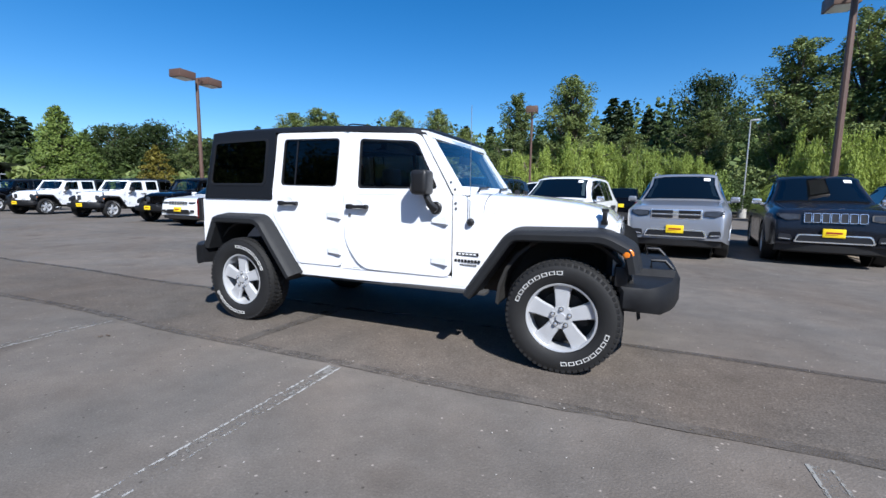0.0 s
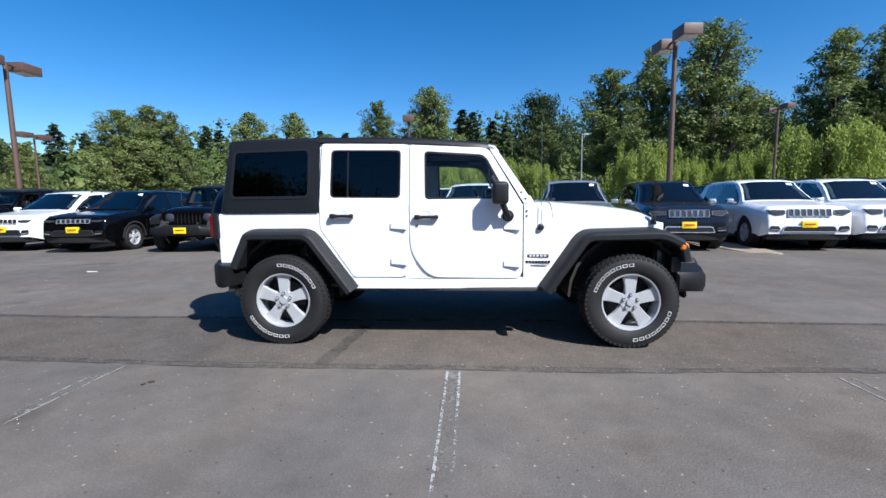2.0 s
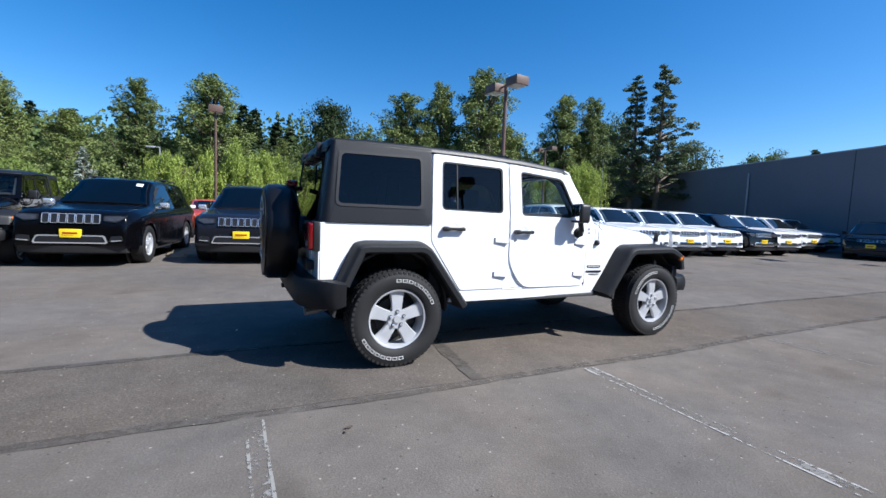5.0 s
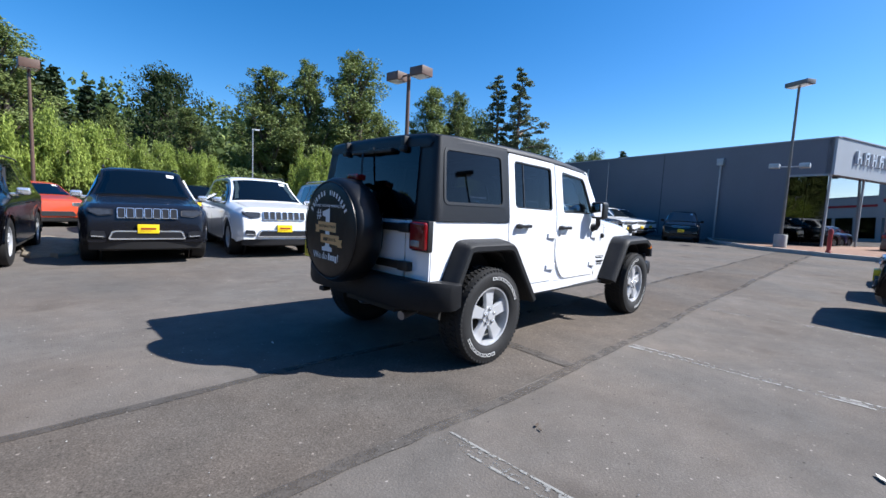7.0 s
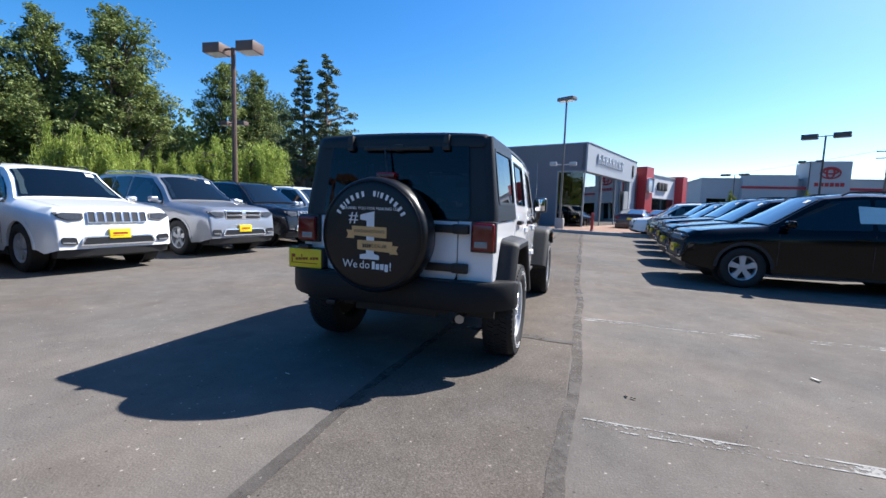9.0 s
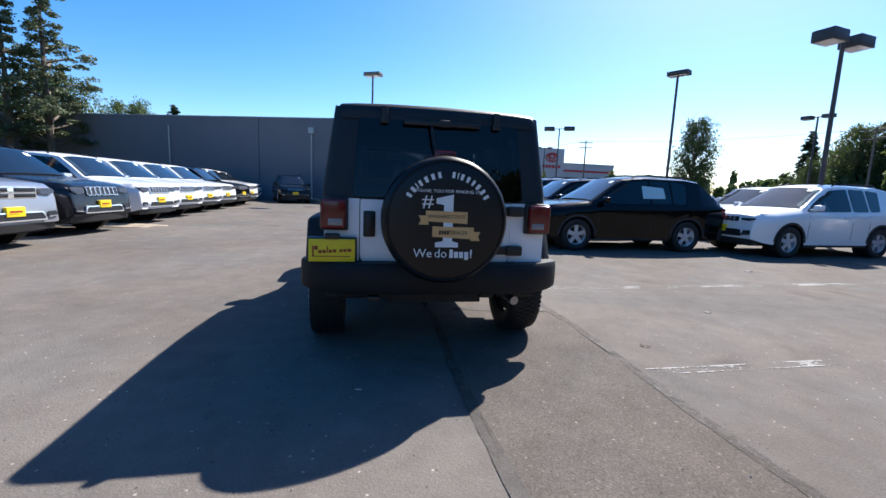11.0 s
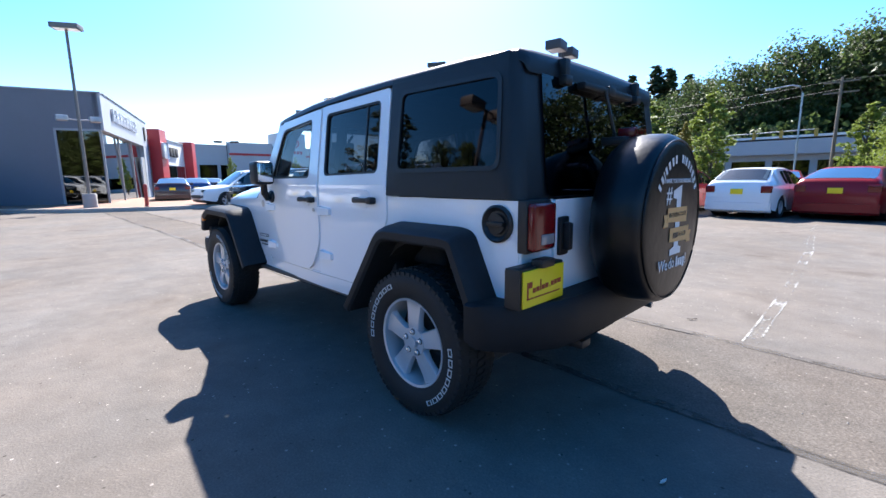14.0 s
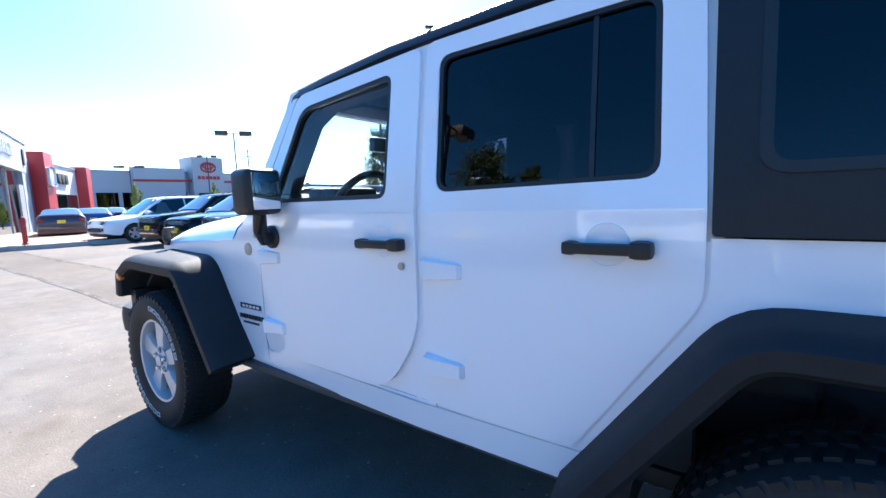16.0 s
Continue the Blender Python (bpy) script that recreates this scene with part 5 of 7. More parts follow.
# ---- lamp posts ----
def lamp_post(x, y, h, turn, heads, material, label, arm=0.32, r=0.075, head=(0.62, 0.46, 0.24), base=0.0, lean=0.0):
    e = empty("street_lamp", pose(x, y, base, lean, 0, turn), label, "lamp post", "car park lamps")
    bm = bmesh.new()
    tube(bm, [(0, 0, 0), (0, 0, h * 0.5), (0, 0, h - head[2] * 0.4)], r, 10, r * 0.75)
    part("pole", bm, material, e)
    bm = bmesh.new()
    lathe(bm, [(0.26, 0), (0.26, 0.55), (0.24, 0.6), (0.0005, 0.6)], 20, Matrix.Rotation(radians(90), 4, "X"))
    part("footing", bm, M_KERB, e, "concrete footing")
    for s in heads:
        bm = bmesh.new()
        tube(bm, [(0, 0, h - head[2] * 0.5), (s * arm, 0, h - head[2] * 0.5)], 0.035, 8)
        part("arm", bm, material, e)
        bm = bmesh.new()
        xc = s * (arm + head[0] / 2 - 0.02)
        box(bm, xc - head[0] / 2, xc + head[0] / 2, -head[1] / 2, head[1] / 2, h - head[2], h, bev=0.015)
        hd = part("lamp_head", bm, material, e)
        bm = bmesh.new()
        box(bm, xc - head[0] * 0.42, xc + head[0] * 0.42, -head[1] * 0.42, head[1] * 0.42, h - head[2] - 0.012, h - head[2] + 0.004)
        part("lens", bm, M_LAMPGLASS, hd)
    return e


M_POST2 = mat("grey_brown_pole", (0.16, 0.145, 0.13), 0.5, vary=0.15, scale=4)
BROWN = "brown painted steel lamp post with box heads"
lamp_post(6.32, 9.6, 6.15, -85, (-1, 1), M_POLE, BROWN, head=(0.62, 0.55, 0.30), r=0.09)
lamp_post(-15.4, 9.5, 6.12, -85, (-1, 1), M_POLE, BROWN, head=(0.75, 0.6, 0.30), r=0.09)
lamp_post(-3.5, 21.0, 6.2, 5, (1,), M_POLE, BROWN, arm=-0.3, head=(0.62, 0.6, 0.35))
lamp_post(14.8, 17.8, 5.6, -85, (-1, 1), M_POLE, BROWN, head=(0.5, 0.4, 0.22))
lamp_post(-29, 23, 6.0, -85, (-1, 1), M_POLE, BROWN, head=(0.8, 0.6, 0.3))
lamp_post(8.6, 30, 6.3, 0, (1,), M_GALV, "slim grey lamp post among trees", arm=0.1, r=0.05, head=(0.4, 0.2, 0.1))
lamp_post(-7.2, 31, 5.0, 0, (-1,), M_GALV, "slim grey lamp post among trees", arm=0.3, r=0.05, head=(0.5, 0.2, 0.1))
lamp_post(21.2, 0.05, 7.5, 60, (1,), M_POST2, "grey steel lamp post with one flat head", arm=-0.5, r=0.07, head=(1.0, 0.5, 0.2), base=0.15)
lamp_post(6.7, -14.2, 6.5, -80, (-1, 1), M_POLED, "dark steel lamp post with two box heads", head=(0.75, 0.62, 0.34), r=0.08)
lamp_post(14.1, -14.2, 7.2, 30, (1,), M_POLED, "dark steel lamp post with one flat head", arm=-0.5, head=(0.95, 0.5, 0.2), r=0.07)
lamp_post(12.3, -30.5, 6.4, 10, (-1, 1), M_POLED, "dark steel lamp post with two box heads")
lamp_post(19.3, -28.9, 7.0, 10, (-1, 1), M_POLED, "dark steel lamp post with two box heads")
lamp_post(34, -17.6, 7.4, 60, (-1, 1), M_POLED, "dark steel lamp post with two box heads", arm=0.45, head=(0.95, 0.55, 0.36))
lamp_post(52, -24, 7.4, 60, (-1, 1), M_POLED, "dark steel lamp post with two box heads", arm=0.45)
lamp_post(70, -22, 7.4, 60, (-1, 1), M_POLED, "dark steel lamp post with two box heads", arm=0.6, head=(1.2, 0.5, 0.3))
# two floodlights half way up the post by the showroom
for s in (-1, 1):
    fl = empty("floodlight", pose(21.2, 0.05, 3.85, 0, 0, 90 * s), "small grey floodlight on the lamp post", "floodlight", "floodlights")
    bm = bmesh.new()
    tube(bm, [(0, 0, 0), (0.42, 0, 0.02)], 0.03, 8)
    part("arm", bm, M_GALV, fl)
    bm = bmesh.new()
    box(bm, 0.35, 0.75, -0.2, 0.2, -0.06, 0.16, bev=0.04)
    part("lamp_head", bm, M_GALV, fl)

# red post beside the kerb
M_HYD = mat("red_hydrant_paint", (0.32, 0.03, 0.025), 0.5, vary=0.2, scale=12)
hyd = empty("hydrant_post", pose(19.7, -1.75, 0.15), "red painted steel hydrant post in mulch", "hydrant")
bm = bmesh.new()
lathe(bm, [(0.10, 0), (0.10, 0.06), (0.075, 0.08), (0.075, 0.75), (0.09, 0.77), (0.09, 0.9), (0.05, 0.98), (0.0005, 1.0)], 16, Matrix.Rotation(radians(90), 4, "X"))
part("barrel", bm, M_HYD, hyd)
bm = bmesh.new()
tube(bm, [(-0.14, 0, 0.6), (0.14, 0, 0.6)], 0.05, 10)
part("outlet", bm, M_HYD, hyd)


# ---- buildings ----
M_GREYWALL = mat("grey_stucco", (0.146, 0.158, 0.186), 0.8, vary=0.08, scale=0.6, bump=0.1, bscale=40)
M_GREYLIT = mat("light_grey_panel", (0.31, 0.34, 0.38), 0.6, vary=0.04, scale=0.8)
M_WHITEWALL = mat("white_wall", (0.62, 0.63, 0.64), 0.7, vary=0.05, scale=0.5)
# white wall darkened in colour for a front that lies in shade
M_WHITEWALL_SHADED = mat("white_wall_shaded", (0.40, 0.41, 0.425), 0.7, vary=0.05, scale=0.5)
M_REDPANEL = mat("red_panel", (0.42, 0.03, 0.035), 0.4, vary=0.06, scale=1.0)
M_SHOPGLASS = glass_mat("shop_glass", (0.10, 0.12, 0.13), 1.75)
M_MIRRORGLASS = glass_mat("coated_front_glass", (0.06, 0.075, 0.08), 4.2)
# dark colour for the room's painted shade, and for dark signs and joints
M_ROOMSHADE_TRIM = mat("room_shade_and_dark_trim", (0.03, 0.032, 0.035), 0.8, vary=0.3, scale=0.7)
M_SIGNMETAL = mat("sign_metal", (0.62, 0.63, 0.66), 0.35, metal=0.4, vary=0.05, scale=3)
M_BLUEROOF = mat("blue_fascia", (0.06, 0.16, 0.42), 0.5, vary=0.08, scale=0.5)
M_REDROOF = mat("red_roof", (0.34, 0.06, 0.045), 0.7, vary=0.15, scale=1.5)
M_FRAME = mat("window_frame_grey", (0.30, 0.31, 0.32), 0.4, vary=0.05, scale=3)

# local x runs along the street front from its corner, local y into the building
dealer = empty("showroom", pose(25.3, -1.16, 0.1, 0, 0, -18.5), "low grey stucco car showroom with a glazed corner", "building")
bm = bmesh.new()
Lf, Ls, Hh = 13.3, 44.0, 5.58
box(bm, 0, 0.35, 1.85, Ls, -0.3, Hh)
box(bm, 0, 0.35, 0.0, 1.85, 3.75, Hh)
box(bm, 0.35, Lf, Ls - 0.3, Ls, -0.3, Hh)
box(bm, Lf - 0.3, Lf, 0.3, Ls, -0.3, Hh)
part("side_wall", bm, M_GREYWALL, dealer, "dark grey stucco wall", smooth=0)
bm = bmesh.new()
box(bm, 0.0, Lf, -0.12, 0.25, 3.75, Hh + 0.04)
box(bm, 11.3, Lf, -0.1, 0.25, -0.3, 3.75)
part("front_fascia", bm, M_GREYLIT, dealer, "light grey metal fascia", smooth=0)
bm = bmesh.new()
box(bm, 0.2, Lf - 0.2, 0.2, Ls - 0.2, 5.0, 5.2)
part("roof", bm, M_KERB, dealer, smooth=0)
# near-black floor and added inner wall stand in for the room's shade
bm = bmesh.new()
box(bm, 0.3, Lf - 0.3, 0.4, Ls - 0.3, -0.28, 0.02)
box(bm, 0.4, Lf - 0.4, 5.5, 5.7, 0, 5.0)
part("showroom_floor", bm, M_ROOMSHADE_TRIM, dealer, smooth=0)
for k in range(3):
    bm = bmesh.new()
    box(bm, 0.12 + k * 3.7, 0.12 + k * 3.7 + 3.67, 0.04, 0.06, 0.0, 3.74, m=Matrix.Rotation(radians(-1.5), 4, "X"))
    part("window_pane", bm, M_MIRRORGLASS, dealer, "large mirrored shop glass")
    bm = bmesh.new()
    box(bm, 0.08 + k * 3.7, 0.14 + k * 3.7, 0.0, 0.10, 0.0, 3.74)
    part("mullion", bm, M_FRAME, dealer)
for k in range(2):
    bm = bmesh.new()
    box(bm, 0.04, 0.06, 0.12 + k * 0.87, 0.97 + k * 0.87, 0.0, 3.74)
    part("window_pane", bm, M_SHOPGLASS, dealer, "large dark shop glass")
bm = bmesh.new()
box(bm, -0.03, 0.12, 1.82, 1.91, -0.1, 3.8)
box(bm, -0.03, 0.12, 0.0, 1.82, 3.70, 3.8)
part("window_frame", bm, M_FRAME, dealer)
bm = bmesh.new()
box(bm, 9.8, 11.1, -0.1, 0.0, 0.0, 2.9)
part("entrance_door", bm, M_FRAME, dealer)
for k in range(8):
    bm = bmesh.new()
    x0 = 2.0 + k * 0.86
    box(bm, x0, x0 + 0.10, -0.24, -0.13, 4.45, 5.10)
    box(bm, x0 + 0.36, x0 + 0.46, -0.24, -0.13, 4.45, 5.10 if k % 3 else 4.8)
    box(bm, x0, x0 + 0.46, -0.24, -0.13, 4.74, 4.83)
    if k % 2:
        box(bm, x0, x0 + 0.46, -0.24, -0.13, 5.0, 5.10)
    part("sign_block", bm, M_SIGNMETAL, dealer, "silver maker's sign block", smooth=0)
bm = bmesh.new()
box(bm, 11.7, 12.15, -0.2, -0.13, 4.2, 5.2, bev=0.05)
part("sign_emblem", bm, M_ROOMSHADE_TRIM, dealer)
bm = bmesh.new()
tube(bm, [(-0.12, 5.5, 0), (-0.12, 5.5, 4.6)], 0.055, 8)
box(bm, -0.25, 0.0, 5.3, 5.7, 4.55, 4.95, bev=0.01)
part("downpipe", bm, M_GALV, dealer, "pale rain pipe with hopper")
bm = bmesh.new()
tube(bm, [(-0.12, 16.5, 0), (-0.12, 16.5, 4.9)], 0.055, 8)
part("downpipe", bm, M_GALV, dealer)
bm = bmesh.new()
box(bm, -0.02, 0.0, 9.5, 9.53, 0, Hh)
part("wall_joint", bm, M_ROOMSHADE_TRIM, dealer, smooth=0)
bm = bmesh.new()
box(bm, -0.05, 0.40, -0.15, Ls, Hh, Hh + 0.06)
box(bm, 0.4, Lf + 0.03, -0.17, 0.30, Hh + 0.04, Hh + 0.09)
part("coping", bm, M_GREYLIT, dealer, smooth=0)

red = empty("showroom", pose(36.4, -4.95, 0.1, 0, 0, -27), "white and red panelled car showroom", "building")
part("front_wall", boxes((2.2, 12.6, 0.3, 12, -0.3, 4.8)), M_WHITEWALL, red, smooth=0)
for x0, x1, h in ((2.2, 3.9, 5.3), (12.5, 13.9, 5.1)):
    part("red_tower", boxes((x0, x1, -0.5, 3.5, -0.3, h)), M_REDPANEL, red, "red metal clad tower", smooth=0)
for k in range(5):
    part("window_pane", boxes((4.6 + k * 1.52, 6.0 + k * 1.52, 0.26, 0.31, 0.2, 2.6)), M_SHOPGLASS, red, "dark shop glass", smooth=0)
part("sign_emblem", boxes((2.4, 3.7, -0.6, -0.48, 3.0, 4.3), bev=0.2), M_SIGNMETAL, red)
for k in range(3):
    part("sign_block", boxes((7.2 + k * 0.9, 8.0 + k * 0.9, 0.12, 0.3, 3.4, 4.2), bev=0.15), M_ROOMSHADE_TRIM, red, "dark maker's sign block")
part("coping", boxes((2.3, 12.3, 0.22, 12, 4.8, 4.9)), M_GREYLIT, red, smooth=0)

far_shop = empty("showroom", pose(85, -21, 0, 0, 0, -90), "long white car showroom with a sign tower", "building")
part("front_wall", boxes((0, 34, 0, 20, -0.2, 7.6)), M_WHITEWALL_SHADED, far_shop, smooth=0)
part("front_wall", boxes((6, 14, -1.5, 0, 2.5, 8.4)), M_WHITEWALL_SHADED, far_shop, smooth=0)
part("sign_tower", boxes((15.2, 20.8, -2.2, 3, 4.0, 10.6), (15.2, 15.9, -2.2, 3, -0.2, 4.0), (20.1, 20.8, -2.2, 3, -0.2, 4.0)), M_WHITEWALL_SHADED, far_shop, "white sign tower", smooth=0)
part("sign_stripe", boxes((5.8, 15.2, -1.6, -1.5, 6.0, 6.4), (20.8, 34, -0.1, 0, 6.0, 6.4)), M_REDPANEL, far_shop, "red sign stripe", smooth=0)
bm = bmesh.new()
for rx, rz in ((1.35, 0.9), (0.5, 0.85), (1.0, 0.4)):
    tube(bm, [(18 + rx * math.cos(a), -2.28, 8.7 + rz * math.sin(a) + (0.25 if rx == 1.0 else 0)) for a in [2 * math.pi * k / 20 for k in range(21)]], 0.13, 6)
part("sign_emblem", bm, M_REDPANEL, far_shop, "red oval emblem")
for k in range(6):
    part("sign_block", boxes((16.0 + k * 0.7, 16.5 + k * 0.7, -2.3, -2.2, 6.5, 7.1)), M_REDPANEL, far_shop, smooth=0)
for k in range(9):
    part("window_pane", boxes((1.0 + k * 3.6, 4.0 + k * 3.6, -0.06, 0.0, 0.6, 4.2)), M_SHOPGLASS, far_shop, "dark shop glass", smooth=0)
part("coping", boxes((-0.1, 34.1, -0.1, 20, 7.6, 7.9)), M_GREYLIT, far_shop, smooth=0)
annex = empty("showroom", pose(85, -58, 0, 0, 0, -90), "low pale grey building with flat roof", "building")
part("front_wall", boxes((0, 22, 0, 15, -0.2, 5.6)), M_GREYLIT, annex, smooth=0)
part("roof", boxes((-0.3, 22.3, -0.3, 15.3, 5.6, 5.9)), M_FRAME, annex, smooth=0)
for k in range(5):
    part("window_pane", boxes((1.2 + k * 4.2, 4.2 + k * 4.2, -0.06, 0.0, 0.6, 3.4)), M_SHOPGLASS, annex, smooth=0)

blue = empty("shop", pose(28, -62, 0, 0, 0, 180), "low shop building with blue and grey fascia", "building")
part("front_wall", boxes((0, 34, 0, 14, -0.2, 3.6)), M_GREYLIT, blue, smooth=0)
part("fascia", boxes((-0.5, 14, -1.2, 0.2, 3.6, 5.4)), M_BLUEROOF, blue, "blue metal fascia", smooth=0)
part("fascia", boxes((14, 34.5, -1.2, 0.2, 3.6, 5.2)), M_GREYLIT, blue, smooth=0)
part("roof", boxes((-0.6, 34.6, -1.3, 14, 5.4, 5.65)), M_WHITEWALL, blue, smooth=0)
for k in range(8):
    part("window_pane", boxes((0.8 + k * 4.1, 4.2 + k * 4.1, -0.06, 0.0, 0.5, 2.9)), M_SHOPGLASS, blue, smooth=0)

hall = empty("storage_hall", pose(-56, 14.2, 0, 0, 0, 0), "white metal storage hall behind parked cars", "building")
bm = bmesh.new()
loft(bm, [[(x, -5, 0), (x, -5, 3.3), (x, -3.5, 3.62), (x, 0, 3.8), (x, 3.5, 3.62), (x, 5, 3.3), (x, 5, 0)] for x in (-6, 5)])
part("shell", bm, M_WHITEWALL, hall, smooth=0)
for k in range(9):
    part("wall_rib", boxes((5.0, 5.06, -4.6 + k * 1.15, -4.5 + k * 1.15, 0, 3.2)), M_GREYLIT, hall, smooth=0)
part("ridge_cap", boxes((5.0, 5.08, -5.05, 5.05, 2.55, 2.63)), M_GREYLIT, hall, smooth=0)
shed = empty("shed", pose(41, 31, 0, 0, 0, 20), "small shed with low red roof", "building")
part("wall", boxes((-4, 4, -3, 3, 0, 2.4)), M_WHITEWALL, shed, smooth=0)
bm = bmesh.new()
loft(bm, [[(x, -3.6, 2.3), (x, 0, 3.6), (x, 3.6, 2.3), (x, 3.6, 2.2), (x, -3.6, 2.2)] for x in (-4.5, 4.5)], close_v=True)
part("roof", bm, M_REDROOF, shed, "low red roof", smooth=0)
white_box = empty("warehouse", pose(-104, 40, 0, 0, 0, 20), "white flat-roofed warehouse beyond the car park", "building")
part("wall", boxes((-12, 6, -4, 4, 0, 5.6)), M_WHITEWALL, white_box, smooth=0)
part("roof", boxes((-12.2, 6.2, -4.2, 4.2, 5.6, 5.9)), M_GREYLIT, white_box, smooth=0)


# ---- parked cars ----
def car_paint(name, c, metal=0.0, rough=0.3, coat=0.8, spec=0.5):
    return mat(name, c, rough, metal=metal, coat=coat, vary=0.03, scale=3, spec=spec)


P_BLACK = car_paint("black_paint", (0.002, 0.002, 0.0028), rough=0.14, coat=0.12, spec=0.2)
P_CHAR = car_paint("charcoal_paint", (0.013, 0.0135, 0.018), 0.3, 0.2, 0.35, 0.4)
P_SILVER = car_paint("silver_paint", (0.30, 0.31, 0.34), 0.5, 0.32)
P_WHITE = car_paint("bright_white_paint", (0.78, 0.79, 0.80))
P_RED = car_paint("red_paint", (0.23, 0.006, 0.012), coat=0.15, spec=0.3)
P_MAROON = car_paint("maroon_paint", (0.035, 0.008, 0.012))
P_BLUE = car_paint("blue_paint", (0.02, 0.06, 0.22))
P_GREYBLUE = car_paint("grey_blue_paint", (0.10, 0.13, 0.18), 0.4)
P_ORANGE = car_paint("orange_red_paint", (0.55, 0.06, 0.012))
# near-black colour that stands in for the unlit cabin behind the panes
M_CABINSHADE = mat("cabin_shade", (0.012, 0.012, 0.013), 0.7, vary=0.3, scale=5)
M_CARGLASS = glass_mat("car_glass", (0.22, 0.26, 0.26), 1.6)
M_PALEPAPER = mat("pale_blue_paper", (0.42, 0.62, 0.66), 0.6, vary=0.08, scale=14)
M_CLAD = mat("bumper_black", (0.02, 0.02, 0.021), 0.6, vary=0.2, scale=15)


def pl(pts, x):
    """Straight-line interpolation in a list of (x, value)."""
    if x <= pts[0][0]:
        return pts[0][1]
    for a, b in zip(pts, pts[1:]):
        if x <= b[0]:
            return a[1] + (b[1] - a[1]) * (x - a[0]) / (b[0] - a[0])
    return pts[-1][1]


def spec(L, W, H, wb, fo, r, hood, belt, tail, cowl, roof_f, roof_r, nose=0.78, sill=0.30, grille="slots", panes=3, rear_drop=0.0):
    xf = wb / 2 + fo
    xr = xf - L
    top = [(xr, tail - 0.35), (xr + 0.03, tail - 0.02), (xr + 0.12, tail + 0.10), (roof_r, H - 0.05), (roof_r + 0.35, H - 0.008), (-0.3, H), (roof_f - 0.3, H - 0.02), (roof_f, H - 0.06), (cowl, hood + 0.035), (cowl + 0.3, hood + 0.005), (xf - 0.5, hood - 0.05), (xf - 0.18, hood - 0.085), (xf - 0.08, hood - 0.14), (xf - 0.04, hood - 0.30), (xf, nose - 0.26)]
    return dict(L=L, W=W, H=H, wb=wb, xf=xf, xr=xr, r=r, hood=hood, belt=[(xr, belt + 0.05), (-1.0, belt + 0.02), (cowl - 0.1, belt - 0.02), (cowl + 0.25, hood - 0.10), (xf, hood - 0.22)], top=top, cowl=cowl, roof_f=roof_f, roof_r=roof_r, sill=sill, grille=grille, panes=panes, nose=nose, tail=tail, beltz=belt)


SUV_L = spec(4.82, 1.93, 1.75, 2.915, 0.90, 0.385, 1.13, 1.06, 1.10, 1.02, 0.30, -1.95)
SUV_XL = spec(5.10, 1.92, 1.80, 3.04, 0.95, 0.385, 1.14, 1.08, 1.12, 1.10, 0.38, -2.15, grille="cross")
SUV_M = spec(4.62, 1.86, 1.67, 2.70, 0.93, 0.355, 1.06, 1.02, 1.08, 1.02, 0.22, -1.72, grille="thin")
VAN = spec(5.17, 2.02, 1.76, 3.09, 0.98, 0.36, 1.02, 1.02, 1.10, 1.35, 0.45, -2.25, grille="none", nose=0.70)
HATCH = spec(4.35, 1.78, 1.47, 2.65, 0.88, 0.32, 0.94, 0.93, 1.0, 0.98, 0.10, -1.45, grille="none", nose=0.66, sill=0.22)
SEDAN = spec(4.95, 1.88, 1.46, 2.95, 0.92, 0.34, 0.98, 0.96, 1.03, 1.02, 0.18, -1.25, grille="none", nose=0.68, sill=0.22)


def plan_w(S, x):
    W = S["W"] / 2
    f = max(0.0, (x - (S["xf"] - 0.6)) / 0.6)
    b = max(0.0, (S["xr"] + 0.5 - x) / 0.5)
    return W * (1 - 0.155 * f * f - 0.08 * b * b)


def section(S, x):
    """Half outline of the body across at x, from the roof's middle to the sill."""
    zt = pl(S["top"], x)
    zb = min(pl(S["belt"], x), zt - 0.02)
    w = plan_w(S, x)
    cab = min(1.0, max(0.0, (zt - zb - 0.03) / 0.45))
    wr = w * (0.90 - 0.20 * cab)
    low = S["sill"]
    for ax in (-S["wb"] / 2, S["wb"] / 2):
        R = S["r"] + 0.055
        d = x - ax
        if abs(d) < R:
            low = max(low, S["r"] + math.sqrt(R * R - d * d) * 0.98)
    low = min(low, zb - 0.05)
    rise = max(0.0, (x - (S["xf"] - 0.35)) / 0.35) * 0.10 + max(0.0, (S["xr"] + 0.3 - x) / 0.3) * 0.12
    low = max(low, S["sill"] + rise)
    low = min(low, zb - 0.04)
    mid = max(low + 0.005, zb - 0.30)
    return [(0.0, zt + 0.012 * cab), (wr * 0.55, zt + 0.006 * cab), (wr * 0.86, zt - 0.012), (wr, zt - 0.045 if cab > 0.3 else zt - 0.02), (w * 0.955, zb + 0.004), (w * 0.985, zb - 0.035), (w, min(zb - 0.036, max(mid, zb - 0.16))), (w * 0.992, mid - 0.002), (w * 0.985, low)]


def side_y(S, x, z):
    """Half width of the body's skin at (x, z)."""
    q = section(S, x)
    for a, b in zip(q[3:], q[4:]):
        if b[1] <= z <= a[1]:
            t = (a[1] - z) / max(1e-6, a[1] - b[1])
            return a[0] + (b[0] - a[0]) * t
    return q[-1][0] if z < q[-1][1] else q[3][0]


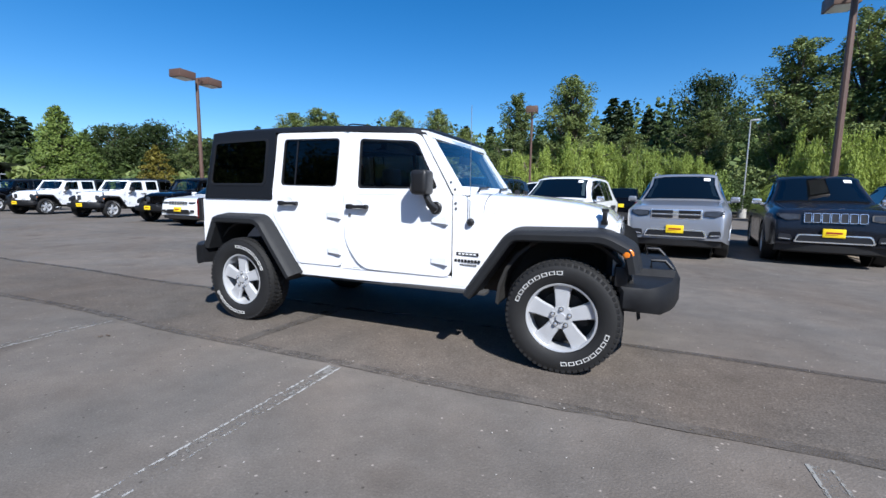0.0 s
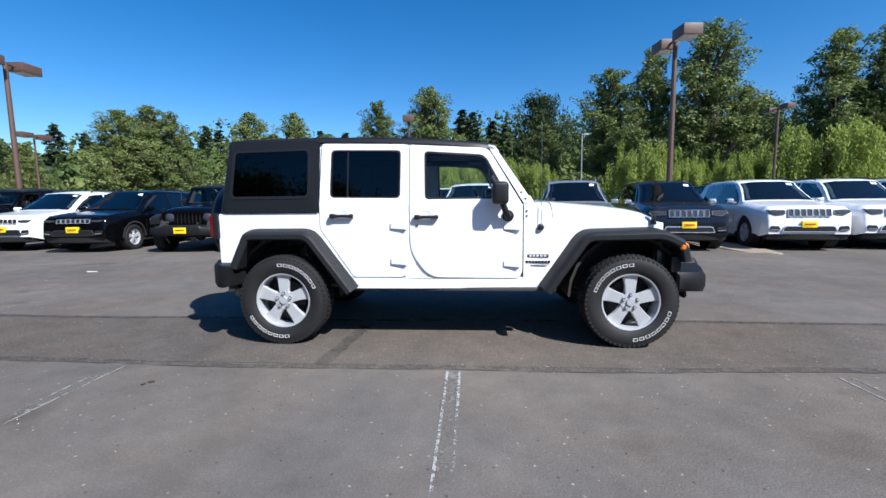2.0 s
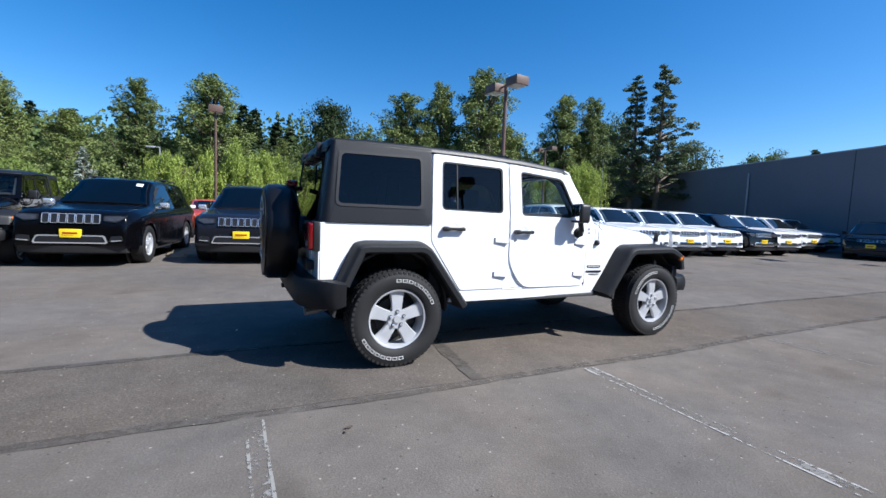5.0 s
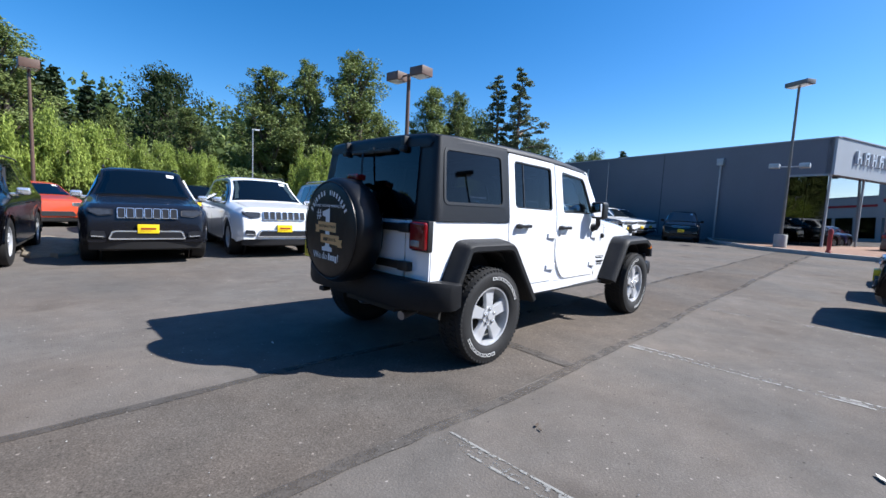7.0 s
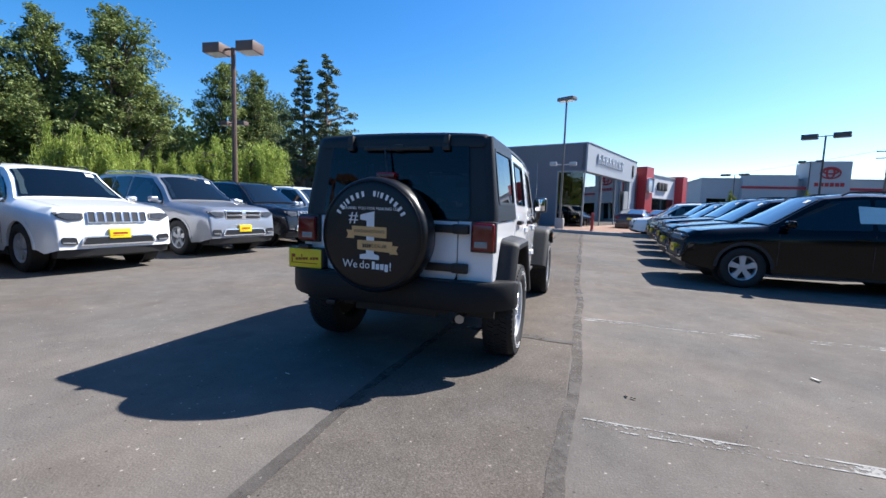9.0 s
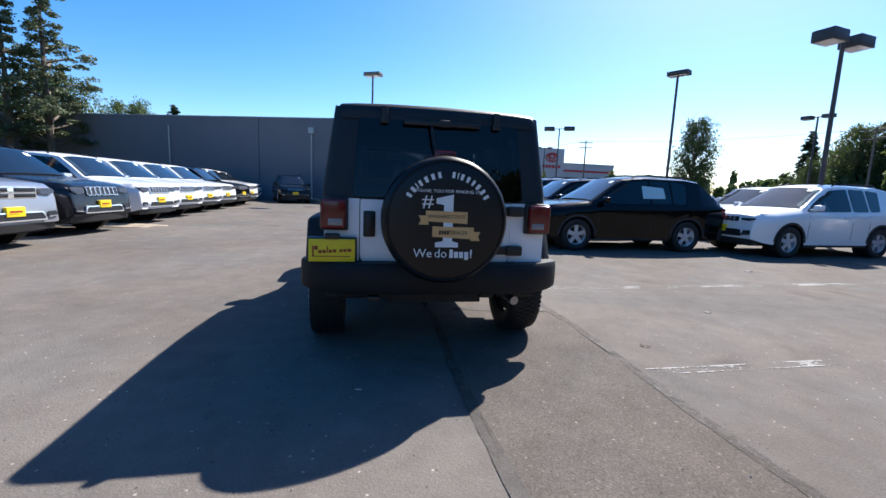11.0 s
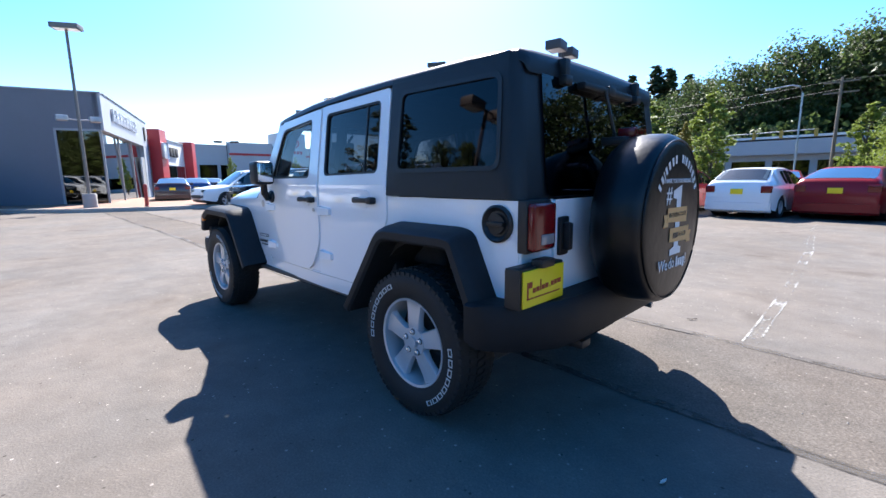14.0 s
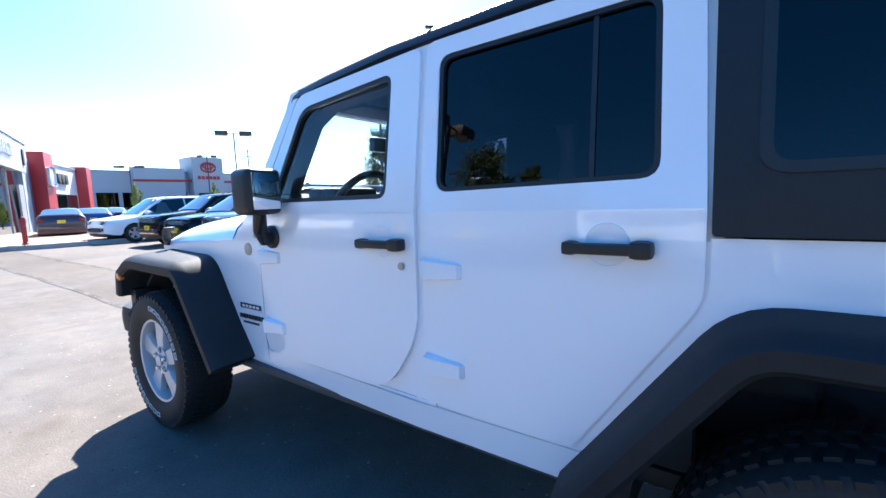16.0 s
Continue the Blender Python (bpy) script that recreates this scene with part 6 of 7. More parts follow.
def front_x(S, y, z):
    """The foremost x of the body's skin at (y, z)."""
    lo, hi = S["cowl"], S["xf"]
    for _ in range(22):
        x = (lo + hi) / 2
        q = section(S, x)
        a = abs(y)
        if a >= q[6][0]:
            inside = False
        else:
            zt = q[0][1]
            for p, r in zip(q[:6], q[1:7]):
                if p[0] <= a <= r[0]:
                    zt = p[1] + (r[1] - p[1]) * (a - p[0]) / max(1e-6, r[0] - p[0])
                    break
            inside = z <= zt
        if inside:
            lo = x
        else:
            hi = x
    return lo


def on_front(S, off):
    return lambda y, z: (front_x(S, y, z) + off + 0.016, y, z)


def car_wheel(parent, x, side, S, lettered=False):
    e = new("wheel")
    e.parent = parent
    k = S["r"] / 0.392
    e.matrix_basis = pose(x, side * (S["W"] / 2 - 0.135), S["r"] - 0.004, 0, 0, 0 if side < 0 else 180) @ Matrix.Diagonal((k, 1.0, k, 1))
    for key in ("tyre", "rim", "centre_cap", "brake_disc"):
        share(key, WHEEL_MESHES[key][0], e)
    return e


def parked_car(S, paint, m, label, category="car", plate_front=True, plate_rear=True, dark_low=True, group="parked cars"):
    car = empty("car", m, label, category, group)
    xs = set()
    for x, _ in S["top"]:
        xs.add(round(x, 3))
    for ax in (-S["wb"] / 2, S["wb"] / 2):
        R = S["r"] + 0.055
        for k in range(15):
            xs.add(round(ax + R * math.cos(math.pi * k / 14) * 0.9995, 3))
    n = 20
    for k in range(n + 1):
        xs.add(round(S["xr"] + S["L"] * k / n, 3))
    xs = sorted(xs)
    keep = [xs[0]]
    for x in xs[1:]:
        if x - keep[-1] > 0.012:
            keep.append(x)
    bm = bmesh.new()
    rows = []
    for x in keep:
        q = section(S, x)
        rows.append([(x, -y, z) for y, z in q[::-1]] + [(x, y, z) for y, z in q[1:]])
    g = loft(bm, rows, caps=False)
    bm.faces.new(g[0]), bm.faces.new(g[-1][::-1])
    part("body", bm, paint, car, smooth=42)
    # dark underside and wheel housings
    W = S["W"] / 2
    bm = bmesh.new()
    box(bm, S["xr"] + 0.15, S["xf"] - 0.15, -W + 0.28, W - 0.28, S["sill"] - 0.06, S["beltz"] - 0.2)
    box(bm, -S["wb"] / 2 + S["r"] + 0.08, S["wb"] / 2 - S["r"] - 0.08, -W + 0.03, W - 0.03, S["sill"] - 0.05, S["sill"] + 0.05)
    part("underbody", bm, M_UNDER, car, smooth=0)
    # bumper bands
    bm = bmesh.new()
    rows = []
    for k in range(13):
        y = -W * 0.84 + 2 * W * 0.84 * k / 12
        u = abs(y) / W
        xb = S["xf"] + 0.012 - 0.10 * u * u
        rows.append([(xb - 0.20, y, S["sill"] - 0.05), (xb - 0.03, y, S["sill"] - 0.02), (xb, y, S["sill"] + 0.10), (xb - 0.20, y, S["sill"] + 0.11)])
    loft(bm, rows, close_v=True)
    part("front_bumper", bm, M_CLAD, car)
    bm = bmesh.new()
    rows = []
    for k in range(13):
        y = -W * 0.95 + 2 * W * 0.95 * k / 12
        u = abs(y) / W
        xb = S["xr"] - 0.03 + 0.25 * max(0, u - 0.4) ** 2
        rows.append([(xb + 0.10, y, S["sill"] - 0.04), (xb, y, S["sill"] + 0.02), (xb - 0.005, y, S["sill"] + 0.24), (xb + 0.10, y, S["sill"] + 0.26)])
    loft(bm, rows, close_v=True)
    part("rear_bumper", bm, M_CLAD if dark_low else paint, car)
    # side windows
    xa, xb_ = S["roof_r"] + 0.28, S["cowl"] - 0.10
    H = S["H"]
    cuts = [xa] + [xa + (S["roof_f"] - xa) * f for f in ((0.30, 0.62) if S["panes"] == 3 else (0.5,))] + [None]
    for s in (-1, 1):
        for a, b in zip(cuts, cuts[1:]):
            def zhi(x):
                q = section(S, x)
                return q[3][1] - 0.05
            def zlo(x):
                return pl(S["belt"], x) + 0.035
            a2 = a + 0.03
            if b is None:
                pts = [(a2, zlo(a2)), (a2, zhi(a2)), (S["roof_f"] - 0.10, zhi(S["roof_f"] - 0.10)), (xb_ - 0.06, zlo(xb_) + 0.05), (xb_ - 0.02, zlo(xb_))]
            else:
                b2 = b - 0.03
                pts = [(a2 + (0.14 if a == xa else 0), zlo(a2)), (a2 + (0.06 if a == xa else 0), zhi(a2) - (0.03 if a == xa else 0)), (b2, zhi(b2)), (b2, zlo(b2))]
            loop = dense(rounded(pts, 0.05, 3), 0.2)
            # dark sheet on the closed body paints the cabin's shade under the pane
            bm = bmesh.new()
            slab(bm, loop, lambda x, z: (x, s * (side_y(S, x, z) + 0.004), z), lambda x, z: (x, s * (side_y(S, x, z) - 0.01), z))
            part("window_backing", bm, M_CABINSHADE, car)
            bm = bmesh.new()
            bm.faces.new([bm.verts.new((x, s * (side_y(S, x, z) + 0.010), z)) for x, z in loop])
            part("window_pane", bm, M_CARGLASS, car)
        # door gaps, handles, mirrors
        for dx in cuts[1:-1] + [S["cowl"] - 0.15]:
            bm = bmesh.new()
            rows = []
            for z in (S["sill"] + 0.12, 0.6, 0.8, pl(S["belt"], dx) - 0.04):
                y = side_y(S, dx, z)
                rows.append([(dx - 0.005, s * (y - 0.004), z), (dx - 0.005, s * (y + 0.002), z), (dx + 0.005, s * (y + 0.002), z), (dx + 0.005, s * (y - 0.004), z)])
            loft(bm, rows, close_v=True)
            part("door_gap", bm, M_DARKTEXT, car)
        for dx in (cuts[1] + 0.10, cuts[2] + 0.10 if cuts[2] else S["cowl"] - 0.9):
            bm = bmesh.new()
            z = S["beltz"] - 0.10
            y = side_y(S, dx, z)
            box(bm, dx - 0.02, dx + 0.17, s * (y - 0.01), s * (y + 0.03), z - 0.014, z + 0.014, bev=0.01)
            part("door_handle", bm, paint, car)
        bm = bmesh.new()
        mx, mz = S["cowl"] - 0.26, S["beltz"] + 0.10
        y = side_y(S, mx, S["beltz"])
        box(bm, mx - 0.06, mx + 0.07, s * (y + 0.03), s * (y + 0.21), mz - 0.055, mz + 0.07, bev=0.04, seg=3)
        box(bm, mx - 0.02, mx + 0.05, s * (y - 0.05), s * (y + 0.06), mz - 0.07, mz - 0.02, bev=0.01)
        part("door_mirror", bm, M_CHROME if S["grille"] == "slots" else paint, car)
        car_wheel(car, -S["wb"] / 2, s, S)
        car_wheel(car, S["wb"] / 2, s, S)
        # arch lips
        for ax in (-S["wb"] / 2, S["wb"] / 2):
            bm = bmesh.new()
            rows = []
            for k in range(15):
                a = math.pi * (k / 14)
                R = S["r"] + 0.055
                p = (ax + R * math.cos(a), S["r"] + R * math.sin(a) * 0.98)
                y = side_y(S, p[0], p[1] + 0.02)
                rows.append([(ax + (R - 0.012) * math.cos(a), s * (y - 0.03), S["r"] + (R - 0.012) * math.sin(a) * 0.98), (ax + (R - 0.01) * math.cos(a), s * (y + 0.008), S["r"] + (R - 0.01) * math.sin(a) * 0.98), (ax + (R + 0.04) * math.cos(a), s * (y + 0.006), S["r"] + (R + 0.04) * math.sin(a) * 0.98), (ax + (R + 0.045) * math.cos(a), s * (y - 0.02), S["r"] + (R + 0.045) * math.sin(a) * 0.98)])
            loft(bm, rows, close_v=True)
            part("wheel_arch", bm, M_CLAD if S["grille"] == "thin" else paint, car)
            bm = bmesh.new()
            disc(bm, S["r"] + 0.06, -0.01, 0.01, 24, Matrix.Translation((ax, s * (W - 0.30), S["r"] + 0.01)))
            part("wheel_housing", bm, M_UNDER, car)
    # windscreen and rear glass
    def over(x, u, o):
        q = section(S, x)
        w = q[3][0] * 0.93
        y = u * w
        a = abs(y)
        z = q[0][1]
        for p, r in zip(q, q[1:]):
            if p[0] <= a <= r[0]:
                z = p[1] + (r[1] - p[1]) * (a - p[0]) / max(1e-6, r[0] - p[0])
                break
        return (x + o * 0.6, y, z + o)
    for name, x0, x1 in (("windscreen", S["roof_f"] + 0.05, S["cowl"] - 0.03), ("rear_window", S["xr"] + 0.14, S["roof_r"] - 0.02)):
        # painted cabin shade below, glass above it
        for o, mm, nm in ((0.006, M_CABINSHADE, "window_backing"), (0.014, M_CARGLASS, name)):
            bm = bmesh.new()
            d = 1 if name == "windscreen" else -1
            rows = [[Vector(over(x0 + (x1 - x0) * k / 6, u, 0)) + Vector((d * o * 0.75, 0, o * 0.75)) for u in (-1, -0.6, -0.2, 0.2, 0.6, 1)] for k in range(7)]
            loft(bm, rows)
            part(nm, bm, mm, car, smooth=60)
    bm = bmesh.new()
    loft(bm, [[Vector(over(S["roof_f"] + 0.10 + 0.04 * k, u, 0)) + Vector((0.0125, 0, 0.0125)) for u in (0.66, 0.76, 0.86)] for k in range(3)])
    part("windscreen_sticker", bm, M_PAPER, car, "white paper sticker")
    lid = bmesh.new()
    for s in (-1, 1):
        rows = [[(x, s * (section(S, x)[3][0] * 0.86 + d), pl(S["top"], x) + 0.001) for d in (-0.004, 0.004)] for x in (S["cowl"] + 0.02, S["cowl"] + 0.3, S["xf"] - 0.5, S["xf"] - 0.22)]
        loft(lid, rows)
    part("bonnet_edge", lid, M_DARKTEXT, car, smooth=0)
    # lamps, grille, plates
    xf, xr = S["xf"], S["xr"]
    zl = S["hood"] - 0.24
    thin = S["grille"] == "thin"
    for s in (-1, 1):
        hb = 0.03 if thin else 0.06
        loop = [(0.50 * W, zl - hb * 0.6), (0.50 * W, zl + hb), (0.72 * W, zl + hb * 1.15), (0.855 * W, zl + hb * 1.2), (0.85 * W, zl + hb * 0.2), (0.70 * W, zl - hb)]
        loop = dense(rounded([(s * a, b) for a, b in loop], 0.02, 3), 0.06)
        bm = bmesh.new()
        slab(bm, loop, on_front(S, 0.006), on_front(S, -0.06))
        part("headlamp_housing", bm, M_DARKTEXT, car)
        cx, cz = sum(p[0] for p in loop) / len(loop), sum(p[1] for p in loop) / len(loop)
        bm = bmesh.new()
        slab(bm, [(cx + (a - cx) * 0.86, cz + (b - cz) * 0.76) for a, b in loop], on_front(S, 0.013), on_front(S, -0.03))
        part("headlamp", bm, M_LAMPLENS, car, "clear headlamp")
        zf = S["sill"] + 0.22
        loop = dense(rounded([(s * 0.60 * W, zf - 0.05), (s * 0.62 * W, zf + 0.06), (s * 0.80 * W, zf + 0.07), (s * 0.82 * W, zf - 0.03)], 0.03, 3), 0.08)
        bm = bmesh.new()
        slab(bm, loop, on_front(S, 0.006), on_front(S, -0.05))
        part("fog_lamp_housing", bm, M_DARKTEXT, car)
        bm = bmesh.new()
        slab(bm, rounded([(s * 0.63 * W, zf - 0.035), (s * 0.63 * W, zf - 0.015), (s * 0.80 * W, zf - 0.005), (s * 0.80 * W, zf - 0.022)], 0.005, 2), on_front(S, 0.014), on_front(S, 0.0))
        part("fog_lamp_trim", bm, M_CHROME, car)
        bm = bmesh.new()
        zt = S["tail"] - 0.10
        box(bm, xr - 0.012, xr + 0.20, s * W * 0.66, s * W * 0.945, zt - 0.16, zt + 0.04, bev=0.03)
        part("tail_lamp", bm, M_REDLENS, car, "red tail lamp")
    if S["grille"] in ("slots", "thin"):
        for k in range(7):
            y = (k - 3) * 0.125
            bm = bmesh.new()
            h = 0.085 if S["grille"] == "slots" else 0.055
            xg = front_x(S, y, zl) - 0.012
            ring(bm, rounded([(y - 0.055, zl - h), (y - 0.055, zl + h), (y + 0.055, zl + h), (y + 0.055, zl - h)], 0.015, 2), rounded([(y - 0.047, zl - h + 0.008), (y - 0.047, zl + h - 0.008), (y + 0.047, zl + h - 0.008), (y + 0.047, zl - h + 0.008)], 0.01, 2), on_front(S, 0.016), on_front(S, -0.06))
            slot = part("grille_slot", bm, M_CHROME, car, "chrome-rimmed grille slot")
            bm = bmesh.new()
            slab(bm, [(y - 0.048, zl - h + 0.007), (y - 0.048, zl + h - 0.007), (y + 0.048, zl + h - 0.007), (y + 0.048, zl - h + 0.007)], on_front(S, 0.006), on_front(S, -0.05))
            part("grille_mesh", bm, M_DARKTEXT, slot)
    elif S["grille"] == "cross":
        part("grille", boxes((xf - 0.14, xf - 0.025, -0.46, 0.46, zl - 0.11, zl + 0.09), bev=0.03), M_CHROME, car, "chrome cross grille")
        for a in (-1, 1):
            for b in (-1, 1):
                part("grille_mesh", boxes((xf - 0.1, xf - 0.018, 0.24 * a - 0.19, 0.24 * a + 0.19, zl - 0.005 + 0.045 * b - 0.032, zl - 0.005 + 0.045 * b + 0.032), bev=0.012), M_DARKTEXT, car)
    # lower intake with bright trim
    bm = bmesh.new()
    z0 = S["sill"] + 0.16
    ring(bm, rounded([(-0.56, z0 - 0.015), (-0.50, z0 + 0.135), (0.50, z0 + 0.135), (0.56, z0 - 0.015)], 0.04, 3), rounded([(-0.53, z0 + 0.006), (-0.48, z0 + 0.112), (0.48, z0 + 0.112), (0.53, z0 + 0.006)], 0.03, 3), on_front(S, 0.016), on_front(S, -0.06))
    part("intake_trim", bm, M_CHROME if S["grille"] in ("slots", "cross") else M_CLAD, car)
    bm = bmesh.new()
    slab(bm, rounded([(-0.53, z0 + 0.004), (-0.48, z0 + 0.114), (0.48, z0 + 0.114), (0.53, z0 + 0.004)], 0.03, 3), on_front(S, 0.008), on_front(S, -0.06))
    part("intake", bm, M_DARKTEXT, car)
    if plate_front:
        zp = S["sill"] + (0.325 if S["grille"] == "slots" else 0.30)
        pt = part("licence_plate", boxes((xf - 0.03, xf + 0.034, -0.155, 0.155, zp - 0.075, zp + 0.075), bev=0.003), M_YELLOW, car, "yellow dealer licence plate")
        part("plate_lettering", boxes((xf + 0.034, xf + 0.0355, -0.11, 0.11, zp - 0.012, zp + 0.02), (xf + 0.034, xf + 0.0355, -0.12, 0.05, zp - 0.035, zp - 0.028)), M_PLRED, pt, smooth=0)
    if plate_rear:
        zp = S["tail"] - 0.22
        part("licence_plate", boxes((xr - 0.03, xr + 0.03, -0.155, 0.155, zp - 0.075, zp + 0.075), bev=0.003), M_YELLOW, car, "yellow dealer licence plate")
    # roof rails, aerial fin
    if S["H"] > 1.6:
        for s in (-1, 1):
            bm = bmesh.new()
            q = [(x, s * section(S, x)[3][0] * 0.95, pl(S["top"], x) + 0.03) for x in (S["roof_r"] + 0.35, S["roof_r"] + 0.45, -0.4, S["roof_f"] - 0.35, S["roof_f"] - 0.25)]
            q[0] = (q[0][0], q[0][1], q[0][2] - 0.04)
            q[-1] = (q[-1][0], q[-1][1], q[-1][2] - 0.04)
            tube(bm, q, 0.016, 6)
            part("roof_rail", bm, M_CLAD if S["grille"] != "cross" else M_CHROME, car)
    part("bonnet_gap", boxes((S["cowl"] - 0.02, S["cowl"] - 0.012, -W * 0.8, W * 0.8, S["hood"] - 0.03, S["hood"] + 0.004)), M_DARKTEXT, car, smooth=0)
    return car


def place(x, y, heading):
    """Heading in degrees from +x, anticlockwise; the place is the middle of the wheelbase."""
    return pose(x, y, 0, 0, 0, heading)


def nose_at(S, x, y, heading):
    c, s = math.cos(radians(heading)), math.sin(radians(heading))
    return place(x - c * S["xf"], y - s * S["xf"], heading)


def tail_at(S, x, y, heading):
    c, s = math.cos(radians(heading)), math.sin(radians(heading))
    return place(x - c * S["xr"], y - s * S["xr"], heading)


def again(ob, m, label=""):
    c = copy_thing(ob, m)
    if label:
        c["label"] = label
    return c


# row that faces the main car
N, R = -90, -98  # across the row, and the slant of the larger cars
char_l = parked_car(SUV_L, P_CHAR, nose_at(SUV_L, -2.50, 5.80, R), "charcoal SUV with chrome grille parked nose out", "suv")
again(char_l, nose_at(SUV_L, 5.2, 5.90, R), "charcoal SUV with chrome grille beside dirt bed")
black_l = parked_car(SUV_L, P_BLACK, nose_at(SUV_L, -5.25, 5.70, R), "glossy black SUV parked nose out in row", "suv")
white_l = parked_car(SUV_L, P_WHITE, nose_at(SUV_L, -0.05, 5.85, R), "white SUV with chrome grille parked nose out", "suv")
for x, y in ((8.05, 5.9), (10.25, 6.0), (12.5, 6.1), (14.7, 6.1), (19.2, 6.2), (22.9, 6.9), (25.7, 7.4)):
    again(white_l, nose_at(SUV_L, x - 0.2, y, R))
again(black_l, nose_at(SUV_L, 16.95, 6.1, R))
silver = parked_car(SUV_XL, P_SILVER, nose_at(SUV_XL, 2.7, 5.85, R), "silver three-row SUV with cross grille parked", "suv")
black_m = parked_car(SUV_M, P_BLACK, nose_at(SUV_M, -10.0, 5.85, N + 3), "black compact SUV parked nose out", "suv")
white_m = parked_car(SUV_M, P_WHITE, nose_at(SUV_M, -12.4, 6.2, N + 3), "white compact SUV parked nose out", "suv")
black_j = off_roader(pose(-7.25, 8.0, 0, 0, 0, N + 4), "black four-door off-road SUV parked in row", P_BLACK, "parked cars", full=False)
again(black_j, pose(-15.3, 9.1, 0, 0, 0, N + 5))
white_j = off_roader(pose(-20.5, 9.3, 0, 0, 0, N + 12), "white four-door off-road SUV parked in row", M_WHITE, "parked cars", full=False)
again(white_j, pose(-25.6, 9.2, 0, 0, 0, N + 12))
again(black_j, pose(-30.6, 9.3, 0, 0, 0, N + 12))
off_roader(pose(-18.0, 15.0, 0, 0, 0, 90), "blue off-road SUV parked behind the row", P_BLUE, "parked cars", full=False)
again(black_m, place(23.6, 5.0, 196), "black compact SUV by the showroom wall")
# row behind, back to back
for x, src in ((-12.5, black_l), (-5.0, white_m), (-0.9, white_l), (1.6, black_m), (6.9, black_m), (9.6, black_l), (12.2, char_l), (15, black_m)):
    S = SUV_M if src in (white_m, black_m) else SUV_L
    again(src, nose_at(S, x, 22.0 if x == 1.6 else 16.4, 90 + (3 if x > 3 else -2)))
again(white_m, nose_at(SUV_M, -0.6, 13.0, -88))
orange = parked_car(SEDAN, P_ORANGE, nose_at(SEDAN, -3.2, 15.5, -80), "orange red coupe parked behind dirt bed", "car", plate_front=False)
# row on the other side, noses the other way
first = again(black_m, nose_at(SUV_M, 4.42, -3.10, 90), "black compact SUV with steel wheels parked sideways on")
bm = bmesh.new()
slab(bm, rounded([(-0.78, 1.19), (-0.76, 1.43), (-0.22, 1.46), (-0.22, 1.18)], 0.015, 2), lambda x, z: (x, side_y(SUV_M, x, z) + 0.0135, z), lambda x, z: (x, side_y(SUV_M, x, z) + 0.0115, z))
part("window_paper", bm, M_PALEPAPER, first, "pale blue price sheet in rear window", smooth=0)
for x, y, src, S in ((7.2, -3.32, black_m, SUV_M), (9.9, -3.62, char_l, SUV_L), (12.6, -3.75, black_m, SUV_M), (15.3, -4.0, black_l, SUV_L)):
    again(src, nose_at(S, x, y, 91))
parked_car(SUV_M, P_GREYBLUE, nose_at(SUV_M, 6.6, -9.6, 94), "grey blue compact SUV in far row", "suv")
van = parked_car(VAN, P_WHITE, nose_at(VAN, 19.3, -3.65, 92), "white minivan parked near the kerb", "minivan", plate_front=False, dark_low=False)
# cars before the showrooms
maroon = parked_car(SEDAN, P_MAROON, place(28.2, -4.75, -14), "dark maroon sedan parked before showroom", "car", plate_front=False, dark_low=False)
again(maroon, place(34.6, -8.9, -20))
again(van, place(37.5, -13.6, 160))
blue_s = parked_car(SEDAN, P_BLUE, place(31.4, -6.9, -15), "blue sedan parked before showroom", "car", plate_front=False, dark_low=False)
# far row on the south side
again(white_m, place(3.75, -10.0, 93), "white compact SUV parked in far row")
red_h = parked_car(HATCH, P_RED, tail_at(HATCH, 2.3, -12.75, -96), "red hatchback seen from behind", "hatchback", plate_front=False, dark_low=False)
white_h = parked_car(HATCH, P_WHITE, tail_at(HATCH, -0.05, -12.7, -98), "white hatchback seen from behind", "hatchback", plate_front=False, dark_low=False)
red_s = parked_car(SEDAN, P_RED, tail_at(SEDAN, -2.15, -13.3, -97), "red sedan seen from behind", "car", plate_front=False, dark_low=False)
again(red_h, tail_at(HATCH, 9.5, -14.0, -75))
again(red_s, tail_at(SEDAN, 0.3, -22.0, -85))
again(black_m, tail_at(SUV_M, -4.3, -13.1, -97), "black compact SUV seen from behind")
again(white_h, tail_at(HATCH, -4.8, -22.5, 95))
again(white_h, tail_at(HATCH, 6.9, -21, -85))
blue_h = parked_car(HATCH, P_GREYBLUE, tail_at(HATCH, 7.4, -18.6, -80), "grey blue hatchback in far row", "hatchback", plate_front=False, dark_low=False)
for k in range(12):
    src, S = ((white_h, HATCH), (maroon, SEDAN), (white_m, SUV_M), (blue_s, SEDAN), (white_h, HATCH))[k % 5]
    again(src, place(-8 + k * 2.9, -44 - (k % 3) * 0.4, 90))
for k in range(8):
    src = (white_h, blue_h, white_m, black_m)[k % 4]
    again(src, place(16 + k * 3.0, -33 - (k % 2) * 0.5, 100))


# ---- trees ----
L_POP = leaf_mat("poplar_leaves", (0.160, 0.218, 0.078))
L_BLUE = leaf_mat("blue_needles", (0.25, 0.31, 0.29), back=0.1)
L_OAK = leaf_mat("dark_broad_leaves", (0.072, 0.116, 0.040))
L_PINE = leaf_mat("pine_needles", (0.090, 0.124, 0.072), back=0.25)
L_CON = leaf_mat("conifer_needles", (0.034, 0.058, 0.026), back=0.1)
L_WIL = leaf_mat("willow_leaves", (0.25, 0.345, 0.085), back=0.4)
L_DARK = leaf_mat("deep_green_leaves", (0.048, 0.080, 0.028), back=0.45)
L_DARK2 = leaf_mat("shaded_leaves", (0.060, 0.095, 0.034), back=0.45)
L_SHR = leaf_mat("shrub_leaves", (0.135, 0.205, 0.052))
